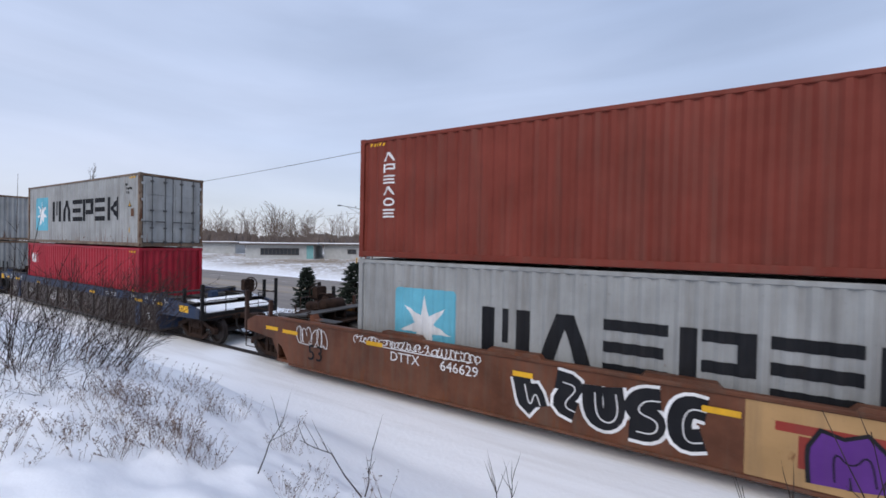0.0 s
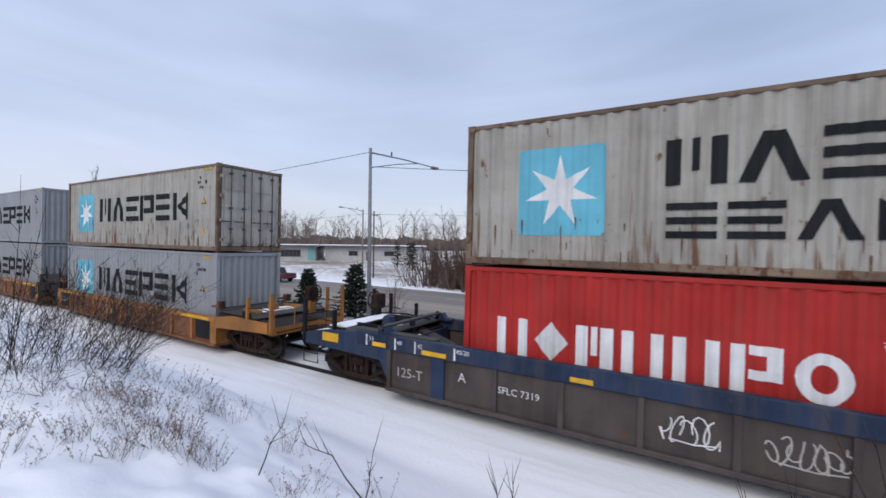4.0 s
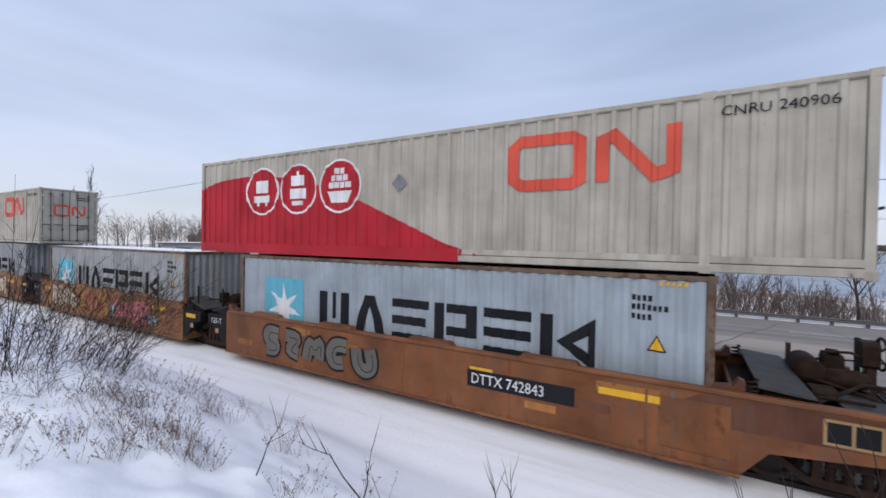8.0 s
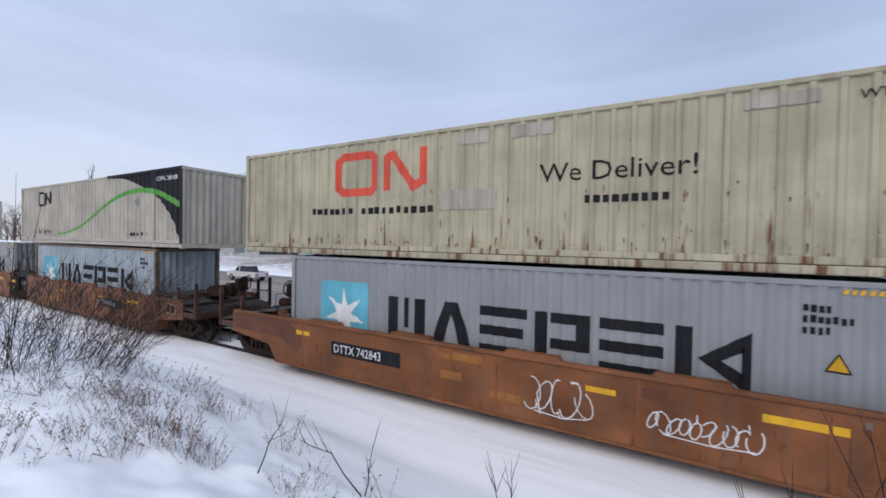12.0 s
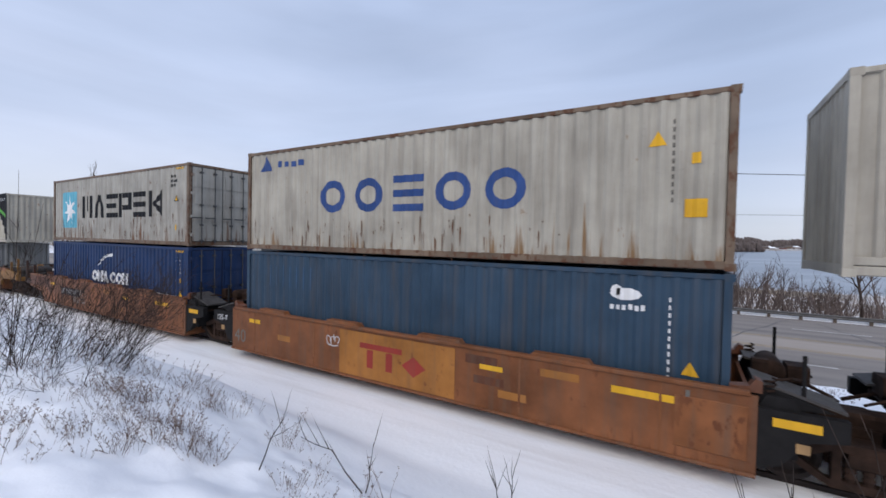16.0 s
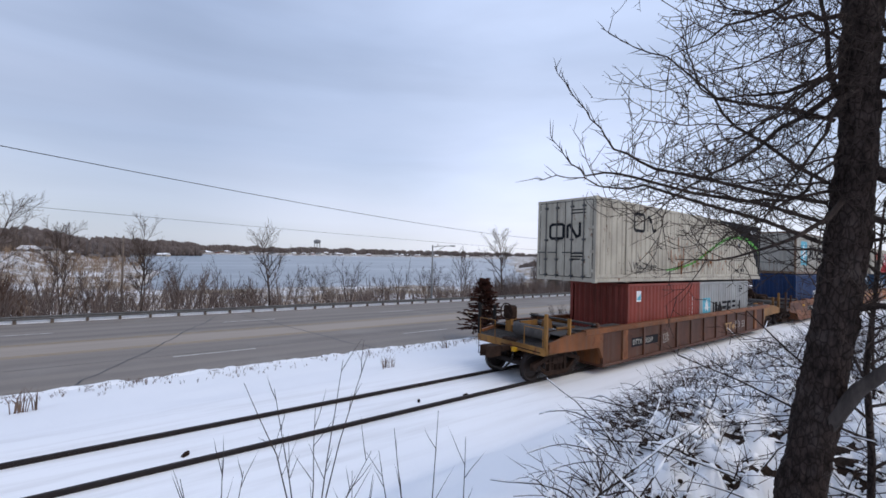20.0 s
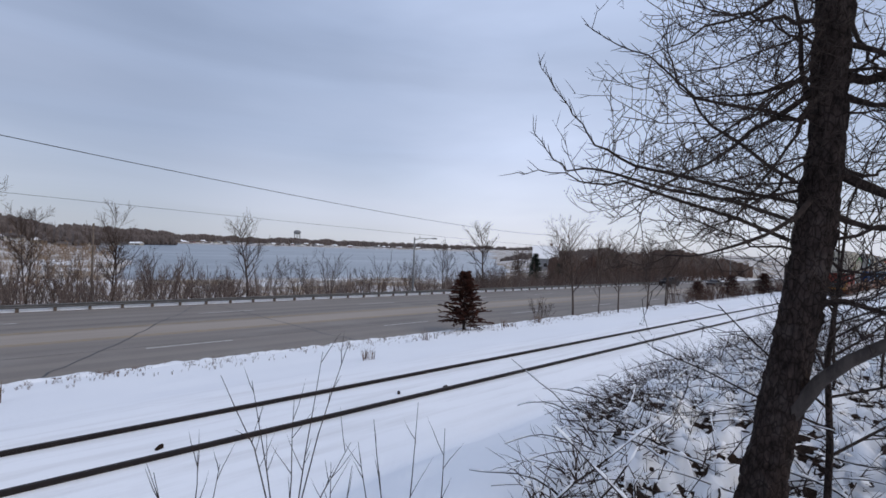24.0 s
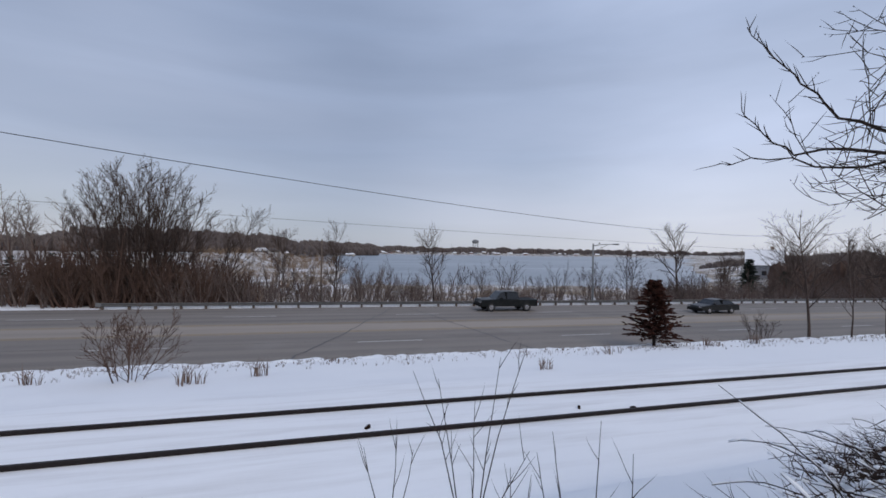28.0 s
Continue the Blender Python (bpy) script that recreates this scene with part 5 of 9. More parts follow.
def well_car(label, style, uc, left, right, marks, jl=0.0, jr=0.0, spin=False, tone=None):
    """One well. left and right: 'mid' (shared truck) or 'end'. jl, jr: distance to the truck on each side; 0 leaves it out."""
    car = thing("well_car", label, "railway car", "well cars of the train")
    half = 8.95 if style in ("blue", "brown53", "plain53") else 6.42
    skin, chord = {"plain": (ORANGE, ORANGE), "ribbed": (ORANGE_R, YELLOWO), "blue": (DARKPANEL, BLUECAR), "brown53": (PANELBROWN, ORANGE_R), "plain53": (BROWN, BROWN)}[style]
    if tone:
        skin = chord = tone
    ext = {-1: half, 1: half}
    for d, kind in ((-1, left), (1, right)):
        if kind == "end" and style == "plain":
            ext[d] = half + 2.0
    xa, xb = -ext[-1], ext[1]
    for sy in (-1, 1):
        y0, y1 = sorted((sy * 1.462, sy * 1.40))
        s = Shape()
        if style in ("plain", "plain53"):
            out = []
            if left == "end":
                out += [(-half - (0 if style == "plain" else -0.6), 0.2), (-half - (0.35 if style == "plain" else -0.3), 0.62), (xa, 0.80), (xa, 1.38)]
            else:
                out += [(xa, 0.2), (xa, 1.38)]
            if right == "end":
                out += [(xb, 1.38), (xb, 0.80), (half + (0.35 if style == "plain" else -0.3), 0.62), (half - (0 if style == "plain" else 0.6), 0.2)]
            else:
                out += [(xb, 1.38), (xb, 0.2)]
            s.prism_y(out if sy < 0 else out, y0, y1)
            part("side_panel", s, skin, car)
            a0, a1 = sorted((sy * 1.50, sy * 1.36))
            part("top_chord", Shape().box(xa + 0.1, xb - 0.1, a0, a1, 1.36, 1.44, 0.02), chord, car)
            part("bottom_chord", Shape().box(-half + (0.62 if style == "plain53" else 0), half - (0.62 if style == "plain53" else 0), a0, a1, 0.16, 0.22, 0.02), chord, car)
            for x in (-4.6, -1.9, 0.9, 3.5):
                part("lip_bracket", cached(("lipb", sy), "lip_bracket", lambda q: q.prism_y([(-0.62, 1.38), (0.62, 1.38), (0.50, 1.51), (-0.50, 1.51)], *sorted((sy * 1.475, sy * 1.30))), chord), chord, car, at=pose(x, 0, 0))
        else:
            top0 = 1.12 if style == "blue" else (0.95 if style == "ribbed" else 1.28)
            crest = 1.10 if style == "ribbed" else 1.45
            w0, w1 = sorted((sy * 1.40, sy * 1.36))
            short = 0.95 if style in ("blue", "brown53") else 0.0
            part("side_panel", Shape().box(-half + 0.05 + short, half - 0.05 - short, w0, w1, 0.25, top0), skin, car, "grimy side sheet" if style == "blue" else "")
            a0, a1 = sorted((sy * 1.47, sy * 1.30))
            part("top_chord", Shape().box(-half, half, a0, a1, top0, crest, 0.02), chord, car)
            part("bottom_chord", Shape().box(-half + short, half - short, a0, a1, 0.17, 0.27, 0.02), skin, car)
            n = 10 if style == "ribbed" else 12
            for k in range(n + 1):
                x = -half + short + 0.08 + (2 * half - 2 * short - 0.16) * k / n
                wide = 0.16 if abs(abs(x) - 6.1) < 0.8 else 0.05
                r0, r1 = sorted((sy * 1.458, sy * 1.40))
                part("rib", cached(("rib", sy, wide, top0), "rib", lambda q: q.box(-wide, wide, r0, r1, 0.27, top0), chord if (wide > 0.1 or style == "ribbed") else skin), skin, car, at=pose(x, 0, 0))
    reach_x = half - (0.95 if style in ("blue", "brown53") else 0.0)
    part("well_floor", Shape().box(-reach_x, reach_x, -1.38, 1.38, 0.17, 0.25), skin, car)
    for d, kind in ((-1, left), (1, right)):
        x0 = half
        bulk = Shape().box(*sorted((d * (reach_x - 0.06), d * reach_x)), -1.36, 1.36, 0.25, 1.07 if style == "ribbed" else 1.22)
        part("bulkhead", bulk, chord, car)
        end_gear(car, d, x0 + (0.0 if half < 7 else (-1.35 if style == "plain53" else -0.85) if kind == "end" else -0.1), kind, chord)
        if kind == "end" and style != "plain":
            L = x0 + (0.0 if half < 7 else -1.35 if style == "plain53" else -0.85)
            for sy in (-1, 1):
                y0, y1 = sorted((sy * 1.455, sy * 1.36))
                low = [(half - 1.05, 0.36), (half - 0.75, 0.84)] if style in ("blue", "brown53") else [(half - 0.15, 0.36), (half + 0.12, 0.80)]
                part("end_sill", Shape().prism_y([*[(d * a, b) for a, b in low], (d * (L + 2.6), 0.92), (d * (L + 2.6), 1.20), (d * (half + 0.9), 1.24 if style == "ribbed" else 1.36), (d * (half - 0.15), 1.105 if style == "ribbed" else 1.42), *([(d * (half - 1.05), 1.42)] if style in ("blue", "brown53") else [])][::d], y0, y1), OCHRE if style == "brown53" and d > 0 else chord, car)
            if style == "blue":
                flat_mark("placard", [rect(d * (half + 0.85) - 0.28, 1.06, 0.56, 0.22)], YEL_M, car, "yellow placard", y=-1.456)
    if style in ("ribbed", "brown53", "plain53"):
        part("inner_sheet", Shape().box(-half + 0.06, half - 0.06, 1.335, 1.356, 0.25, 1.07 if style == "ribbed" else 1.42), INNER, car, "yellow-brown inner side of the well")
    if half > 7:
        for d in (-1, 1):
            part("walkway", Shape().box(*sorted((d * (half - 2.2), d * (half + 0.2))), -1.34, -1.05, 1.452, 1.47), DECK, car, "steel grating walkway")
            part("slope_sheet", Shape().prism_y([(d * (half - 1.7), 0.9), (d * (half - 0.1), 1.40), (d * (half - 0.1), 1.46), (d * (half - 1.75), 0.96)][::d], -0.55, -0.2), DECK, car)
            part("slope_sheet", Shape().prism_y([(d * (half - 1.7), 0.9), (d * (half - 0.1), 1.40), (d * (half - 0.1), 1.46), (d * (half - 1.75), 0.96)][::d], 0.2, 0.55), DECK, car)
    if style == "plain":
        for x in (-5.35, -2.9, 0.2, 2.75, 5.15):
            part("seam", cached("seam", "seam", lambda q: q.box(-0.02, 0.02, -1.468, -1.45, 0.22, 1.36), ORANGE_R), ORANGE_R, car, at=pose(x, 0, 0))
        part("wear_plate", Shape().box(5.35, 6.3, -1.476, -1.45, 0.38, 1.2, 0.02), ORANGE_R, car)
        for d, kind in ((-1, left), (1, right)):
            if kind == "mid":
                flat_mark("end_label", [rect(d * 6.95 - 0.08, 0.66, 0.16, 0.14)], TAN, car, "faded label", y=-1.442)
                if d < 0:
                    tagged(flat_mark("stencil", words("125-T", -7.28, 0.96, 0.17), INK_W, car, "white lettering", y=-1.442), kind="stuff")
                else:
                    flat_mark("end_stripe", [rect(6.6, 0.98, 0.55, 0.13)], YEL_M, car, "yellow reflective stripe", y=-1.442)
    if jl:
        bogie(car, -jl, spin)
    if jr:
        bogie(car, jr, spin)
    if style == "plain":
        for d, kind in ((-1, left), (1, right)):
            if kind == "end":
                flat_mark("rust_field", [[(d * (half - 0.9), 0.5), (d * (half - 0.2), 0.86), (d * (half + 1.96), 0.90), (d * (half + 1.96), 1.34), (d * (half - 0.5), 1.34), (d * (half - 1.1), 1.0)][::d]], BROWN, car, "rust-brown field", lift=0.0015)
        rp = random.Random(int(uc * 10))
        for k in range(7):
            x, z, w = rp.uniform(-6, 5.3), rp.choice((0.95, 1.08, 1.12, 0.5, 0.7)), rp.uniform(0.25, 1.0)
            flat_mark("touch_up_patch", [rect(x, z, w, rp.uniform(0.1, 0.2))], rp.choice((YELLOWO, YELLOWO, ORANGE_R, BROWN)), car, y=-1.462, lift=0.0025 + 0.0002 * k)
    lift, last = 0.004, None
    for name, polys, mm, lab in marks:
        if (name, mm) != last:
            lift += 0.0012
        last = (name, mm)
        ob = flat_mark(name, polys, mm, car, lab, y=-1.462 if style in ("plain", "plain53") else (-1.402 if name.startswith("panel") else -1.472), lift=lift)
        if name in SMALL:
            tagged(ob, kind="stuff")
    RIDERS.append((car, uc, 0.0))
    return car


RIDERS = []


def logo(x, z, w, h, mat):
    """A plain logo: a cap bar, two posts and a crossed diamond."""
    return [("logo_block", [rect(x, z + h * 0.78, w * 0.66, h * 0.22)], mat, ""), ("logo_block", [rect(x + w * 0.12, z, w * 0.1, h * 0.74)], mat, ""), ("logo_block", [rect(x + w * 0.42, z, w * 0.1, h * 0.74)], mat, ""), ("logo_block", [[(x + w * 0.66, z + h * 0.4), (x + w * 0.83, z), (x + w, z + h * 0.4), (x + w * 0.83, z + h * 0.8)]], mat, "")]



def load(box, u, z):
    RIDERS.append((box, u, z))
    return box


def spray(x, z, w, h, n, fill, edge, seed, name="graffiti"):
    """Fat spray-painted strokes in a row: an outline, a filling over it, and thin inner lines."""
    r = random.Random(seed)
    p = w / n
    forms = (((-0.8, -0.9), (-0.7, 0.6), (0.0, -0.1), (0.7, 0.7), (0.8, -0.8)), ((0.8, 0.8), (-0.5, 0.9), (-0.7, 0.2), (0.6, -0.1), (0.6, -0.8), (-0.8, -0.8)), ((-0.8, 0.8), (-0.2, -0.8), (0.3, 0.2), (0.8, -0.7)), ((0.8, 0.7), (-0.4, 0.8), (-0.8, 0.0), (-0.4, -0.8), (0.7, -0.7)), ((-0.8, 0.8), (0.8, 0.7), (-0.5, -0.6), (0.8, -0.85)), ((-0.8, -0.8), (-0.75, 0.5), (0.1, 0.9), (0.75, 0.4), (0.8, -0.9)), ((-0.7, 0.9), (-0.75, -0.5), (0.0, -0.9), (0.75, -0.4), (0.7, 0.9)))
    first, second, third = [], [], []
    for i in range(n):
        cx, cz = x + (i + 0.5) * p, z + h / 2 + r.uniform(-0.06, 0.06) * h
        lean = r.uniform(-0.14, 0.2)
        form = forms[(seed * 3 + i * (2 + seed % 3)) % len(forms)]
        line = [Vector((a + r.uniform(-0.12, 0.12), b + r.uniform(-0.1, 0.1))) for a, b in form]
        for _ in range(2):       # rounded corners
            soft = [line[0]]
            for a, b in zip(line, line[1:]):
                soft += [a.lerp(b, 0.25), a.lerp(b, 0.75)]
            line = soft + [line[-1]]
        pts = [(cx + p * 0.37 * a.x + lean * h * 0.4 * a.y, cz + h * 0.36 * a.y) for a in line]
        fat = min(p * 0.56, h * 0.42)
        first.append((name, ribbon(pts, fat + 0.09), edge, "graffiti outline"))
        second.append((name, ribbon(pts, fat - 0.02), fill, "graffiti filling"))
        third.append((name, ribbon([(u + 0.05, v - 0.03) for u, v in pts[2:-2]], 0.022), edge, "thin inner graffiti line"))
    return first + second + third


def scrawl(x, z, w, h, mat, seed, width=0.02, name="graffiti"):
    """Running loops and hooks of a thin spray line, with a stroke under it."""
    r = random.Random(seed)
    n = max(3, int(w / (0.32 * max(0.35, h))))
    out = []
    for i in range(n):
        cx, cz = x + w * (i + 0.5) / n, z + h * r.uniform(0.42, 0.58)
        rx, rz, turn, start = w / n * r.uniform(0.42, 0.75), h * r.uniform(0.28, 0.5), r.choice((1, -1)), r.uniform(0, 6.3)
        span, lean = r.uniform(3.4, 6.6), r.uniform(-0.25, 0.35)
        loop = [(math.cos(start + turn * span * k / 9), math.sin(start + turn * span * k / 9)) for k in range(10)]
        pts = [(cx + rx * a + lean * h * 0.5 * b, cz + rz * b) for a, b in loop]
        if r.random() < 0.5:
            pts.append((pts[-1][0] + r.uniform(-0.5, 0.9) * rx, z + h * r.choice((0.0, 1.0))))
        out += ribbon(pts, width)
    out += ribbon([(x + w * 0.15, z + h * 0.08), (x + w * 0.6, z + h * 0.02), (x + w * 0.95, z + h * 0.12)], width)
    return [(name, out, mat, "thin sprayed scrawl")]


# marks of the boxes
def star_marks(worded=True, seed=1):
    m = [("star_panel", [round_rect(1.15, 0.61, 1.62, 1.67, 0.10)], SKYB, "sky-blue square panel"),
         ("star", [star(1.96, 1.44, 0.70)], INK_W, "white seven-pointed star")]
    if worded:
        m += word("ptbrsk", 3.4, 1.05, 7.15, 0.98, INK, 0.14)
    m += [("code_mark", bars(10.97, 2.42, 0.34, 0.11, 4, seed) + bars(10.97, 2.26, 0.58, 0.11, 7, seed + 1) + bars(10.97, 2.10, 0.34, 0.11, 4, seed + 2), INK, "small black code"),
          ("warning_triangle", [[(11.22, 1.58), (11.52, 1.58), (11.37, 1.86)]], INK, ""),
          ("warning_sign", [[(11.26, 1.605), (11.48, 1.605), (11.37, 1.82)]], YEL_M, "yellow warning triangle"),
          ("small_sign", [rect(11.28, 0.55, 0.14, 0.2)], YEL_M, ""),
          ("stripe_mark", [rect(11.38 + 0.09 * k, 2.70, 0.05, 0.07, 0.03) for k in range(5)], YEL_M, "yellow height stripe")]
    return m


RUST_O = paint("open_rust", (0.25, 0.105, 0.045), 0.3, 0.3, 0.8, var=0.5)


def scars(x0, x1, z0, z1, n, seed):
    """Ragged patches where the paint has come off and the steel has rusted."""
    r = random.Random(seed)
    out = []
    for _ in range(n):
        x, z, w, h = r.uniform(x0, x1), r.uniform(z0, z1), r.uniform(0.02, 0.07), r.uniform(0.05, 0.17)
        out.append([(x + w * r.uniform(0.45, 1.1) * math.cos(0.698 * k), z + h * r.uniform(0.45, 1.1) * math.sin(0.698 * k)) for k in range(9)])
    return [("rust_scar", out, RUST_O, "orange rust scars")]


def green_marks(number, white=INK_W):
    """Black corner, green sweep and plain figures on the long white boxes."""
    top, h = 2.80, 2.896
    edge = [(10.4, 2.80), (11.3, 2.75), (12.04, 2.66), (13.0, 2.40), (13.93, 2.08), (14.64, 1.76), (15.23, 1.28), (15.65, 0.84), (16.0, 0.18)]
    corner = [[edge[i], edge[i + 1], (edge[i + 1][0], 2.80), (edge[i][0], 2.80)] for i in range(len(edge) - 1)]
    sw = [(5.0, 0.46), (5.8, 0.50), (6.63, 0.62), (7.3, 0.74), (7.88, 0.88), (8.6, 1.13), (9.29, 1.38), (9.95, 1.62), (10.61, 1.83), (11.35, 2.02), (12.05, 2.13), (12.65, 2.18), (13.2, 2.18), (13.8, 2.14), (14.37, 2.06), (14.8, 1.95), (15.23, 1.80), (15.65, 1.66), (16.0, 1.53)]
    wd = [0.07 + 0.16 * (k / (len(sw) - 1)) for k in range(len(sw))]
    sweep = [[(sw[i][0], sw[i][1] - wd[i] * 0.5), (sw[i + 1][0], sw[i + 1][1] - wd[i + 1] * 0.5), (sw[i + 1][0], sw[i + 1][1] + wd[i + 1] * 0.5), (sw[i][0], sw[i][1] + wd[i] * 0.5)] for i in range(len(sw) - 1)]
    return [("dark_corner", corner, CHARCOAL, "charcoal curved corner field"), ("green_sweep", sweep, GREEN_M, "bright green sweeping stripe"),
            ("emblem", emblem(2.5, 1.90, 1.6, 0.62, 0.11), INK, "black ribbon-shaped emblem"),
            ("slogan", words("We Deliver", 2.47, 0.46, 0.28, 0.95), INK, "black lettering"),
            ("web_address", bars(12.4, 0.42, 1.38, 0.14, 9, 4), INK, ""),
            ("box_number", words(number, 14.42, 2.46, 0.16, 1.05), white, "white lettering"),
            ("placard_holder", [[(12.94 - 0.2, 1.75), (12.94, 1.55), (13.14, 1.75), (12.94, 1.95)]], GALV, "diamond placard holder")]


def emblem(x, z, w, h, t):
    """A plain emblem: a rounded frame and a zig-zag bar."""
    a = x + 0.46 * w
    return (ribbon([(a, z + h * 0.5), (a, z + h * 0.9), (a - 0.05 * w, z + h), (x + 0.06 * w, z + h), (x, z + 0.85 * h), (x, z + 0.15 * h), (x + 0.06 * w, z), (a - 0.05 * w, z), (a, z + h * 0.1), (a, z + h * 0.5)], t)
            + ribbon([(x + 0.60 * w, z), (x + 0.60 * w, z + 0.85 * h), (x + 0.67 * w, z + 0.93 * h), (x + 0.90 * w, z + 0.08 * h), (x + w, z + 0.2 * h), (x + w, z + h * 1.05)], t))


def red_marks(number, mirrored=False):
    f = (lambda x: 16.154 - x) if mirrored else (lambda x: x)
    edge = [(0.0, 2.02), (0.6, 2.18), (1.13, 2.26), (2.19, 2.31), (3.2, 2.28), (4.6, 2.10), (5.6, 1.85), (6.79, 1.46), (8.24, 0.86), (9.31, 0.41), (10.25, 0.15)]
    field = [[(f(edge[i][0]), 0.15), (f(edge[i + 1][0]), 0.15), (f(edge[i + 1][0]), edge[i + 1][1]), (f(edge[i][0]), edge[i][1])] for i in range(len(edge) - 1)]
    m = [("red_field", field, RED_M, "bright red curved field")]
    for cx, kind in ((3.09, 0), (4.62, 1), (6.19, 2)):
        c = f(cx)
        m.append(("badge", [oval(c, 1.83, 0.74, 0.70, 24)], INK_W, ""))
        m.append(("badge", [oval(c, 1.83, 0.68, 0.645, 24)], RED_M, "round red badge"))
        if kind == 0:
            fig = [rect(c - 0.30, 1.78, 0.6, 0.36), rect(c - 0.34, 1.50, 0.68, 0.20), rect(c - 0.24, 1.40, 0.1, 0.1), rect(c + 0.14, 1.40, 0.1, 0.1)]
        elif kind == 1:
            fig = [rect(c - 0.24, 1.92, 0.48, 0.28), rect(c - 0.32, 1.56, 0.64, 0.28), rect(c - 0.2, 1.38, 0.4, 0.12), rect(c - 0.06, 2.2, 0.12, 0.12)]
        else:
            fig = [rect(c - 0.38 + 0.2 * k, 1.78, 0.17, 0.15) for k in range(4)] + [rect(c - 0.29 + 0.2 * k, 1.96, 0.17, 0.15) for k in range(3)] + [rect(c - 0.18 + 0.2 * k, 2.14, 0.17, 0.15) for k in range(2)] + [[(c - 0.42, 1.70), (c - 0.28, 1.40), (c + 0.28, 1.40), (c + 0.42, 1.70)]]
        m.append(("badge_figure", fig, INK_W, "plain white figure"))
    x0 = 10.79 if not mirrored else 2.33
    m += [("emblem", emblem(x0 + 0.12, 1.56, 2.8, 0.86, 0.22), ORRED, "orange-red ribbon-shaped emblem"),
          ("placard_holder", [[(f(8.09) - 0.22, 1.79), (f(8.09), 1.57), (f(8.09) + 0.22, 1.79), (f(8.09), 2.01)]], GALV, "diamond placard holder"),
          ("box_number", words(number, 14.34, 2.48, 0.16, 1.05), INK, "black lettering")]
    return m


STAR = "pale grey corrugated container, blue star panel, "
RUSTY = "rust-streaked grey corrugated container with a blue star panel"


def star_box(mat, seed, tail="corrugated", door="", post=None):
    return container(STAR + tail, mat, marks=star_marks(True, seed) + (drips(0.3, 12, 0.2, 0.5, 26, seed, 0.2) if mat is GREY or mat is GREY_B else []), door=door, frame_mat=post)


# ---------------------------------------------------------------- the train, from its head to its tail
LOW, TOP = 0.25, 3.19
# brown single well
well_car("brown rust-stained well car with graffiti along its plain side", "plain53", 272.15, "end", "end",
         [("car_number", words("DTTX", -4.89, 0.86, 0.22), INK_W, "white lettering"), ("car_number", words("646629", -3.55, 0.86, 0.22), INK_W, "white lettering"),
          ("tan_panel", [rect(1.75, 0.24, 4.2, 1.12)], TAN, "yellow-tan painted panel"), *logo(2.1, 0.5, 2.2, 0.62, TTXRED)]
         + spray(-1.87, 0.36, 3.25, 0.92, 5, INK, INK_W, 3) + spray(2.5, 0.22, 2.4, 1.0, 3, PURPLE, INK, 7) + scrawl(-6.0, 1.12, 3.4, 0.22, INK_W, 4) + scrawl(-8.0, 0.8, 1.1, 0.5, INK_W, 5)
         + [("stripe", [rect(-9.3, 1.04, 0.5, 0.1), rect(-8.6, 1.02, 0.6, 0.1), rect(-5.6, 1.12, 0.5, 0.1), rect(-1.9, 1.05, 0.4, 0.1), rect(1.2, 1.05, 0.5, 0.1)], YEL_M, "yellow reflective stripe"), ("panel_number", words("53", -7.6, 0.45, 0.42), INK, "")],
         jl=9.5, jr=9.5)
load(star_box(GREY, 11, "rusty along its foot"), 266.05, LOW)
load(container("brown-red corrugated steel container with white block letters down its end", BROWNRED,
               marks=[*sum((word(c, 0.70, 2.32 - 0.27 * k, 0.34, 0.20, INK_W, 0.0) for k, c in enumerate("trbtob")), []),
                      ("stripe_mark", [rect(0.3 + 0.09 * k, 2.7, 0.05, 0.07, 0.03) for k in range(5)], YEL_M, "yellow height stripe")]), 266.05, TOP)

TICKS = [("tick", [rect(6.15, 1.15, 0.04, 0.26), rect(7.2, 1.15, 0.04, 0.26), rect(7.75, 1.15, 0.04, 0.26), rect(8.6, 1.15, 0.04, 0.26), rect(-6.2, 1.15, 0.04, 0.26), rect(-7.2, 1.15, 0.04, 0.26), rect(-7.75, 1.15, 0.04, 0.26), rect(-8.6, 1.15, 0.04, 0.26)], INK_W, ""),
         ("tick_number", words("20/40", 6.25, 1.30, 0.1) + words("45", 7.28, 1.28, 0.1) + words("48", 7.82, 1.28, 0.1) + words("53", 8.66, 1.28, 0.1) + words("40/20", -6.15, 1.30, 0.1) + words("45", -7.12, 1.28, 0.1) + words("48", -7.68, 1.28, 0.1) + words("53", -8.5, 1.28, 0.1), INK_W, "white lettering"),
         ("stripe", [rect(6.4, 1.16, 0.62, 0.1), rect(8.0, 1.16, 0.42, 0.1), rect(-7.0, 1.16, 0.62, 0.1), rect(-8.4, 1.16, 0.4, 0.1), rect(2.4, 1.17, 0.5, 0.1), rect(-3.8, 1.17, 0.4, 0.09)], YEL_M, "yellow reflective stripe"),
         ("notice", bars(3.9, 1.30, 1.0, 0.05, 12, 3) + bars(3.9, 1.21, 1.0, 0.05, 12, 4), INK_W, "")]
NAMES = ("B", "C", "A")
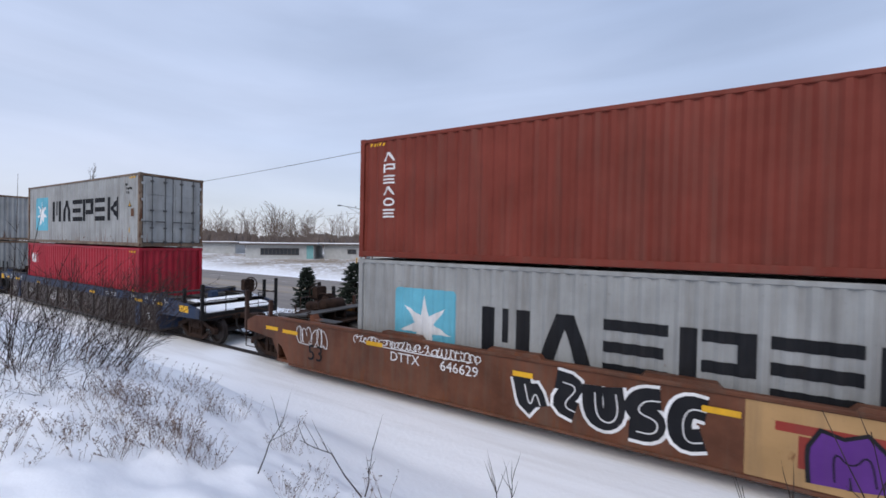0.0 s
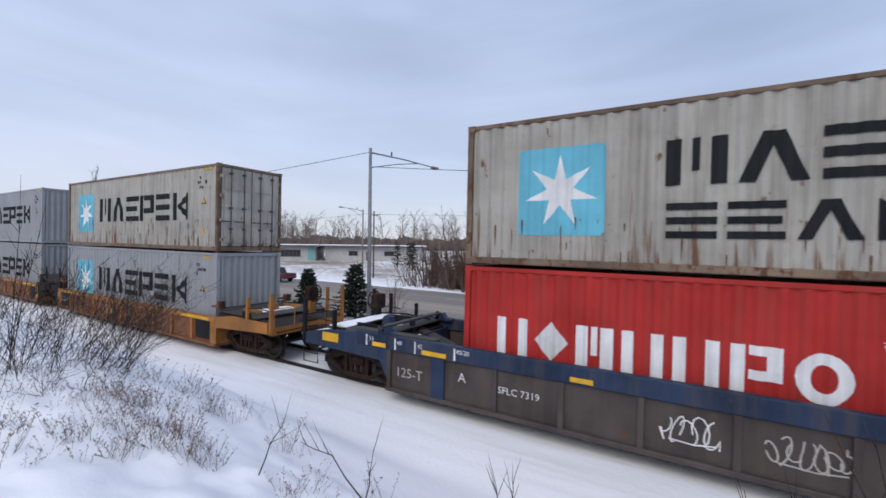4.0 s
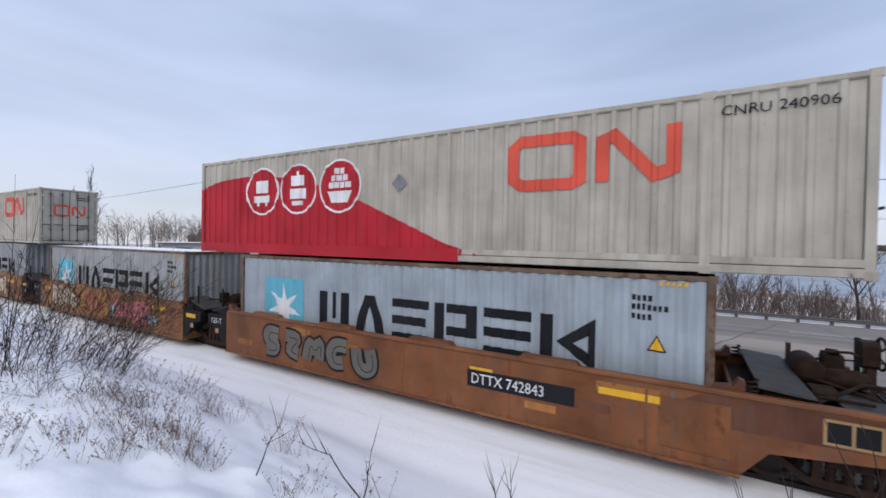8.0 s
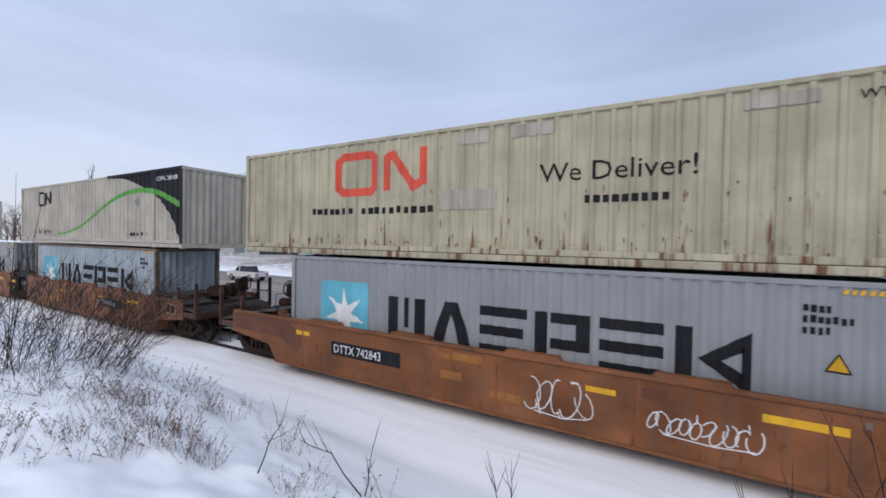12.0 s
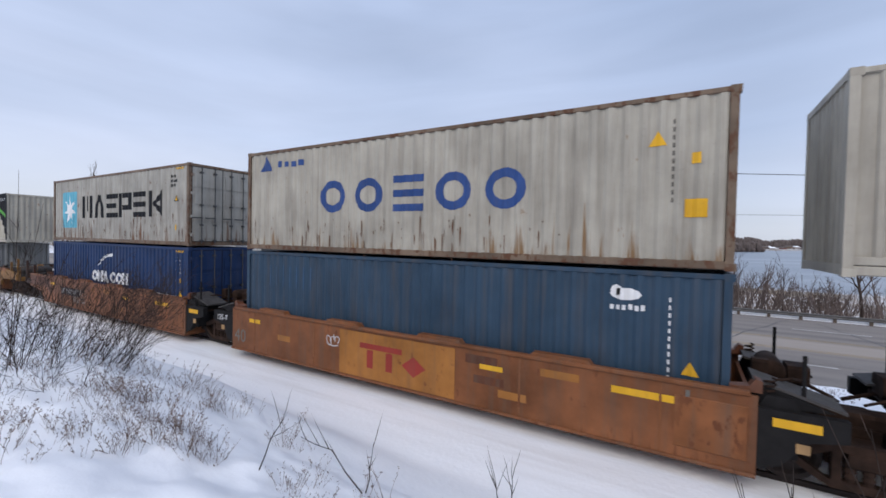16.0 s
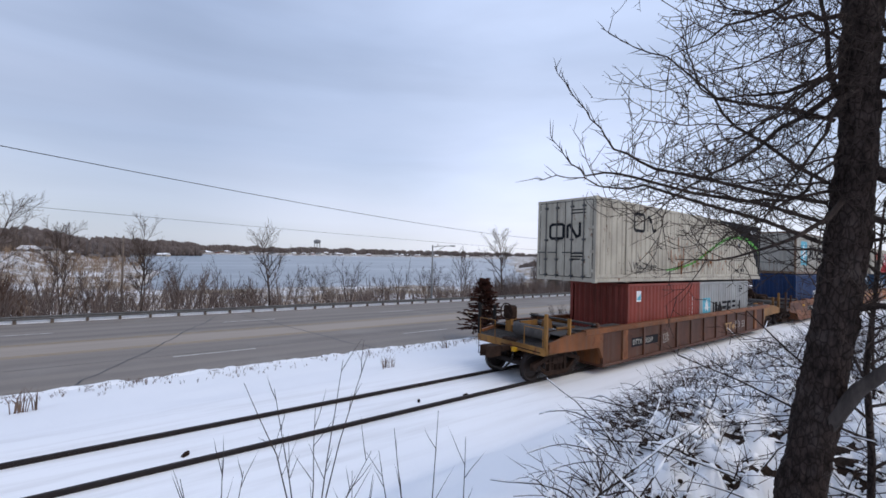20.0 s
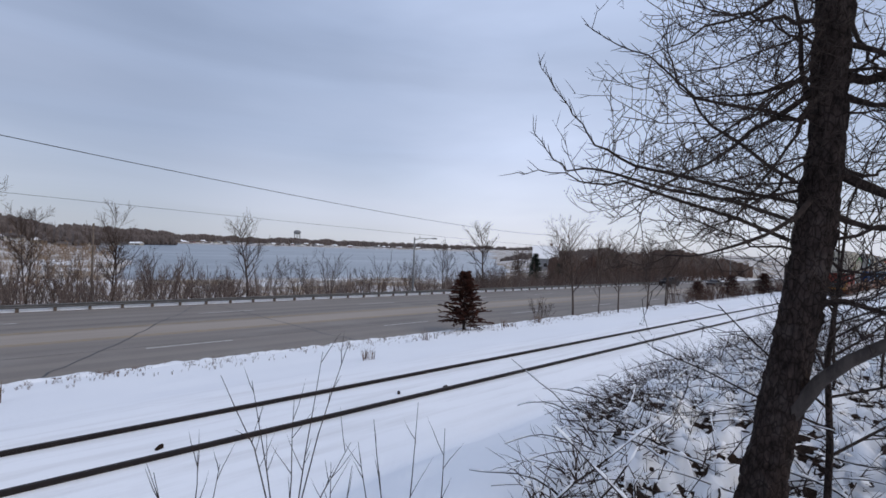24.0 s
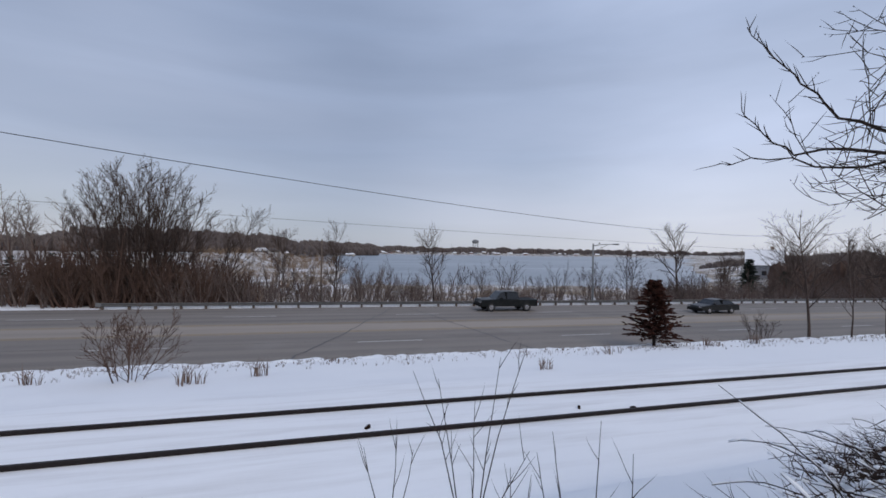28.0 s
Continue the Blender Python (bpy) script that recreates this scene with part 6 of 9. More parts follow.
for k, (u0, r_end, l_end) in enumerate(((242.6, "end", "mid"), (223.08, "mid", "mid"), (203.7, "mid", "end"))):
    uc = u0 + 6.1
    jr = (9.75, 0, 0)[k]
    jl = (9.62, 9.72, 9.3)[k]
    mk = [("panel_text", words("SFLC 7319", -5.22, 0.66, 0.14), INK_W, "grey-white lettering")] if k != 1 else []
    mk += [("panel_number", words("53", 0.45, 0.6, 0.32), SILVER, ""), ("panel_number", words("125-T", -7.75, 0.55, 0.22), SILVER, ""),
           ("panel_letter", words(NAMES[k], -6.12, 0.72, 0.2), INK_W, ""), ("panel_label", [rect(7.2, 0.55, 0.22, 0.24)], INK_W, "")]
    mk += [("panel_" + n, p, m, l) for n, p, m, l in (scrawl(-2.35, 0.5, 0.8, 0.45, INK_W, 20 + k, 0.02) + scrawl(-5.2 if k == 1 else -0.98, 0.5, 0.95, 0.42, YEL_M if k == 1 else SILVER, 30 + k, 0.022))]
    well_car("dark blue well car with grimy brown-black side panels", "blue", uc, l_end, r_end, TICKS + mk, jl=jl, jr=jr)
load(container(STAR + "its doors at the end", GREY, marks=star_marks(True, 21) + [("rust_patch", [rect(11.5, 1.2, 0.26, 0.3)], RUST_M, "rusty patch")] + drips(3, 12, 0.2, 0.5, 24, 21, 0.2), frame_mat=RUSTPOST, door="right"), 242.6, TOP)
load(container("crimson corrugated steel container with small white block mark", CRIMSON, marks=[*word("cti", 0.58, 1.9, 0.95, 0.48, INK_W, 0.1), ("code_mark", [rect(11.36, 0.9 + 0.14 * k, 0.034, 0.075) for k in range(11)] + [rect(11.64, 1.9 + 0.14 * k, 0.034, 0.075) for k in range(4)], INK_W, "white code in a column"), ("warning_triangle", [[(11.55, 1.15), (11.8, 1.15), (11.67, 1.4)]], YEL_M, ""), ("stripe_mark", [rect(11.4 + 0.09 * k, 2.7, 0.05, 0.07, 0.03) for k in range(5)], YEL_M, "")]), 242.6, LOW)
for z in (LOW, TOP):
    load(star_box(GREY, 31 + int(z), "with rusty corner posts", post=RUSTPOST), 223.08, z)
load(container(RUSTY, GREY_R, frame_mat=RUSTPOST, marks=[m for m in star_marks(False, 41)] + drips(0.3, 12, 0.3, 1.0, 60, 310, 0.5) + [*word("ptbrsk", 3.72, 1.45, 5.95, 0.76, INK, 0.14), *word("sbtltnd", 3.74, 0.58, 5.95, 0.58, INK, 0.16)]), 203.7, TOP)
load(container("scarlet corrugated steel container with a white sea-bird shape", SCARLET, marks=[*word("nxpnurc", 0.75, 1.15, 5.5, 0.75, INK_W, 0.18), ("bird_mark", [[(6.36, 2.14), (7.0, 2.12), (8.2, 1.66), (8.63, 1.66), (8.45, 1.45), (7.9, 1.42), (7.3, 1.80)], oval(7.8, 1.2, 0.55, 0.22, 14)] + ribbon([(6.4, 2.1), (6.7, 1.3)], 0.04) + ribbon([(8.6, 1.6), (8.95, 1.25)], 0.04), INK_W, "white sea-bird shape"), *word("sud", 9.36, 1.15, 2.05, 0.74, INK_W, 0.14), ("code_mark", [rect(10.9, 2.38, 0.98, 0.12), rect(11.25, 2.2, 0.4, 0.1)], INK_W, ""), ("warning_triangle", [[(11.55, 1.68), (11.78, 1.68), (11.66, 1.9)]], YEL_M, "")]), 203.7, LOW)

# three-part ribbed orange car
for k, (u0, l_end, r_end, jl, jr) in enumerate(((182.38, "mid", "end", 7.85, 7.55), (166.7, "mid", "mid", 7.95, 0), (150.85, "end", "mid", 7.5, 0))):
    mk = [("stripe", [rect(-6.2, 0.98, 1.7, 0.09), rect(4.4, 0.98, 1.7, 0.09)], YEL_M, "yellow reflective stripe"), ("panel_black", [rect(5.25, 0.34, 0.95, 0.6)], INK, "black stencil panel"), ("panel_number", words("125-T", -6.1, 0.55, 0.2) if k < 2 else words("DTTX", -5.05, 0.56, 0.21, 1.2) + words("400751", -3.65, 0.56, 0.21, 1.2), INK_W if k < 2 else SILVER, "worn pale lettering")]
    if k == 2:
        mk[1:1] = [("panel_black", [q], INK, "worn black number panel") for q in (rect(-5.2, 0.5, 1.2, 0.33), rect(-3.78, 0.5, 1.95, 0.33))]
    if k < 2:
        mk.insert(1, ("panel_black", [rect(-6.3, 0.34, 1.1, 0.6)], INK, "black stencil panel"))
    if k == 0:
        mk += [("panel_" + n, p, m, l) for n, p, m, l in scrawl(-4.6, 0.45, 1.3, 0.5, INK, 50 + k)]
    mk += [*(logo(-1.7, 0.46, 1.2, 0.36, TAN) if k < 2 else []), ("panel_number", words("40", 0.35 if k < 2 else -0.9, 0.46, 0.36), SMOKE, "")]
    well_car("orange ribbed well car with yellow top chord, rust-stained", "ribbed", u0 + 6.1, l_end, r_end, mk, jl=jl, jr=jr, spin=(k == 2))
load(container(RUSTY, GREY_R, frame_mat=RUSTPOST, marks=star_marks(True, 52) + drips(0.3, 12, 0.25, 1.2, 110, 309, 0.5), door="right"), 182.38, TOP)
load(star_box(GREY_N, 53, "clean corrugated sides"), 182.38, LOW)
load(star_box(GREY_N, 54, "clean corrugated sides"), 166.7, TOP)
load(star_box(GREY_N, 55, "clean corrugated sides"), 166.7, LOW)
load(star_box(GREY_N, 56, "clean corrugated sides"), 150.85, LOW)
GREEN_SKIN = ((14.09, 14.25, 2.02, 2.896, CHARCOAL), (16.01, 16.156, 0.16, 2.896, CHARCOAL), (10.4, 14.08, 2.79, 2.89, CHARCOAL), (14.26, 16.0, 2.79, 2.89, CHARCOAL), (14.09, 14.25, 1.99, 2.19, GREEN_M))
GREENLAB = "long white container, green sweep, black corner, "
load(container(GREENLAB + "lightly rusted", WHITE, 16.154, marks=green_marks("CNRU 240604") + drips(6.4, 8.4, 0.7, 1.3, 14, 301) + scars(9.2, 10.85, 0.5, 0.9, 22, 401) + drips(9.3, 10.95, 0.5, 0.8, 16, 403, 0.4) + scars(10.8, 11.35, 1.48, 1.7, 5, 402), door="left", crest=INK, skins=GREEN_SKIN), 148.8, TOP)


# two five-part plain orange cars
def five(us, number, wild, end_l, end_r):
    for k, u0 in enumerate(us):
        uc = u0 + 6.1
        r_end, l_end = ("end" if k == 0 else "mid"), ("end" if k == 4 else "mid")
        jl = (u0 - (us[k + 1] + 12.192)) / 2 + 6.1 if k < 4 else end_l
        mk = [("stripe", [rect(4.4, 1.04, 0.95, 0.12)] + ([rect(-5.6, 1.05, 0.5, 0.11)] if k else [rect(-2.0, 1.0, 0.5, 0.1)]) + [rect(1.9, 1.0, 0.5, 0.1)], YEL_M, "yellow reflective stripe")]
        if k in (0, 4):
            mk += [("number_panel", [rect(1.85, 0.70, 2.15, 0.34)] if k == 0 else [rect(-4.3, 0.70, 2.15, 0.34)], INK, "black number panel"), ("car_number", words("DTTX " + number, 1.93 if k == 0 else -4.22, 0.77, 0.215, 0.86), INK_W, "white lettering")]
            mk += [("window_sign", [rect(7.35, 0.92, 0.62, 0.36)], TAN, "faded plate with two dark panes"), ("window_sign", [rect(7.39, 0.96, 0.25, 0.28), rect(7.68, 0.96, 0.25, 0.28)], INK, "")] if k == 0 else []
        else:
            mk += [("logo_panel", [rect(-1.97, 0.24, 3.3, 1.08)], YELLOWO, "yellow painted panel"), *logo(-1.3, 0.5, 1.9, 0.58, TTXRED), ("panel_number", words("40", -6.3, 0.42, 0.4), SMOKE, "")]
        mk += [("rust_patch", [rect(5.5, 0.4, 0.06, 0.9)], SMOKE, "")]
        mk += wild[k]
        well_car("faded orange plain-sided well car" + (" with graffiti" if wild[k] else ", scuffed"), "plain", uc, l_end, r_end, mk, jl=jl, jr=end_r if k == 0 else 0, spin=(k == 0), tone=ORANGE if k in (1, 2, 3) and number == "742843" else ORANGE_D)


five((131.36, 116.05, 100.46, 85.06, 69.6), "742843",
     [spray(-4.7, 0.35, 4.2, 0.85, 5, SMOKE, INK, 61), spray(-5.0, 0.3, 2.9, 1.0, 4, SAND, INK, 62) + spray(1.4, 0.3, 2.9, 1.02, 4, PINK, TTXRED, 63) + [("graffiti", [oval(4.45, 0.62, 0.3, 0.22, 10), oval(1.3, 0.7, 0.22, 0.3, 10)], MINT, "")],
      spray(-5.7, 0.22, 4.6, 1.15, 5, SAND, INK, 64) + spray(1.6, 0.3, 2.6, 1.1, 4, SAND, INK, 65) + scrawl(4.1, 0.4, 0.8, 0.4, INK, 66, 0.03),
      scrawl(1.3, 0.45, 2.5, 0.85, INK, 67, 0.05) + [("panel_letter", words("C", -3.4, 0.82, 0.2), INK, "")],
      scrawl(0.8, 0.4, 1.2, 0.7, INK_W, 68) + scrawl(2.9, 0.5, 1.5, 0.45, INK_W, 69)], 7.75, 7.75)
RED_SKIN = ((0.0, 0.14, 0.0, 2.02, RED_M), (1.91, 2.06, 0.0, 2.28, RED_M), (0.15, 1.90, 0.01, 0.288, RED_M), (2.07, 9.7, 0.01, 0.288, RED_M))
REDLAB = "long white steel container with a red field and round badges"
load(container(REDLAB, WHITE, 16.154, marks=red_marks("CNRU 240906"), door="right", crest=ORRED, skins=RED_SKIN), 129.2, TOP)
load(star_box(GREY_B, 71, "rusty posts", post=RUSTPOST), 131.36, LOW)
load(container(STAR + "snow on its roof", GREY, marks=star_marks(True, 72), snowy=True, frame_mat=RUSTPOST), 116.05, LOW)
load(container(REDLAB, WHITE, 16.154, marks=red_marks("CNRU 241204"), door="right", crest=ORRED, skins=RED_SKIN), 98.4, TOP)
load(star_box(GREY_N, 73, "clean corrugated sides"), 100.46, LOW)
load(container("oxide-red corrugated steel container, snow on its roof", OXIDE, snowy=True, marks=[("label", [rect(0.66, 2.28, 0.32, 0.3)], INK_W, ""), ("code_mark", [rect(11.22, 1.0 + 0.13 * k, 0.036, 0.075) for k in range(12)] + [rect(11.55, 1.95 + 0.14 * k, 0.036, 0.08) for k in range(4)], INK_W, "white code in a column"), ("warning_triangle", [[(11.4, 1.28), (11.68, 1.28), (11.54, 1.52)]], YEL_M, ""), ("label", [rect(11.48, 1.72, 0.16, 0.14)], TAN, "")]), 85.06, LOW)
load(container("long cream steel container with worn red emblem, rust-spotted", CREAM, 16.154, door="right", crest=ORRED, marks=[("emblem", emblem(3.8, 1.6, 2.6, 0.9, 0.2), ORRED, "worn orange-red ribbon-shaped emblem"), ("word_mark", bars(2.85, 1.05, 3.9, 0.17, 18, 5), INK, ""), ("slogan", words("We Deliver!", 9.1, 1.58, 0.36, 1.05), INK, "black lettering"), ("web_address", bars(9.95, 1.16, 1.42, 0.15, 9, 8), INK, ""), *(("patch", [q], BEIGE, "pale repair patch") for q in (rect(7.3, 2.48, 0.75, 0.24), rect(8.5, 2.5, 0.9, 0.24), rect(6.9, 1.1, 1.3, 0.42), rect(12.3, 2.5, 0.9, 0.2))), ("box_number", words("WTP", 13.6, 2.47, 0.14), INK, ""), *drips(0.3, 15.9, 0.25, 0.55, 90, 305, 0.3), *drips(6.5, 15.9, 0.6, 1.6, 26, 306, 0.25)]), 67.5, TOP)
load(star_box(GREY_N, 74, "clean corrugated sides"), 69.6, LOW)
five((49.95, 34.45, 19.65, 4.12, -11.38), "743316", [[], [], scrawl(-3.2, 0.75, 0.6, 0.2, INK_W, 81), scrawl(-2.4, 0.85, 0.4, 0.3, INK_W, 82), scrawl(-3.0, 0.45, 1.4, 0.6, SILVER, 83)], 7.75, 7.75)
load(container(GREENLAB + "dusty", WHITE, 16.154, marks=green_marks("CNRU 240058") + drips(2.5, 14, 0.4, 2.2, 12, 302, 0.2), door="left", crest=INK, skins=GREEN_SKIN), 47.75, TOP)
load(star_box(GREY_B, 91, "rusty posts", post=RUSTPOST), 49.95, LOW)
load(container(STAR + "snow on its roof", GREY, marks=star_marks(True, 92), snowy=True), 34.45, LOW)
load(container("long white steel container with a red field", WHITE, 16.154, marks=red_marks("CNRU 240311", True), skins=tuple((16.154 - b, 16.154 - a, z0, z1, m) for a, b, z0, z1, m in RED_SKIN)), 17.55, TOP)
load(container("sea-blue corrugated container with a flag ring and white script", SEABLUE, marks=[("ring", ring(1.9, 1.55, 0.95, 0.85, 0.035, 28), INK_W, "thin white ring"), ("flag", [[(1.3, 1.9), (2.6, 1.8), (2.75, 1.35), (1.4, 1.2)]], INK_W, "white and red flag shape"), ("flag_cross", ribbon([(1.65, 1.9), (1.7, 1.2)], 0.16) + ribbon([(1.32, 1.55), (2.7, 1.55)], 0.16), ORRED, ""), ("flag_pole", ribbon([(1.27, 2.0), (1.27, 0.9)], 0.05), INK_W, ""), ("script", ribbon([(4.6, 2.3), (4.3, 2.5), (3.9, 2.35), (3.75, 2.0), (4.3, 1.7), (4.8, 1.4), (4.7, 1.15), (4.2, 1.1)], 0.13) + ribbon([(5.6, 1.8), (5.2, 1.75), (5.0, 1.4), (5.3, 1.2), (5.6, 1.7), (5.7, 1.15)], 0.12) + ribbon([(6.1, 1.2), (6.35, 2.4), (6.1, 2.3), (6.0, 1.15), (6.4, 1.6), (6.6, 1.15)], 0.12) + ribbon([(7.0, 1.1), (7.0, 1.6), (7.4, 1.7), (7.5, 1.1)], 0.12) + ribbon([(8.0, 1.6), (8.6, 1.65), (8.7, 1.1), (8.2, 1.2)], 0.12), INK_W, "white brush-script strokes")]), 19.65, LOW)
load(container("off-white corrugated steel container with blue ring letters, rust-streaked", BEIGE, frame_mat=RUSTPOST, marks=[*word("oosoo", 3.1, 1.05, 6.0, 0.84, BLUE_M, 0.26), ("small_mark", bars(1.34, 2.36, 1.15, 0.18, 4, 3) + [[(0.6, 2.3), (1.1, 2.3), (0.85, 2.75)]], BLUE_M, ""), ("code_mark", [rect(11.3, 1.1 + 0.13 * k, 0.036, 0.075) for k in range(11)], SMOKE, ""), ("warning_sign", [[(10.94, 2.05), (11.22, 2.05), (11.08, 2.3)]], YEL_M, "yellow warning triangle"), ("label", [rect(11.5, 0.85, 0.32, 0.3), rect(11.58, 1.72, 0.13, 0.18)], YEL_M, "yellow label"), *drips(0.3, 9.5, 0.3, 0.95, 70, 307, 0.6)]), 4.12, TOP)
load(container("slate-blue corrugated steel container with a small white figure", SLATE, frame_mat=SLATE, marks=[("small_mark", [oval(10.65, 2.46, 0.26, 0.11, 10), oval(10.5, 2.52, 0.1, 0.1, 8)] + bars(10.4, 2.18, 0.6, 0.1, 6, 7), INK_W, "white plain mark"), ("code_mark", [rect(11.32, 0.95 + 0.13 * k, 0.036, 0.075) for k in range(12)], INK_W, ""), ("warning_triangle", [[(11.52, 1.2), (11.78, 1.2), (11.65, 1.43)]], YEL_M, ""), ("faded_bars", [rect(1.05 + 0.28 * k, 1.9, 0.07, 0.6) for k in range(7)], SEABLUE, "")]), 4.12, LOW)
load(container(RUSTY, GREY_R, frame_mat=RUSTPOST, marks=star_marks(True, 95) + drips(0.3, 12, 0.25, 1.2, 110, 308, 0.5), door="right"), -11.38, TOP)
load(container("navy blue corrugated steel container with white block word-mark", NAVY, door="right", marks=[("swoosh_mark", [[(5.0, 1.9), (5.3, 2.2), (5.8, 2.42), (6.45, 2.5), (6.4, 2.36), (5.8, 2.32), (5.35, 2.12)]], INK_W, "white swoosh"), *word("cpt", 4.45, 1.24, 1.6, 0.48, INK_W, 0.1), *word("ccp", 6.18, 1.24, 1.6, 0.48, INK_W, 0.1), ("slogan", words("container", 9.6, 0.97, 0.3, 1.1), INK_W, "white lettering"), ("code_mark", [rect(11.36, 1.3 + 0.13 * k, 0.036, 0.075) for k in range(10)] + [rect(11.66, 1.95 + 0.14 * k, 0.034, 0.075) for k in range(4)], INK_W, "white code in a column"), ("warning_triangle", [[(11.53, 1.15), (11.8, 1.15), (11.66, 1.4)], rect(11.6, 1.62, 0.13, 0.16)], YEL_M, ""), ("stripe_mark", [rect(11.4 + 0.09 * k, 2.7, 0.05, 0.07, 0.03) for k in range(5)], YEL_M, "")]), -11.38, LOW)
# tail car
well_car("rust-brown ribbed well car, the last of the train", "brown53", -26.66, "end", "end",
         [("panel_black", [rect(-6.1, 0.62, 1.95, 0.32)], INK, "worn black number panel"), ("panel_text", words("DTTX 680269", -6.02, 0.69, 0.19, 0.92), SILVER, "faded lettering"), *logo(2.25, 0.52, 1.3, 0.36, TAN), ("panel_number", words("53", 4.65, 0.52, 0.32), SILVER, "")]
         + [("panel_" + n, p, m, l) for n, p, m, l in scrawl(-4.0, 0.55, 0.7, 0.4, SILVER, 97) + scrawl(3.72, 0.5, 0.62, 0.45, INK_W, 98)], jl=9.75, jr=9.75, spin=True)
load(container("short oxide-red corrugated steel container with a white label", paint("dull_red_box_paint", (0.22, 0.045, 0.032), 0.08, 0.3), 6.058, 2.591, marks=[("label", [rect(0.6, 1.92, 0.4, 0.4)], INK_W, "white and blue label"), ("label", [[(0.66, 1.98), (0.94, 1.98), (0.94, 2.26)]], SKYB, ""), ("code_mark", [rect(5.1, 1.0 + 0.14 * k, 0.06, 0.09) for k in range(9)] + [rect(5.4, 1.0 + 0.2 * k, 0.06, 0.12) for k in range(5)], INK_W, "")]), -32.71, LOW)
load(container("short pale grey corrugated container with a blue star panel", GREY, 6.058, 2.591, marks=[("star_panel", [round_rect(0.40, 1.1, 0.8, 0.75, 0.05)], SKYB, "sky-blue square panel"), ("star", [star(0.8, 1.46, 0.34)], INK_W, "white star"), *word("ptbrsk", 1.48, 1.05, 3.6, 0.58, INK, 0.14), ("code_mark", bars(4.75, 2.28, 0.3, 0.09, 4, 3) + bars(4.75, 2.15, 0.55, 0.09, 7, 4) + bars(4.75, 2.02, 0.3, 0.09, 4, 5), INK, "")]), -26.6, LOW)
load(container(GREENLAB + "rust-streaked sides", paint("aged_white_box_paint", (0.42, 0.385, 0.315), 0.42, 0.4), 16.154, marks=green_marks("CNRU 239657") + drips(2.6, 12.8, 0.5, 1.9, 60, 303, 0.7, 1.0, RUST_O) + drips(5.2, 9.6, 0.75, 1.5, 34, 311, 0.8, 2.0, RUST_O) + scars(5.6, 12.0, 0.5, 0.95, 26, 405) + drips(0.3, 1.8, 0.5, 2.7, 10, 304, 0.3), door="left", crest=INK, skins=GREEN_SKIN), -34.8, 2.90)

# ---------------------------------------------------------------- plants


def wobble(r, p, d, length, steps, bend, lift):
    """A wandering line from p along d."""
    pts = [Vector(p)]
    d = Vector(d).normalized()
    for _ in range(steps):
        d = (d + Vector((r.uniform(-bend, bend), r.uniform(-bend, bend), r.uniform(-bend, bend) + lift))).normalized()
        pts.append(pts[-1] + d * (length / steps))
    return pts


def taper(r0, r1, n):
    return [r0 + (r1 - r0) * k / (n - 1) for k in range(n)]


def along(pts, f):
    f = max(0.0, min(0.999, f)) * (len(pts) - 1)
    i = int(f)
    return pts[i].lerp(pts[i + 1], f - i), (pts[i + 1] - pts[i]).normalized()


THIN = [0.0095]      # least radius of a twig, coarser far from the bank


def sprout(r, wood, twigs, pts, rad, level, plan):
    """Side branches of a limb. plan: for each level (count, length share, angle, twig radius)."""
    count, share, angle, low = plan[level]
    length = sum((b - a).length for a, b in zip(pts, pts[1:]))
    for k in range(count):
        f = low + (1 - low) * (k + r.random()) / count
        p, d = along(pts, f)
        side = d.cross(Vector((r.uniform(-1, 1), r.uniform(-1, 1), r.uniform(-1, 1))))
        if side.length < 1e-3:
            continue
        side.normalize()
        w = radians(angle * r.uniform(0.7, 1.25))
        nd = d * math.cos(w) + side * math.sin(w)
        ln = length * share * (1.15 - 0.6 * f) * r.uniform(0.7, 1.2)
        last = level == len(plan) - 1
        steps = 3 if not last else 1 if THIN[0] > 0.03 else 2
        q = wobble(r, p, nd, ln, steps, 0.16, 0.05)
        r0 = max(rad * (0.62 - 0.3 * f) * 0.8, THIN[0])
        (twigs if level >= 1 else wood).tube(q, taper(r0, max(r0 * 0.35, THIN[0] * 0.57), steps + 1), 3 if level >= 1 else 5)
        if not last:
            sprout(r, wood, twigs, q, r0, level + 1, plan)


def bare_tree_shapes(seed, height, girth, lean=(0.0, 0.0), stems=1, fan=0.0, plan=None, low=0.28):
    r = random.Random(seed)
    plan = plan or ((15, 0.44, 36, low), (9, 0.48, 36, 0.2), (6, 0.5, 34, 0.15))
    wood, twigs = Shape(), Shape()
    for k in range(stems):
        a = 2 * math.pi * (k + r.random()) / stems
        off = fan * r.uniform(0.4, 1.0) if stems > 1 else 0.0
        d = Vector((math.cos(a) * off + lean[0], math.sin(a) * off + lean[1], 1.0))
        base = Vector((math.cos(a) * 0.25 * fan * stems ** 0.5, math.sin(a) * 0.25 * fan * stems ** 0.5, -0.3))
        hh = height * (1.0 if k == 0 else r.uniform(0.72, 0.98))
        pts = wobble(r, base, d, hh, 7, 0.07, 0.03)
        g = girth * (1.0 if stems == 1 else r.uniform(0.6, 1.0))
        wood.tube(pts, taper(g, g * 0.12, 8), 7 if stems == 1 else 5)
        sprout(r, wood, twigs, pts, g, 0, plan)
    return wood, twigs


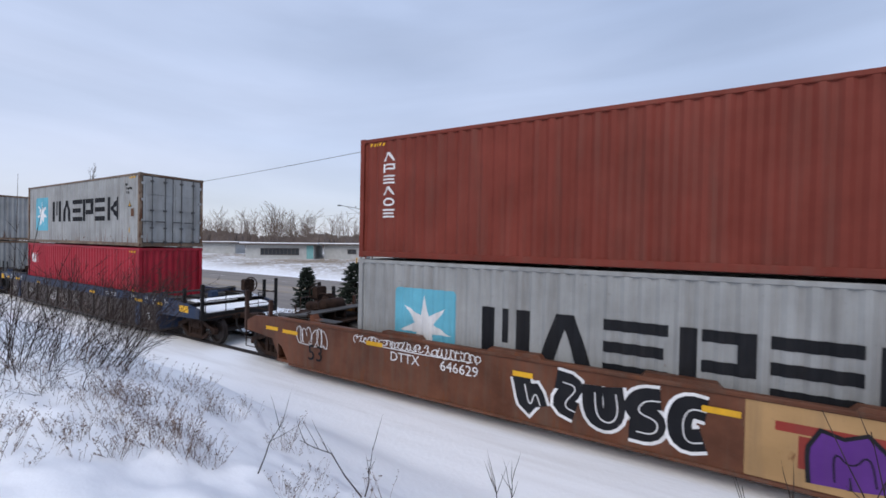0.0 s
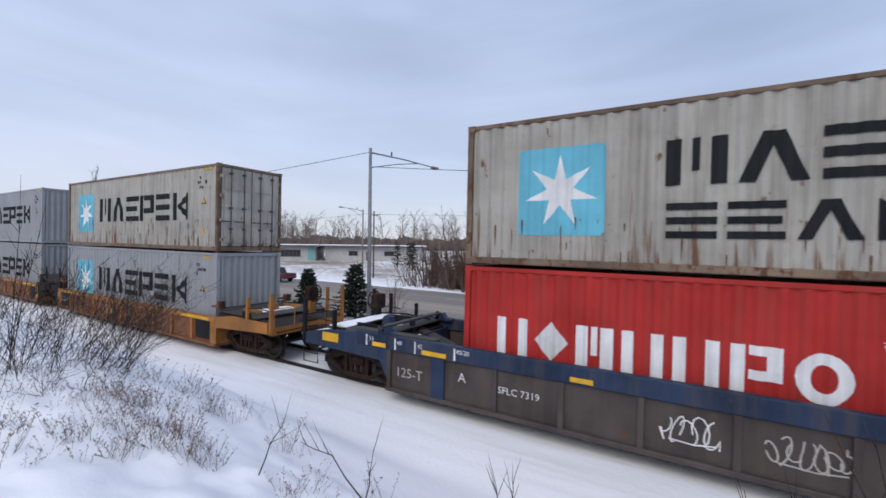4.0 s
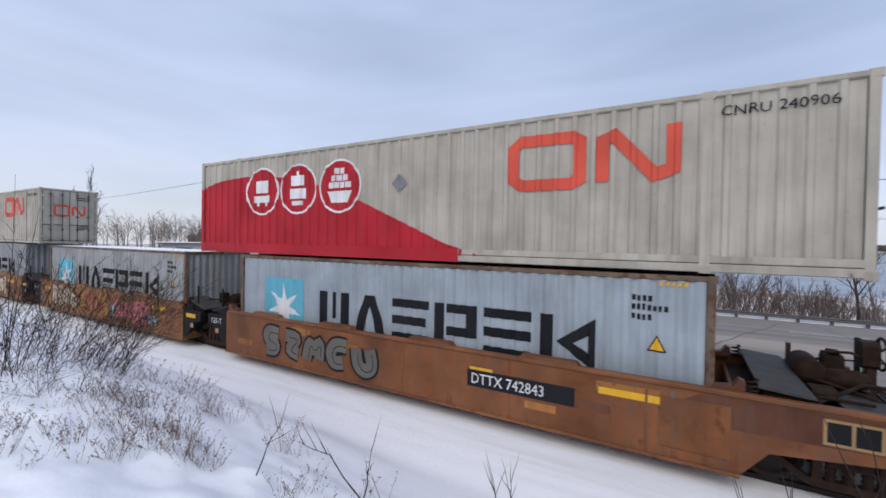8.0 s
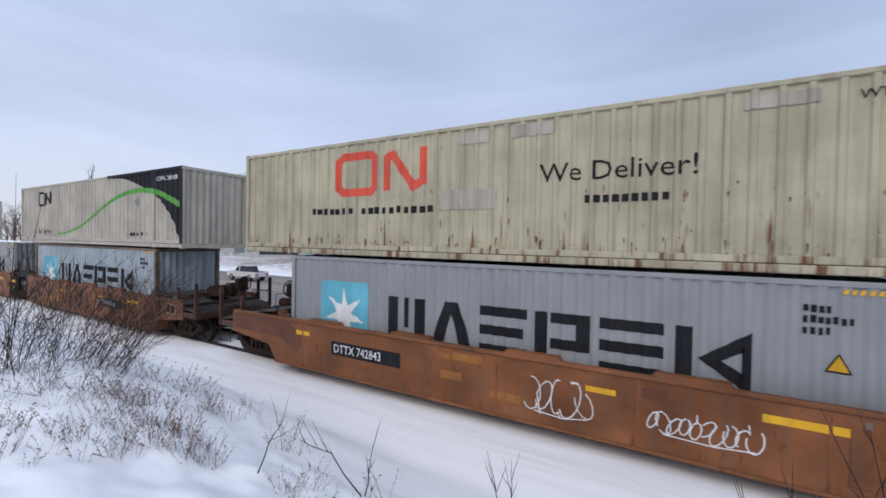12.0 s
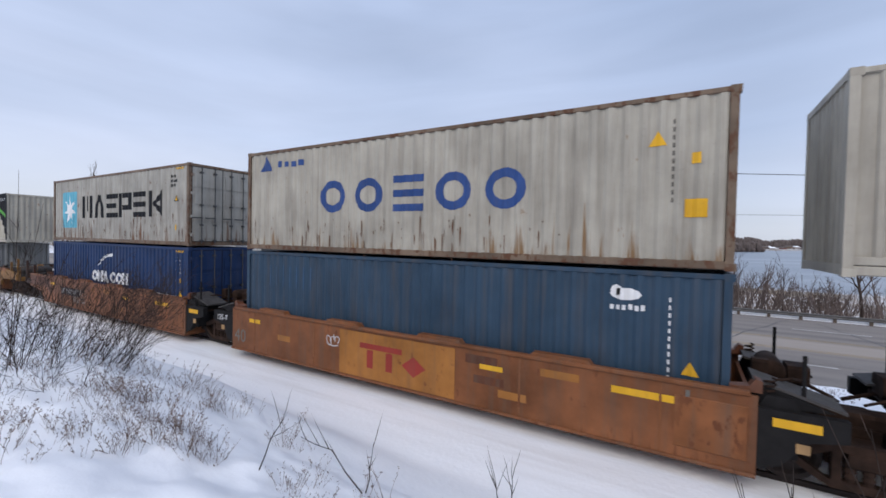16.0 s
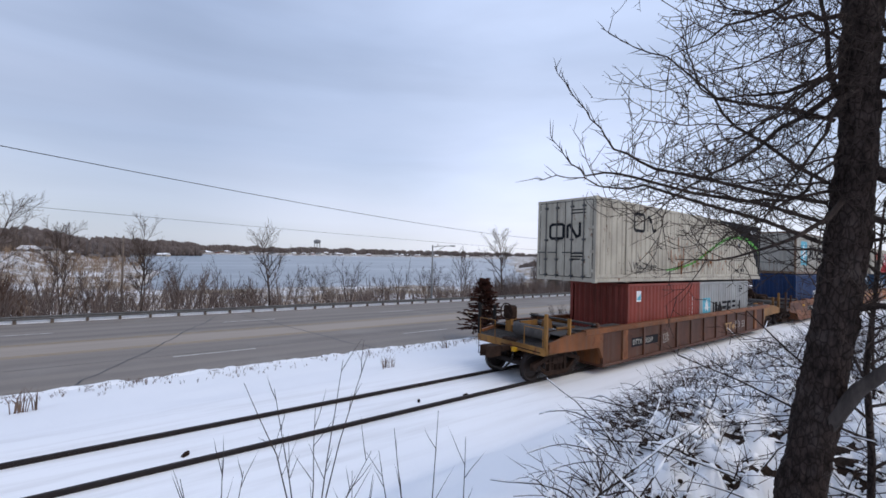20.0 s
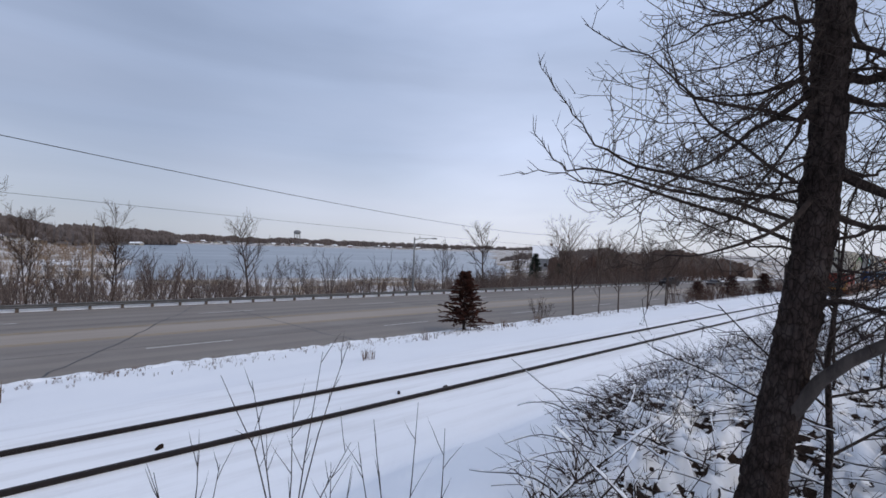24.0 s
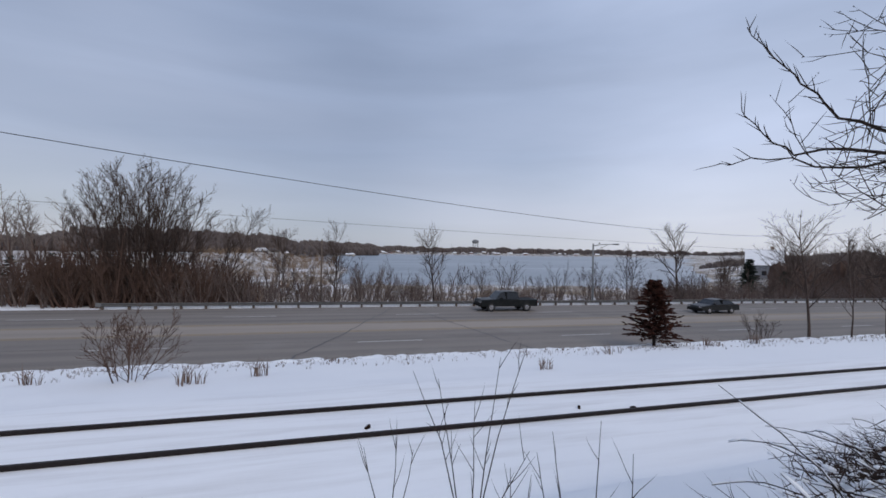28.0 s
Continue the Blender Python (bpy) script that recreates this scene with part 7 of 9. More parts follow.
def plant_tree(x, y, label, seed, height, girth, lean=(0, 0), stems=1, fan=0.0, plan=None, low=0.28, mat=None, tmat=None, category="tree", name="bare_tree", group=""):
    t = thing(name, label, category, group)
    w, tw = bare_tree_shapes(seed, height, girth, lean, stems, fan, plan, low)
    k = height / max(v[2] for v in w.v + tw.v)
    w.v, tw.v = [(a * k, b * k, c * k) for a, b, c in w.v], [(a * k, b * k, c * k) for a, b, c in tw.v]
    part("trunk", w, mat or TWIG, t)
    part("crown", tw, tmat or TWIG, t, "fine bare twigs")
    t.matrix_basis = pose(x, y, ground_z(x, y))
    return t


def dome_tree(x, y, height, spread):
    """Many stems fanning from one foot into a rounded crown of upright twigs."""
    r = random.Random(3)
    t = thing("many_stemmed_tree", "broad many-stemmed bare tree by the lakeside road", "tree")
    tw = Shape()
    for k in range(38):
        a, f = 2.399 * k, math.sqrt((k + 0.5) / 38)
        base = Vector((math.cos(a) * 3.2 * f, math.sin(a) * 1.8 * f, -0.3))
        tip = Vector((math.cos(a) * spread * f * r.uniform(0.9, 1.08), math.sin(a) * spread * 0.8 * f, height * (1 - 0.46 * f ** 3.0) * r.uniform(0.93, 1.0)))
        q = []
        for m in range(9):
            g = m / 8
            out = g ** 1.25
            q.append(Vector((base.x + (tip.x - base.x) * out, base.y + (tip.y - base.y) * out, base.z + (tip.z - base.z) * g)) + Vector((r.uniform(-0.12, 0.12), r.uniform(-0.12, 0.12), 0)))
        g0 = r.uniform(0.07, 0.13)
        part("trunk", Shape().tube(q, taper(g0, 0.012, 9), 5), TWIG, t)
        sprout(r, tw, tw, q, 0.085, 0, ((17, 0.24, 30, 0.35), (7, 0.48, 32, 0.2), (3, 0.5, 32, 0.2)))
    part("crown", tw, TWIG, t, "fine upright bare twigs")
    t.matrix_basis = pose(x, y, ground_z(x, y))


SHRUBBY = ((7, 0.5, 32, 0.2), (5, 0.5, 34, 0.2))
FINE = ((16, 0.50, 40, 0.3), (9, 0.5, 38, 0.15), (7, 0.46, 36, 0.15))
# lakeside trees behind the guard rail
THIN[0] = 0.012
dome_tree(-16.9, 37.0, 13.2, 6.6)
THIN[0] = 0.0095
plant_tree(-10.3, 37, "leaning bare tree by the lakeside road", 5, 10.2, 0.15, lean=(0.34, 0), stems=2, fan=0.12)
plant_tree(-4.2, 37, "thin bare tree by the lakeside road", 6, 8.4, 0.11, stems=2, fan=0.15)
plant_tree(1.0, 36, "slender bare tree with upright limbs", 7, 9.0, 0.13, lean=(0.05, 0), stems=2, fan=0.14)
plant_tree(6.7, 35, "young forked bare tree", 8, 5.4, 0.06, stems=2, fan=0.16, plan=SHRUBBY)
plant_tree(11.8, 36, "bare tree with a dark trunk and rounded crown", 9, 9.4, 0.17, plan=FINE, low=0.35)
plant_tree(20.6, 36, "low bushy bare tree", 10, 5.6, 0.09, stems=5, fan=0.3, plan=SHRUBBY)
plant_tree(27.3, 36, "leaning low bare tree", 11, 5.6, 0.09, stems=4, fan=0.35, lean=(0.2, 0), plan=SHRUBBY)
plant_tree(39.3, 38, "slender bare tree beside the lamp post", 12, 8.2, 0.13, stems=2, fan=0.2)
plant_tree(51.6, 42, "large bare tree with spreading limbs", 13, 12.6, 0.24, plan=FINE, low=0.3)
plant_tree(63, 44, "bare tree among lakeside brush", 14, 8.0, 0.13, stems=3, fan=0.2)
plant_tree(72, 40, "tall bare tree among lakeside brush", 15, 12.5, 0.2, stems=2, fan=0.1)
plant_tree(82, 38, "tall bare tree above the road", 16, 12.0, 0.2)
plant_tree(93, 41, "tall bare tree above the road", 17, 11.0, 0.18, stems=2, fan=0.15)
plant_tree(106, 38, "tall bare tree above the road", 18, 12.0, 0.2, stems=2, fan=0.12)
plant_tree(124, 40, "tall bare tree above the road", 19, 12.0, 0.2)
for k, x in enumerate((-7.5, -2.2, 3.6, 9.0, 14.6, 17.4, 24.0, 31.5, 34.5, 43.0, 46.5, 56.0, 59.5, 67.0)):
    plant_tree(x, 34.0 + 1.7 * (k % 3), "small bushy bare tree behind the guard rail", 500 + k, 3.4 + 1.1 * (k * 7 % 3), 0.05, stems=4, fan=0.4, plan=((9, 0.5, 38, 0.2), (6, 0.5, 36, 0.2), (3, 0.5, 34, 0.2)), group="bushy trees behind the guard rail")
THIN[0] = 0.0075
# between road and line
plant_tree(31.3, 11.0, "bare roadside tree with a pale trunk", 21, 9.0, 0.12, plan=FINE, low=0.3)
plant_tree(34.0, 10.2, "thin bare roadside tree", 22, 6.4, 0.07, plan=SHRUBBY)
plant_tree(35.6, 9.2, "slim bare roadside tree in snow", 23, 7.6, 0.10, plan=FINE, low=0.3)
plant_tree(41.2, 9.2, "slim bare roadside tree in snow", 24, 7.6, 0.10)
plant_tree(47.5, 10.0, "slim bare roadside tree in snow", 25, 7.0, 0.10, stems=2, fan=0.12)
plant_tree(27.4, 11.4, "low bare shrub at the road edge", 26, 1.9, 0.03, stems=9, fan=0.45, plan=SHRUBBY, category="shrub", name="bare_shrub")
plant_tree(-6.0, 6.5, "bare red-brown shrub with snow at its foot", 27, 2.45, 0.028, stems=7, fan=0.5, plan=((9, 0.5, 34, 0.15), (6, 0.5, 34, 0.2), (3, 0.5, 34, 0.2)), category="shrub", name="bare_shrub", mat=THICKET, tmat=THICKET)
plant_tree(-14.5, 9.5, "thin bare shrub at the road edge", 28, 3.4, 0.03, stems=7, fan=0.3, plan=SHRUBBY, category="shrub", name="bare_shrub", mat=THICKET, tmat=THICKET)
plant_tree(-60, 12, "slender bare tree beyond the line", 29, 14.0, 0.14, stems=1, plan=((16, 0.26, 30, 0.35), (6, 0.45, 30, 0.2), (3, 0.5, 30, 0.2)))
plant_tree(-68, 13, "slender bare tree beyond the line", 30, 12.0, 0.12, stems=1, plan=((14, 0.24, 30, 0.4), (6, 0.45, 30, 0.2), (3, 0.5, 30, 0.2)))


def needle_tree(x, y, label, height, width, mat, seed, name="cedar_tree", full=1.0):
    """Trunk and many drooping sprays of short needles, ragged in outline."""
    r = random.Random(seed)
    t = thing(name, label, "conifer tree")
    part("trunk", Shape().tube([(0, 0, -0.2), (0.03, 0, height * 0.5), (0, 0.02, height)], [0.028 * height, 0.017 * height, 0.004], 6), BARK, t)
    s = Shape()
    n = int((70 + 22 * height) * full)
    for k in range(n):
        f = (k + r.random()) / n
        z = height * (0.08 + 0.9 * f)
        reach = width * (1.02 - f) ** 0.85 * r.uniform(0.45, 1.12) + 0.06
        a = k * 2.399 + r.uniform(-0.3, 0.3)
        d = Vector((math.cos(a), math.sin(a), r.uniform(0.05, 0.45)))
        limb = wobble(r, (0, 0, z), d, reach, 3, 0.12, -0.06)
        s.tube(limb, taper(0.018, 0.004, 4), 3)
        for m in range(14):
            p, dd = along(limb, 0.12 + 0.86 * (m + r.random()) / 14)
            side = Vector((-dd.y, dd.x, 0)) * r.choice((-1, 1))
            tip = p + dd * (0.14 + 0.05 * height) * r.uniform(0.5, 1.1) + side * (0.07 + 0.03 * height) * r.uniform(0.4, 1.2) + Vector((0, 0, r.uniform(-0.06, 0.12)))
            w = 0.03 + 0.012 * height
            up = Vector((0, 0, w))
            sd = (tip - p).cross(Vector((0, 0, 1)))
            sd = sd.normalized() * w if sd.length > 1e-6 else Vector((w, 0, 0))
            mid = p.lerp(tip, 0.45)
            s.add([tuple(p), tuple(mid + sd), tuple(mid - sd), tuple(mid + up), tuple(tip)], [(0, 1, 3), (0, 3, 2), (1, 4, 3), (3, 4, 2), (0, 2, 1), (1, 2, 4)])
    part("crown", s, mat, t, "ragged needle sprays")
    t.matrix_basis = pose(x, y, ground_z(x, y))
    return t


needle_tree(18.0, 10.3, "rusty brown-green cedar on the snowy road edge", 3.7, 1.75, NEEDLE, 41)
needle_tree(-17.9, 10.4, "dark green fir beside the lamp post", 3.6, 1.7, NEEDLE_G, 42, "fir_tree")
needle_tree(-22.4, 10.6, "dark green fir at the road edge", 3.1, 1.1, NEEDLE_G, 43, "fir_tree")
needle_tree(61, 11.5, "low rusty cedar at the road edge", 2.6, 1.7, NEEDLE, 44)
needle_tree(73, 11.0, "low rusty cedar at the road edge", 3.2, 2.2, NEEDLE, 45)
needle_tree(84, 9.5, "low rusty cedar near the line", 3.4, 2.3, NEEDLE, 46)
needle_tree(70, 45, "dark fir by the lake", 6.6, 2.2, NEEDLE_G, 47, "fir_tree")
needle_tree(77, 44, "dark fir by the lake", 4.2, 1.9, NEEDLE_G, 48, "fir_tree")
for k in range(11):       # planted row beyond the road
    needle_tree(-50 + 2.6 * k + rng.uniform(-0.5, 0.5), 56 + rng.uniform(-2, 2), "small dark fir in a planted row", rng.uniform(3.6, 5.2), 1.4, NEEDLE_G, 60 + k, "fir_tree", 0.35)


def merged(name, label, category, protos, places, mat):
    """Many small plants as one object: protos are (verts, faces) arrays, places are (x, y, z, turn, size, proto)."""
    vs, fs, k = [], [], 0
    arr = [(np.array(p.v), p.f) for p in protos]
    for x, y, z, turn, size, which in places:
        v, f = arr[which]
        c, s = math.cos(turn) * size, math.sin(turn) * size
        w = np.empty_like(v)
        w[:, 0] = v[:, 0] * c - v[:, 1] * s + x
        w[:, 1] = v[:, 0] * s + v[:, 1] * c + y
        w[:, 2] = v[:, 2] * size + z
        vs.append(w)
        fs.extend([tuple(i + k for i in q) for q in f])
        k += len(v)
    me = bpy.data.meshes.new(name)
    me.from_pydata(np.concatenate(vs).tolist(), [], fs)
    me.materials.append(mat)
    return tagged(new(name, me), label, category, kind="stuff")


r4 = random.Random(44)


def whips(seed, stems, height, fan, side):
    """A clump of thin upright shoots with short side twigs."""
    r = random.Random(seed)
    s = Shape()
    for k in range(stems):
        a = r.uniform(0, 6.28)
        q = wobble(r, (0.5 * fan * math.cos(a) * r.random(), 0.5 * fan * math.sin(a) * r.random(), -0.1), (fan * math.cos(a), fan * math.sin(a), 1.0), height * r.uniform(0.55, 1.05), 4, 0.12, 0.03)
        s.tube(q, taper(0.024, 0.008, 5), 3)
        for m in range(side):
            p, d = along(q, r.uniform(0.25, 0.98))
            e = p + (d + Vector((r.uniform(-1, 1), r.uniform(-1, 1), r.uniform(-0.3, 0.7))) * 0.75).normalized() * height * r.uniform(0.12, 0.26)
            s.tube([p, e], [0.013, 0.005], 3)
            for n in range(1):
                g = p.lerp(e, r.uniform(0.3, 0.8))
                h = g + Vector((r.uniform(-1, 1), r.uniform(-1, 1), r.uniform(-0.2, 1.0))) * height * 0.07
                s.tube([g, h], [0.009, 0.004], 3)
    return s


THIN[0] = 0.0035
protos = [whips(100 + k, 7, 2.6, 0.5, 5) for k in range(6)]
tall = [whips(120 + k, 5, 2.6, 0.22, 6) for k in range(4)]
places = []
for k in range(980):
    x = r4.uniform(-27, 110)
    y = 32.4 + r4.random() ** 1.3 * 13
    clump = noise.noise((x * 0.16, y * 0.10, 8.0)) + 0.5 * noise.noise((x * 0.5, y * 0.3, 3.0))
    if clump < -0.45:
        continue
    size = r4.uniform(0.45, 0.95) * (1.0 + 1.0 * max(0.0, clump)) * (1.5 if x < 6 else 1.1 if x < 45 else 1.3) * (1.4 if k % 6 == 0 else 1.0)
    places.append((x, y, ground_z(x, y) - 0.1, r4.uniform(0, 6.3), size, r4.randrange(10)))
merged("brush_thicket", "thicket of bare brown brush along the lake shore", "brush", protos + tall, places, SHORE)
places = []
for k in range(340):
    x, y = r4.uniform(-31, -7), 33 + r4.random() ** 1.2 * 20
    size = r4.uniform(1.2, 2.9) * (1 if x < -10 else 0.6)
    places.append((x, y, ground_z(x, y) - 0.1, r4.uniform(0, 6.3), size, r4.randrange(10)))
for k in range(430):
    y = 33.5 + r4.random() ** 1.3 * 24
    x = r4.uniform(44 if y < 42 else 1.12 * y + 8, 165)
    low = 0.5 if x < 1.4 * (y + 9) else 1.0
    places.append((x, y, ground_z(x, y) - 0.1, r4.uniform(0, 6.3), r4.uniform(1.1, 2.2) * low, r4.randrange(10)))
for k in range(90):
    x, y = r4.uniform(52, 120), r4.uniform(9.6, 11.4)
    places.append((x, y, ground_z(x, y) - 0.1, r4.uniform(0, 6.3), r4.uniform(0.6, 1.3), r4.randrange(10)))
merged("red_brown_thicket", "dense red-brown thicket of saplings below the many-stemmed tree", "brush", protos + tall, places, THICKET)
# reeds and dead grass on the low shore
tuft = Shape()
for k in range(9):
    a, h = r4.uniform(0, 6.3), r4.uniform(0.5, 1.0)
    tuft.tube([(0.1 * math.cos(a), 0.1 * math.sin(a), -0.05), (0.2 * math.cos(a), 0.2 * math.sin(a), 0.6 * h), (0.42 * math.cos(a), 0.42 * math.sin(a), h)], [0.012, 0.009, 0.003], 3)
places = []
for k in range(500):
    x, y = r4.uniform(-20, 110), 38 + r4.random() * 50
    places.append((x, y, ground_z(x, y), r4.uniform(0, 6.3), r4.uniform(1.0, 1.9), 0))
for k in range(620):
    d = r4.uniform(70, 420)
    az = radians(r4.uniform(-16, 1.5))
    x, y = d * math.sin(az), d * math.cos(az)
    places.append((x, y, max(LAKE_Z, ground_z(x, y)), r4.uniform(0, 6.3), r4.uniform(0.9, 1.4) * (1 + d / 110), 0))
merged("reeds", "tawny dead reeds and grass by the water", "reeds", [tuft], places, STRAW)
# grass and weeds poking through the snow beside the road and the line
blade = Shape()
for k in range(7):
    a, h = r4.uniform(0, 6.3), r4.uniform(0.25, 0.6)
    blade.tube([(0.05 * math.cos(a), 0.05 * math.sin(a), -0.03), (0.09 * math.cos(a), 0.09 * math.sin(a), 0.6 * h), (0.2 * math.cos(a), 0.2 * math.sin(a), h)], [0.010, 0.0085, 0.004], 3)
places = []
for k in range(3400):
    x, y = r4.uniform(-30, 70), r4.choice((10.7, 10.3, 9.8, 9.3, 8.7, 7.8)) + r4.uniform(-0.5, 0.5)
    if noise.noise((x * 0.7, y * 0.7, 2.0)) < -0.12:
        continue
    places.append((x, y, ground_z(x, y), r4.uniform(0, 6.3), r4.uniform(0.14, 0.4), 0))
for x, y, n in ((7.45, 3.96, 5), (-3.9, 5.2, 6), (-2.0, 6.3, 4), (21, 9.5, 8), (24, 9.2, 8), (13, 7.5, 3), (-9, 7, 4)):
    for k in range(n):
        px, py = x + r4.gauss(0, 0.2), y + r4.gauss(0, 0.2)
        places.append((px, py, ground_z(px, py), r4.uniform(0, 6.3), r4.uniform(0.8, 1.35), 0))
merged("roadside_weeds", "dry brown weeds poking through the snow", "weeds", [blade], places, REEDY)
# weeds on the near bank
seedy = []
for v in range(3):
    s = Shape()
    for k in range(4):
        a, h = r4.uniform(0, 6.3), r4.uniform(0.3, 0.62)
        q = wobble(r4, (0.05 * math.cos(a), 0.05 * math.sin(a), -0.04), (0.45 * math.cos(a), 0.45 * math.sin(a), 1), h, 4, 0.16, -0.03)
        s.tube(q, taper(0.0032, 0.0012, 5), 3)
        for m in range(7):
            p, d = along(q, 0.55 + 0.45 * r4.random())
            e = p + Vector((r4.uniform(-1, 1), r4.uniform(-1, 1), r4.uniform(0.2, 1))) * 0.035
            s.tube([tuple(p), tuple(p.lerp(e, 0.6)), tuple(e)], [0.0015, 0.0055, 0.0015], 3)
    seedy.append(s)
places = []
for k in range(820):
    az = radians(r4.gauss(-65, 8.5) if k % 9 else r4.uniform(-79, -25))
    dist = r4.gauss(5.7, 1.05) if k % 9 else r4.uniform(3.2, 5.5)
    if dist < (4.8 if az < radians(-52) else 3.2) or az > radians(-25):
        continue
    x, y = math.sin(az) * dist, -9.05 + math.cos(az) * dist
    if y > -4.9 or noise.noise((x * 1.1, y * 1.1, 5.0)) < 0.0:
        continue
    places.append((x, y, ground_z(x, y), r4.uniform(0, 6.3), r4.uniform(0.35, 1.0) * (0.6 + 0.9 * max(0, noise.noise((x * 0.9, y * 0.9, 5.0)) + 0.25)), r4.randrange(3)))
merged("bank_weeds", "reddish dry weeds standing in the snow of the bank", "weeds", seedy, places, REEDY)

# dark bush at the edge of the bank
bush = thing("bare_bush", "dark bare bush with tangled twigs on the snowy bank", "bush")
THIN[0] = 0.0026
w, t = bare_tree_shapes(201, 1.75, 0.007, lean=(0.25, 0.0), stems=27, fan=0.85, plan=((8, 0.5, 34, 0.1), (5, 0.5, 38, 0.15)))
THIN[0] = 0.0033
part("stem", w, TWIG_DARK, bush)
part("crown", t, TWIG_DARK, bush, "tangled twigs")
bush.matrix_basis = pose(-7.9, -7.2, ground_z(-7.9, -7.2))
tagged(copy_thing(bush, pose(-8.5, -6.75, ground_z(-8.5, -6.75), 0, 0, 40)), "dark bare bush with tangled twigs on the snowy bank")
tagged(copy_thing(bush, pose(-6.9, -7.2, ground_z(-6.9, -7.2) - 0.1, 0, 0, -35) @ Matrix.Scale(0.7, 4)), "low dark bare bush on the snowy bank")


for x, y, turn, size in ((-8.9, -7.5, 20, 1.05),):
    tagged(copy_thing(bush, pose(x, y, ground_z(x, y) - 0.08, 0, 0, turn) @ Matrix.Scale(size, 4)), "dark bare bush with tangled twigs on the snowy bank")


def reach(az, el, dist):
    """A place seen from the path at this bearing, rise and level distance."""
    return EYE + Vector((math.sin(radians(az)) * dist, math.cos(radians(az)) * dist, math.tan(radians(el)) * dist))


# saplings and stalks close to the camera
def stalks(label, stems, seed, mat, name="sapling", twiggy=3):
    r = random.Random(seed)
    t = thing(name, label, "sapling")
    root = Vector(stems[0][0])
    t.matrix_basis = Matrix.Translation(root)
    tw = Shape()
    for pts in stems:
        q = [Vector(p) - root for p in pts]
        fine = []
        for a, b in zip(q, q[1:]):
            fine += [a, a.lerp(b, 0.5) + Vector((r.uniform(-1, 1), r.uniform(-1, 1), r.uniform(-1, 1))) * 0.012]
        fine.append(q[-1])
        part("stem", Shape().tube(fine, taper(0.0062, 0.0018, len(fine)), 5), mat, t)
        for k in range(twiggy):
            p, d = along(fine, r.uniform(0.35, 0.95))
            e = (d + Vector((r.uniform(-1, 1), r.uniform(-1, 1), r.uniform(0, 0.8))) * 0.8).normalized()
            z = wobble(r, p, e, r.uniform(0.12, 0.34), 3, 0.12, 0.05)
            tw.tube(z, taper(0.003, 0.0012, 4), 3)
    tagged(part("spray", tw, mat, t), kind="stuff")
    return t


def stalk(az0, el0, az1, el1, dist, bow=0.0):
    a, b = reach(az0, el0, dist), reach(az1, el1, dist)
    m = a.lerp(b, 0.5) + Vector((0, 0, bow))
    return [a, m, b]


stalks("thin bare sapling rising from the bank", [stalk(20.5, -36, 20.6, -19, 3.0), stalk(20, -36, 27.5, -12.5, 3.0, 0.1), stalk(20, -36, 12, -16, 3.0, 0.16), stalk(20.5, -36, 24, -14, 3.0, 0.04), stalk(19.6, -36, 15.5, -17, 3.0, 0.02), stalk(21, -36, 28, -25, 3.0, 0.05)], 1, TWIG_DARK, twiggy=4)
stalks("thin bare stalks on the bank", [stalk(9.0, -36, 5.5, -25, 3.0), stalk(9.2, -36, 9.8, -24, 3.0), stalk(9.4, -36, 12.2, -25.5, 3.0)], 2, TWIG_DARK)
stalks("upright dry stalks on the bank", [stalk(36, -36, 37, -20.5, 3.1), stalk(40.5, -36, 40.8, -23.5, 3.1), stalk(33, -36, 31, -22.5, 3.1, 0.03), stalk(31.5, -36, 29, -25, 3.1), stalk(25.5, -36, 25.5, -27, 3.0), stalk(27, -36, 28.3, -27.5, 3.0)], 3, TWIG_DARK, "dry_stalk")
stalks("arching dry stalk on the bank", [stalk(-41.5, -31, -49.5, -24.2, 3.3, 0.12), stalk(-41, -31, -40, -25.8, 3.3), stalk(-54.5, -27, -51.8, -22.3, 3.6, 0.06), stalk(-22.5, -33, -23.3, -29, 3.2), stalk(-20.8, -33, -20.9, -29, 3.2)], 4, TWIG_DARK, "dry_stalk", 5)

stalks("tall bare shoots beside the dark bush", [stalk(-77.5, -15, -74.6, 3.5, 7.6, 0.1), stalk(-77, -15, -76.3, 6.5, 7.6, 0.05), stalk(-76.5, -15, -72.8, -1.5, 7.6, 0.15), stalk(-76, -15, -71.0, -4.5, 7.6, 0.2), stalk(-77.4, -14, -75.5, 0.5, 7.4, 0.1)], 5, TWIG_DARK, twiggy=9)

# the large tree by the camera
tree = thing("roadside_maple_tree", "rough-barked bare tree leaning over the snowy bank", "tree")
trunk_path = [reach(76.0, -36, 4.33), reach(77.0, -29, 4.35), reach(77.7, -24.5, 4.35), reach(79.3, -15, 4.35), reach(80.6, -6, 4.35), reach(81.3, 1, 4.35), reach(82.2, 12, 4.38), reach(82.4, 24.5, 4.4), reach(83.2, 38, 4.45), reach(84.2, 50, 4.5)]
root = Vector((trunk_path[0].x, trunk_path[0].y, trunk_path[0].z))
tree.matrix_basis = Matrix.Translation(root)
fine = []
for a, b in zip(trunk_path, trunk_path[1:]):
    fine += [a - root, a.lerp(b, 0.5) - root]
fine.append(trunk_path[-1] - root)
rt = random.Random(77)


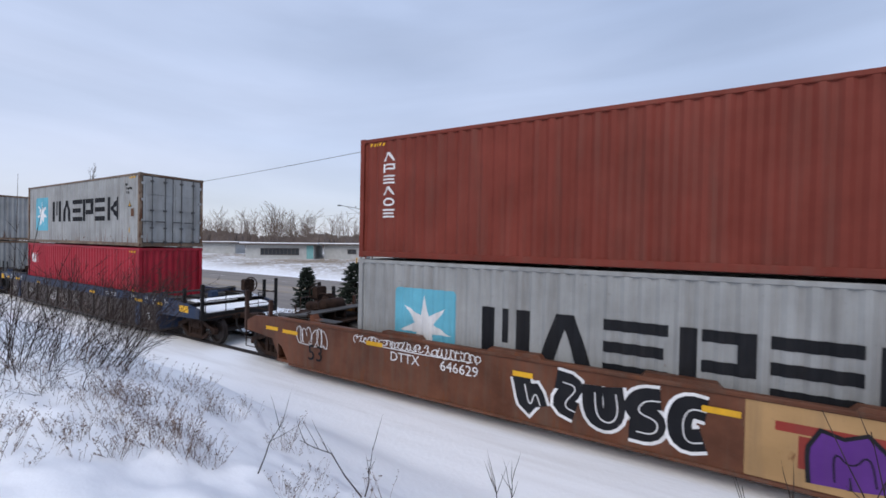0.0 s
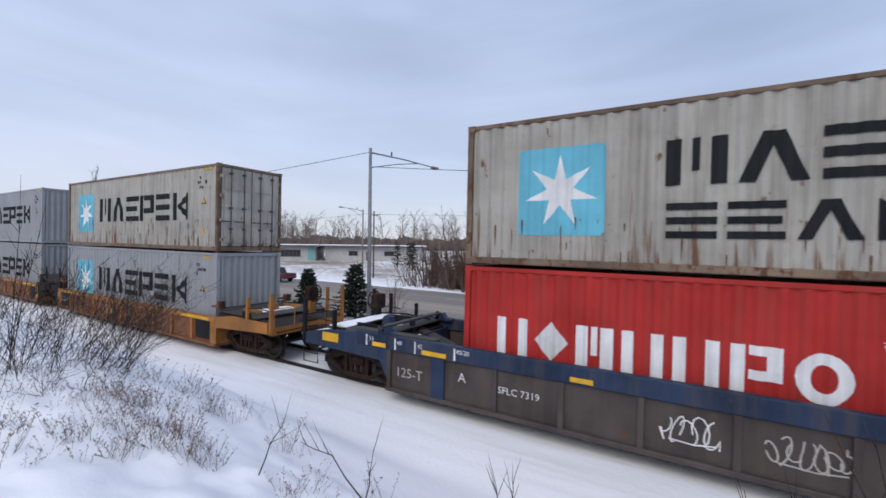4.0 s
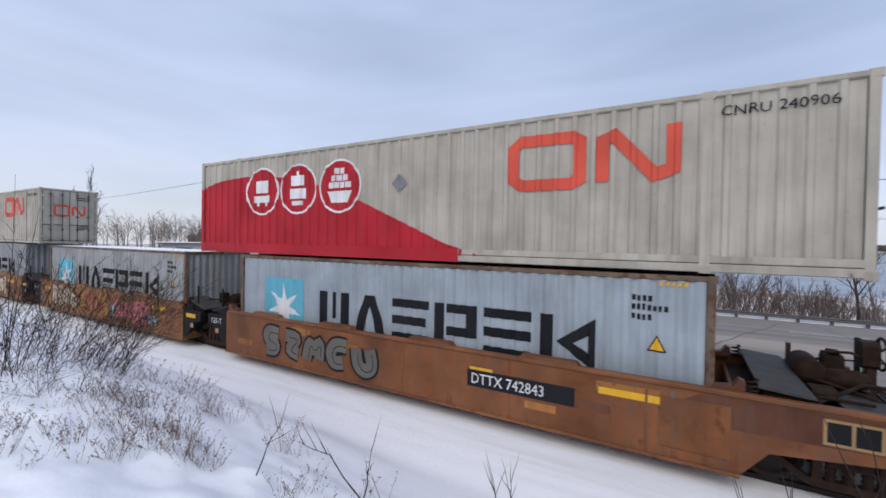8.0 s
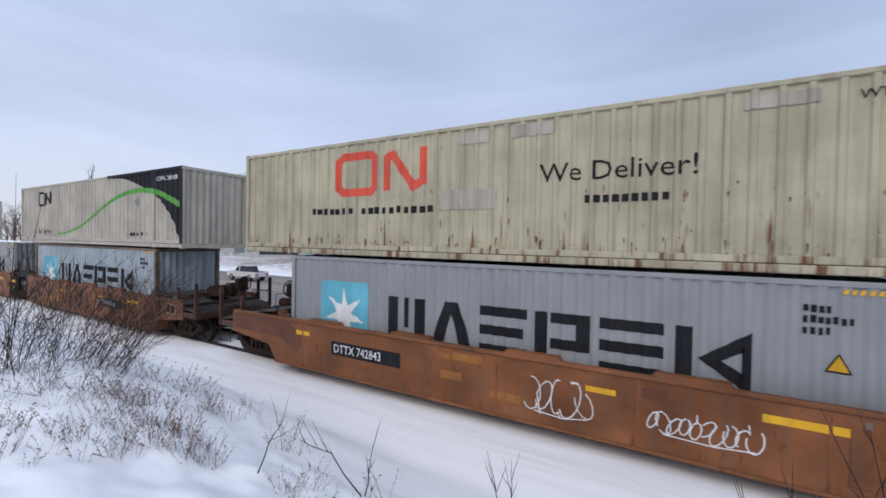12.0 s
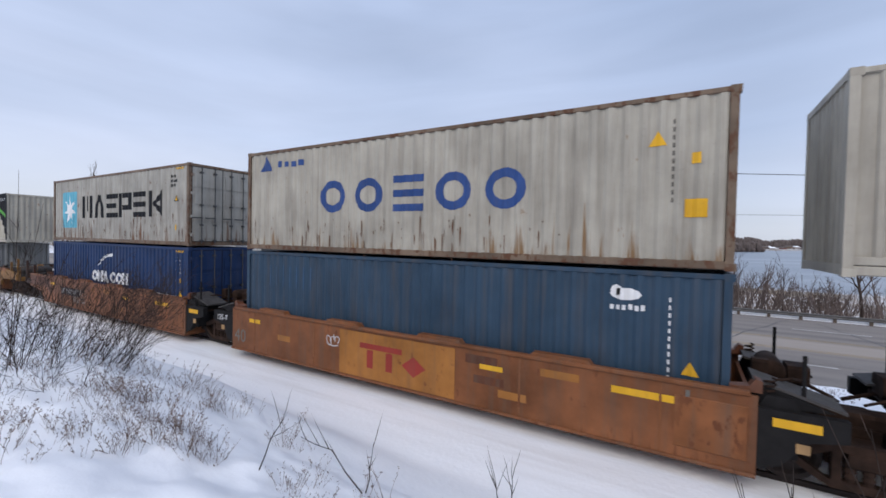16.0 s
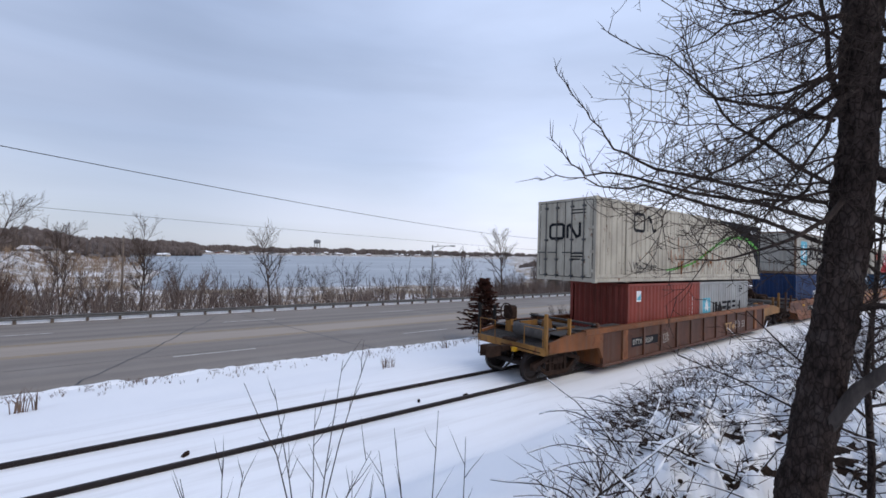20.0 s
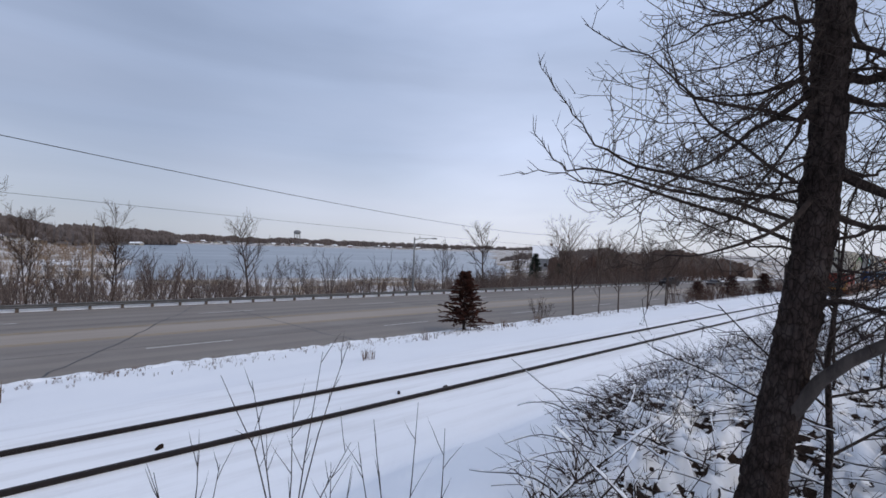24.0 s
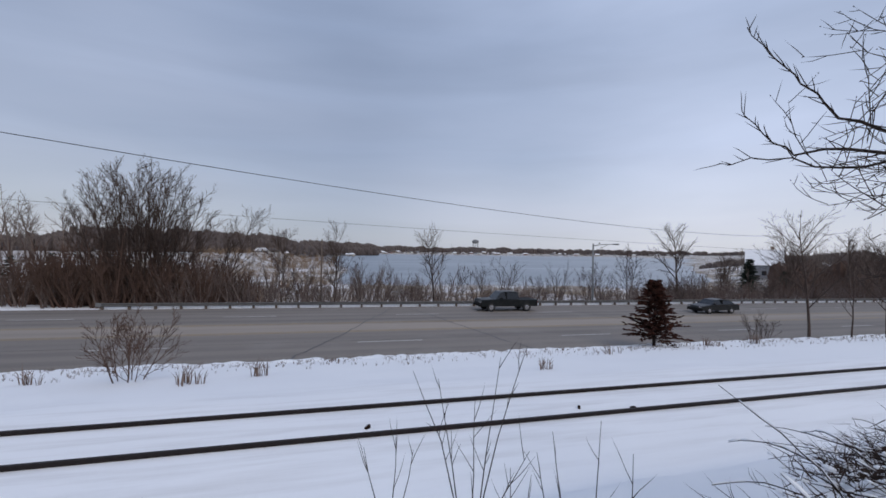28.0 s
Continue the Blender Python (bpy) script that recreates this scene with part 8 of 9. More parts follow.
def rough_trunk(path, rad, sides=44):
    s = Shape()
    pts = []
    for i in range(len(path) - 1):
        pts += [path[i].lerp(path[i + 1], k / 12) for k in range(12)]
    pts.append(path[-1])
    for i, p in enumerate(pts):
        f = i / (len(pts) - 1)
        r0 = rad[0] + (rad[1] - rad[0]) * f
        for k in range(sides):
            w = 2 * math.pi * k / sides
            n = noise.noise((math.cos(w) * 2.6, math.sin(w) * 2.6, p.z * 1.3)) * 0.14 + noise.noise((math.cos(w) * 8, math.sin(w) * 8, p.z * 5.0)) * 0.20 + (0.08 if noise.noise((math.cos(w) * 5, math.sin(w) * 5, p.z * 9.0)) > 0.1 else -0.03)
            q = r0 * (1 + n)
            s.v.append((p.x + q * math.cos(w), p.y + q * math.sin(w), p.z))
    for i in range(len(pts) - 1):
        for k in range(sides):
            s.f.append((i * sides + k, i * sides + (k + 1) % sides, (i + 1) * sides + (k + 1) % sides, (i + 1) * sides + k))
    return s


part("trunk", rough_trunk(fine, (0.165, 0.085)), BARK, tree, "rough furrowed bark", smooth=True)
tw = Shape()
ELS = (-36, -29, -24.5, -15, -6, 1, 12, 24.5, 38, 50)      # rise of the trunk's points
TIPS = ((55.5, 9.5, 3.6), (58.0, 14, 3.65), (60, 18, 3.6), (62, 21, 3.7), (61, 11, 3.8), (63, 33, 3.9), (66, 30, 3.9), (70, 24, 4.0), (69, 38, 4.0), (59, 4, 3.6), (63, 25, 3.7), (61, 7, 3.5), (64, 0, 3.8), (88, 15, 4.6), (92, 25, 4.5), (95, 6, 4.6), (90, 0, 4.5), (74, 40, 4.0), (79, 44, 4.3), (89, 38, 4.4), (67, 35, 3.9), (86, -8, 4.4), (67, 16, 3.7), (72, 33, 3.9), (75, 28, 4.0), (69, 28, 3.8), (64, 12, 3.7), (66, 20, 3.9), (65, 6, 3.9), (70, 13, 3.8), (72, 19, 4.1), (68, 2, 4.1), (72, 7, 4.0), (67, 10, 4.2), (73, 36, 4.2), (77, 33, 4.6), (95, 33, 4.3), (98, 15, 4.2), *((rt.uniform(84, 103), rt.uniform(-6, 45), rt.uniform(4.2, 5.2)) for _ in range(16)), *((rt.uniform(66, 79), rt.uniform(4, 42), rt.uniform(3.8, 4.6)) for _ in range(6)))


def twist(r, p, d, length, steps, bend, rise):
    """A twig that keeps curving one way, its tip turning up."""
    pts, d = [Vector(p)], Vector(d).normalized()
    turn = Vector((r.uniform(-1, 1), r.uniform(-1, 1), r.uniform(-0.8, 0.8))) * bend
    for i in range(steps):
        d = (d + turn + Vector((r.uniform(-0.12, 0.12), r.uniform(-0.12, 0.12), rise * (i + 1) / steps))).normalized()
        pts.append(pts[-1] + d * (length / steps))
    return pts


def spray_out(r, tw, q, rad, level):
    """Long wandering side twigs of a limb, forking twice, each with a bud at its tip."""
    count, share, low = ((9, (0.25, 0.58), 0.12), (5, (0.14, 0.34), 0.15), (2, (0.06, 0.16), 0.35))[level]
    for k in range(count):
        p, d = along(q, low + (1 - low) * (k + r.random()) / count)
        side = d.cross(Vector((r.uniform(-1, 1), r.uniform(-1, 1), r.uniform(-1, 1))))
        if side.length < 1e-3:
            continue
        w = radians(r.uniform(28, 72))
        nd = d * math.cos(w) + side.normalized() * math.sin(w)
        steps = 4 if level < 2 else 2
        z = twist(r, p, nd, r.uniform(*share), steps, 0.14, 0.16)
        r0 = max(rad * 0.5, (0.0042, 0.0030, 0.0024)[level])
        tw.tube(z, taper(r0, 0.0019, steps + 1), 3)
        if level == 1:
            tw.tube([z[-1], z[-1] + (z[-1] - z[-2]).normalized() * 0.012], [0.0044, 0.002], 3)
        if level < 2:
            spray_out(r, tw, z, r0, level + 1)


for k, (az, el, dist) in enumerate(TIPS):
    high = max(-4, min(48, el * 0.8 + rt.uniform(-4, 15)))
    at = next(i for i in range(9) if ELS[i + 1] > high)
    p, d = along(fine, (at + (high - ELS[at]) / (ELS[at + 1] - ELS[at])) / 9)
    e = reach(az + (2.5 if az < 80 else 0), el * 0.94, dist) - root
    sag, swing = rt.uniform(-0.05, 0.30), rt.uniform(-0.22, 0.22)
    across = (e - p).cross(Vector((0, 0, 1))).normalized()
    q = [p]
    for m in range(1, 10):
        g = m / 10
        q.append(p.lerp(e, g) + across * swing * math.sin(math.pi * g) + Vector((rt.uniform(-0.03, 0.03), rt.uniform(-0.03, 0.03), -sag * math.sin(math.pi * g ** 0.8) + rt.uniform(-0.03, 0.03))))
    q.append(e)
    r0 = rt.choice((0.010, 0.013, 0.017, 0.028))
    part("branch", Shape().tube(q, [r0 + (0.003 - r0) * (m / 10) ** 0.65 for m in range(11)], 6), TWIG_DARK, tree)
    spray_out(rt, tw, q, r0 * 0.3, 0)
for path, r0 in ((((82.4, 9), (84.6, 7.6), (88, 5), (96, 3)), 0.045), (((82.4, 18), (85, 17), (90, 17.5), (98, 21)), 0.04), (((82.3, 24), (85, 28), (91, 31)), 0.07), (((81.6, 14.5), (80.0, 19.5), (79.2, 26)), 0.026), (((80.7, -5), (84, -4), (90, -5)), 0.03)):
    q = [reach(a, e, 4.36 + 0.12 * i) - root for i, (a, e) in enumerate(path)]
    bent = [q[0]]
    for a, b in zip(q, q[1:]):
        bent += [a.lerp(b, 0.5) + Vector((rt.uniform(-1, 1), rt.uniform(-1, 1), rt.uniform(-1, 1))) * 0.03, b]
    part("limb", Shape().tube(bent, taper(r0, r0 * 0.45, len(bent)), 8), BARK, tree, "thick bare limb", smooth=True)
    spray_out(rt, tw, bent, 0.008, 0)
SHOOTS = (((57.7, 27.6), (61.7, 25.0), (66.9, 21.9), (70.5, 18.1), (80.5, 14)), ((51.9, 24.1), (53.9, 21.1), (56.5, 17.6), (59.4, 13.7), (64.1, 11.0), (80, 6)), ((51.5, 15.9), (53.4, 13.2), (56.0, 10.6), (62.2, 10.0), (79.8, 4)), ((49.4, 10.5), (53.9, 10.4), (59.6, 8.9), (64.2, 8.6), (79.5, 2)), ((66.7, 26.8), (67.5, 23.3), (68.8, 19.5), (72.3, 14.8), (80, 8)))
for path in SHOOTS:       # long shoots that reach past the crown
    m = len(path) - 1
    q = [reach(a, e, 3.7 + 0.62 * (i / m) ** 2) - root for i, (a, e) in enumerate(path)]
    bent = [q[0]]
    for a, b in zip(q, q[1:]):
        bent += [a.lerp(b, f) + Vector((rt.uniform(-1, 1), rt.uniform(-1, 1), rt.uniform(-1, 1.4))) * 0.025 for f in (0.33, 0.67)] + [b]
    q, m = bent, len(bent) - 1
    part("shoot", Shape().tube(q, [0.0032 + 0.013 * (i / m) ** 1.6 for i in range(m + 1)], 6), TWIG_DARK, tree, "long bare shoot")
    for i in range(m):
        for k in range(2):
            a = q[i].lerp(q[i + 1], (k + rt.random()) / 2)
            way = (q[i] - q[i + 1]).normalized() + Vector((rt.uniform(-1, 1), rt.uniform(-1, 1), rt.uniform(-0.7, 1.0))) * 0.8
            tw.tube(wobble(rt, a, way, rt.uniform(0.06, 0.2), 3, 0.12, 0.06), taper(0.0036, 0.0022, 4), 3)
part("crown", tw, TWIG_DARK, tree, "fine bare twigs with buds")
# the low bough and a second thin stem
bough = [reach(79.0, -17.5, 4.33), reach(80.6, -15.2, 4.25), reach(82.3, -12.1, 4.2), reach(84.3, -9.8, 4.1), reach(86.8, -7.7, 4.05), reach(95, -5, 4.0)]
part("bough", Shape().tube([p - root for p in bough], [0.06, 0.052, 0.046, 0.043, 0.04, 0.036], 9), SMOOTHBARK, tree, "smooth grey bough", smooth=True)
second = thing("young_tree", "thin bare young tree beside the rough trunk", "tree")
pts = [reach(83.0, -33, 4.9), reach(83.2, -18, 4.9), reach(82.8, -10, 4.9), reach(83.4, -3, 4.9), reach(84, 6, 4.9)]
second.matrix_basis = Matrix.Translation(pts[0])
pp = [p - pts[0] for p in pts]
part("trunk", Shape().tube(pp, [0.03, 0.026, 0.022, 0.014, 0.006], 9), BARK, second, smooth=True)
tw = Shape()
sprout(rt, tw, tw, pp, 0.03, 0, ((14, 0.4, 55, 0.2), (6, 0.5, 40, 0.15), (3, 0.5, 38, 0.2)))
part("crown", tw, TWIG_DARK, second)
for k in range(6):        # more thin stems behind the trunk
    az, dist = 80 + 3.3 * k, rt.uniform(5.5, 9)
    b = reach(az, 0, dist)
    plant_tree(b.x, b.y, "thin bare young tree on the bank", 300 + k, rt.uniform(3.0, 5.0), 0.02, plan=((10, 0.45, 45, 0.2), (5, 0.5, 40, 0.2)), mat=TWIG_DARK, tmat=TWIG_DARK, name="young_tree")

for az, dist, turn in ((91, 8.5, 40),):
    b = reach(az, 0, dist)
    tagged(copy_thing(bush, pose(b.x, b.y, ground_z(b.x, b.y), 0, 0, turn)), "dark bare bush behind the rough trunk")
# snow-laden brush on the bank
rb = random.Random(88)
brush = Shape()
clumps = Shape()


def blob(s, c, rx, ry, rz, r):
    """A small uneven snow pad."""
    n = 6
    v = [(c[0], c[1], c[2] + rz)]
    for ring_k, (f, h) in enumerate(((0.62, 0.72), (1.0, 0.12), (0.75, -0.35))):
        for k in range(n):
            a = 2 * math.pi * (k + 0.5 * ring_k) / n
            q = f * r.uniform(0.75, 1.2)
            v.append((c[0] + rx * q * math.cos(a), c[1] + ry * q * math.sin(a), c[2] + rz * h * r.uniform(0.8, 1.2)))
    f = [(0, 1 + k, 1 + (k + 1) % n) for k in range(n)]
    for t in range(2):
        f += [(1 + t * n + k, 1 + (t + 1) * n + k, 1 + (t + 1) * n + (k + 1) % n, 1 + t * n + (k + 1) % n) for k in range(n)]
    s.add(v, f)


def pile_edge(x, y):
    """How far a place lies inside the pile, in metres."""
    az = math.degrees(math.atan2(x, y + 9.05))
    dist = math.hypot(x, y + 9.05)
    return min((az - 50.0 - min(9.0, 4.5 * max(0.0, dist - 3.2)) - 1.5 * math.sin(x * 2)) * 0.06, dist - 3.2, -4.5 - 0.02 * x + 0.3 * math.sin(x * 1.3) - y)


for k in range(1300):
    x, y = rb.uniform(2.6, 18), rb.uniform(-9.4, -4.3)
    inside = pile_edge(x, y)
    if inside < 0:
        continue
    z = ground_z(x, y)
    near = 0.55 if math.hypot(x, y + 9.05) < 4.6 else 1.0
    for m in range(5 if inside < 0.8 else 3):      # twigs, thickest at the rim
        q = wobble(rb, (x, y, z - 0.05), (rb.uniform(-1, 1), rb.uniform(-1, 0.9), rb.uniform(0.3, 1.0)), rb.uniform(0.3, 0.85) * (0.85 if inside < 0.4 else 1.05), 4, 0.3, -0.12)
        brush.tube(q, taper(0.008, 0.0022, 5), 3)
        for j in range(3):
            p, d = along(q, rb.uniform(0.3, 1))
            e = wobble(rb, p, d + Vector((rb.uniform(-1, 1), rb.uniform(-1, 1), rb.uniform(-0.5, 1))), rb.uniform(0.1, 0.3), 2, 0.3, 0)
            brush.tube(e, taper(0.0035, 0.0014, 3), 3)
        for j in range(1 if inside < 0.6 else 2):
            p, d = along(q, rb.uniform(0.2, 0.9))
            big = 1.7 if rb.random() < 0.18 else 0.9
            blob(clumps, p, rb.uniform(0.012, 0.055) * near * big, rb.uniform(0.012, 0.055) * near * big, rb.uniform(0.010, 0.034) * near * big, rb)


def rough_snow(s, litter, x0, x1, y0, y1, step, inside, amp, scale, holes):
    """Lumpy snow over the ground, with leaf litter, and painted shade in the pile, in its hollows."""
    nx, ny = round((x1 - x0) / step), round((y1 - y0) / step)
    lump = []
    for b in range(ny + 1):
        for a in range(nx + 1):
            x, y = x0 + a * step, y0 + b * step
            k = smooth01(inside(x, y) / 0.6)
            v = noise.noise((x * scale, y * scale, 2.0)) + 0.55 * noise.noise((x * scale * 2.3, y * scale * 2.3, 9.0)) + 0.3 * noise.noise((x * scale * 5, y * scale * 5, 4.0))
            v = abs(v) ** 0.7 * (1 if v > 0 else -1)
            lump.append(v)
            s.v.append((x, y, ground_z(x, y) - 0.03 + k * (0.035 + amp * (0.55 + v))))
    for b in range(ny):
        for a in range(nx):
            q = (b * (nx + 1) + a, b * (nx + 1) + a + 1, (b + 1) * (nx + 1) + a + 1, (b + 1) * (nx + 1) + a)
            x, y = x0 + a * step, y0 + b * step
            if inside(x, y) < -0.1:
                continue
            if max(lump[i] for i in q) < holes and inside(x, y) > 0.25:
                litter.add([s.v[i] for i in q], [(0, 1, 2, 3)])
            else:
                s.f.append(q)


heap, litter = Shape(), Shape()
rough_snow(heap, litter, 2.4, 15.0, -9.6, -4.2, 0.075, pile_edge, 0.2, 3.0, -0.06)
left_snow, left_litter = Shape(), Shape()
rough_snow(left_snow, left_litter, -9.5, -0.9, -9.0, -4.5, 0.075, lambda x, y: min(math.hypot(x, y + 9.05) - 2.9, -4.75 + 0.3 * math.sin(x * 1.7) - y, x + 9.3, -1.0 - x, y + 8.9), 0.045, 1.9, -9)
pile = thing("brush_pile", "tangle of bare brush bowed under clumps of snow", "brush", kind="stuff")
part("branches", brush, THICKET_DARK, pile)
part("snow_heap", heap, SNOW, pile, "lumpy snow over the brush", smooth=True)
sticks = Shape()
for k in range(330):      # longer bowed sticks with snow lying along them
    x, y = rb.uniform(2.8, 12), rb.uniform(-9.0, -4.6)
    if pile_edge(x, y) < 0.05:
        continue
    q = wobble(rb, (x, y, ground_z(x, y) + rb.uniform(0.0, 0.1)), (rb.uniform(-1, 1), rb.uniform(-1, 1), rb.uniform(0.15, 0.6)), rb.uniform(0.6, 1.5), 7, 0.16, -0.10)
    r0 = rb.uniform(0.006, 0.015)
    sticks.tube(q, taper(r0, 0.003, 8), 5)
    for a, b in zip(q, q[1:]):
        if rb.random() < 0.55:
            up = Vector((0, 0, r0 * 0.9))
            clumps.tube([a + up, a.lerp(b, 0.5) + up * 1.4, b + up], [r0 * 0.5, r0 * rb.uniform(0.8, 1.3), r0 * 0.5], 5)
part("sticks", sticks, TWIG_DARK, pile, "long bowed dead sticks")
for k in range(1500):     # withered leaves and bark showing through, some standing in for shade
    x, y = rb.uniform(2.8, 16), rb.uniform(-9.2, -4.4)
    if pile_edge(x, y) > 0.1 and noise.noise((x * 1.5, y * 1.5, 3.0)) > 0.0:
        sz = rb.uniform(0.014, 0.055)
        blob(litter, (x, y, ground_z(x, y) + rb.uniform(0.06, 0.17)), sz, sz * rb.uniform(0.5, 1.2), sz * rb.uniform(0.5, 1.0), rb)
part("leaf_litter", litter, LITTER_SHADE, pile, "dark withered leaves and painted shade in the snow's gaps")
part("snow_clumps", clumps, SNOW, pile, "clumps of fresh snow", smooth=True)
tagged(new("lumpy_snow", left_snow.mesh("lumpy_snow", SNOW, True)), "lumpy trodden snow on the bank", "snow", kind="stuff")
berm, berm_litter = Shape(), Shape()
rough_snow(berm, berm_litter, -30.0, 62.0, 10.0, 12.0, 0.14, lambda x, y: min(11.7 + 0.22 * noise.noise((x * 0.9, 0.0, 6.0)) - y, y - 10.1), 0.075, 1.5, -0.3)
berm_thing = thing("snow_berm", "ragged snow berm with brown grass along the road", "snow", kind="stuff")
part("snow", berm, SNOW, berm_thing, smooth=True)
part("grass_mat", berm_litter, REEDY, berm_thing, "flattened brown grass")

# far woods
far_protos = []
THIN[0] = 0.034
for k in range(4):
    w, t = bare_tree_shapes(400 + k, 12, 0.18, plan=((12, 0.46, 44, 0.22), (7, 0.5, 42, 0.15)))
    s = Shape()
    s.add(w.v, w.f)
    s.add(t.v, t.f)
    far_protos.append(s)
places = []
for k in range(150):
    x, y = r4.uniform(-230, -52), r4.uniform(66, 130)
    if x > -80 and y < 80:
        continue
    places.append((x, y, ground_z(x, y), r4.uniform(0, 6.3), r4.uniform(0.75, 1.15), r4.randrange(4)))
for k in range(90):      # trees that stand out of the wooded hill at the head of the lake
    az = radians(r4.uniform(-26, -1))
    d = (385 + 420 * smooth01((math.degrees(az) + 9) / 15)) * r4.uniform(0.97, 1.05)
    x, y = d * math.sin(az), d * math.cos(az)
    places.append((x, y, max(-4.5, ground_z(x, y)), r4.uniform(0, 6.3), r4.uniform(1.0, 1.5), r4.randrange(4)))
for k in range(45):
    x, y = r4.uniform(-260, -95), r4.uniform(22, 60)
    if -125 < x and y > 34:
        continue
    places.append((x, y, ground_z(x, y), r4.uniform(0, 6.3), r4.uniform(0.7, 1.1), r4.randrange(4)))
for k in range(290):     # the wooded rise where the lake ends
    y = 35.5 + 75 * r4.random() ** 1.4
    x = 1.12 * y + 14 + 150 * r4.random() ** 1.2
    if x < 1.43 * (y + 9) and y < 100:      # open view to the lakeside house
        continue
    places.append((x, y, ground_z(x, y), r4.uniform(0, 6.3), r4.uniform(0.38, 0.66), r4.randrange(4)))
for k in range(26):
    x, y = r4.uniform(70, 260), r4.uniform(-30, -6)
    places.append((x, y, ground_z(x, y), r4.uniform(0, 6.3), r4.uniform(0.5, 0.8), r4.randrange(4)))
for k in range(60):      # beyond the end of the lake
    az = radians(51 + 38 * k / 90)
    d = r4.uniform(170, 330)
    x, y = d * math.sin(az), d * math.cos(az)
    places.append((x, y, ground_z(x, y), r4.uniform(0, 6.3), r4.uniform(0.5, 0.85), r4.randrange(4)))
merged("bare_woods", "belt of tall bare grey-brown trees", "woods", far_protos, places, TWIG_HAZED)

hedge = Shape()           # a piece of distant wood: many small uneven crowns over a low mass
for k in range(12):
    x, y, h, w = r4.uniform(-9, 9), r4.uniform(-3, 3), r4.choice((3.5, 6.0, 8.0, 9.5)) * r4.uniform(0.8, 1.2), r4.uniform(1.3, 3.0)
    n = 5
    v = []
    for f, q in ((0.0, 0.6), (0.45, 1.0), (0.82, 0.92), (1.0, 0.5)):
        v += [(x + w * q * r4.uniform(0.7, 1.25) * math.cos(2 * math.pi * m / n), y + w * q * math.sin(2 * math.pi * m / n), -1 + (h + 1) * f + r4.uniform(-0.5, 0.5)) for m in range(n)]
    hedge.add(v, [(t * n + m, t * n + (m + 1) % n, (t + 1) * n + (m + 1) % n, (t + 1) * n + m) for t in range(3) for m in range(n)] + [tuple(range(3 * n, 4 * n))])
places = []
for k in range(250):      # far shore
    az = radians(-3 + 57 * k / 250 + r4.uniform(-0.2, 0.2))
    d = r4.uniform(1200, 1330) / max(math.cos(az), 0.62)
    x, y = d * math.sin(az), d * math.cos(az)
    places.append((x, y, max(-3.0, ground_z(x, y)), r4.uniform(-0.3, 0.3) - az, r4.uniform(0.8, 1.9) * (1.0 + 0.8 * smooth01((radians(14) - az) / radians(20))), 0))
for k in range(90):       # low trees among the houses of the far shore
    az = radians(-4 + 56 * r4.random())
    d = r4.uniform(1128, 1180) / max(math.cos(az), 0.62)
    places.append((d * math.sin(az), d * math.cos(az), -4.4, r4.uniform(-0.3, 0.3) - az, r4.uniform(0.25, 0.6), 0))
for k in range(170):      # the wooded hill at the head of the lake
    az = radians(-26 + 32 * k / 170 + r4.uniform(-0.3, 0.3))
    d = (400 + 420 * smooth01((math.degrees(az) + 9) / 15)) * r4.uniform(0.94, 1.12)
    x, y = d * math.sin(az), d * math.cos(az)
    places.append((x, y, max(-4.5, ground_z(x, y)), r4.uniform(-0.3, 0.3) - az, r4.uniform(0.9, 1.6) * (1.0 + 0.25 * smooth01((radians(-3) - az) / radians(8))), 0))
for k in range(46):       # behind the lakeside house
    az = radians(49 + 14 * k / 46)
    d = r4.uniform(300, 380)
    x, y = d * math.sin(az), d * math.cos(az)
    places.append((x, y, ground_z(x, y) - 1.0, r4.uniform(-0.3, 0.3) - az, r4.uniform(0.24, 0.42) + 0.3 * k / 46, 0))
under = []
for k in range(170):      # thick undergrowth on the rise where the lake ends
    y = 46 + 60 * r4.random()
    x = 1.12 * y + 12 + 170 * r4.random()
    if x < 1.43 * (y + 9):
        continue
    under.append((x, y, ground_z(x, y) - 0.5, r4.uniform(0.5, 1.2), r4.uniform(0.34, 0.68), 0))
for k in range(120):      # middle distance, town side
    az = radians(-62 + 52 * k / 120 + r4.uniform(-0.3, 0.3))
    d = r4.uniform(300, 420)
    x, y = d * math.sin(az), d * math.cos(az)
    places.append((x, y, ground_z(x, y), r4.uniform(-0.3, 0.3) - az, r4.uniform(0.65, 1.2), 0))
# wood colour lightened and greyed to carry the haze of distance
merged("far_woods", "distant belt of dark bare woods beyond the lake", "woods", [hedge], places, bark_mat("hazed_distant_wood", (0.085, 0.069, 0.064), (0.165, 0.135, 0.125), 0.9))
merged("hillside_undergrowth", "dark red-brown undergrowth on the rise at the end of the lake", "undergrowth", [hedge], under, THICKET)

# ---------------------------------------------------------------- lamps, poles and wires


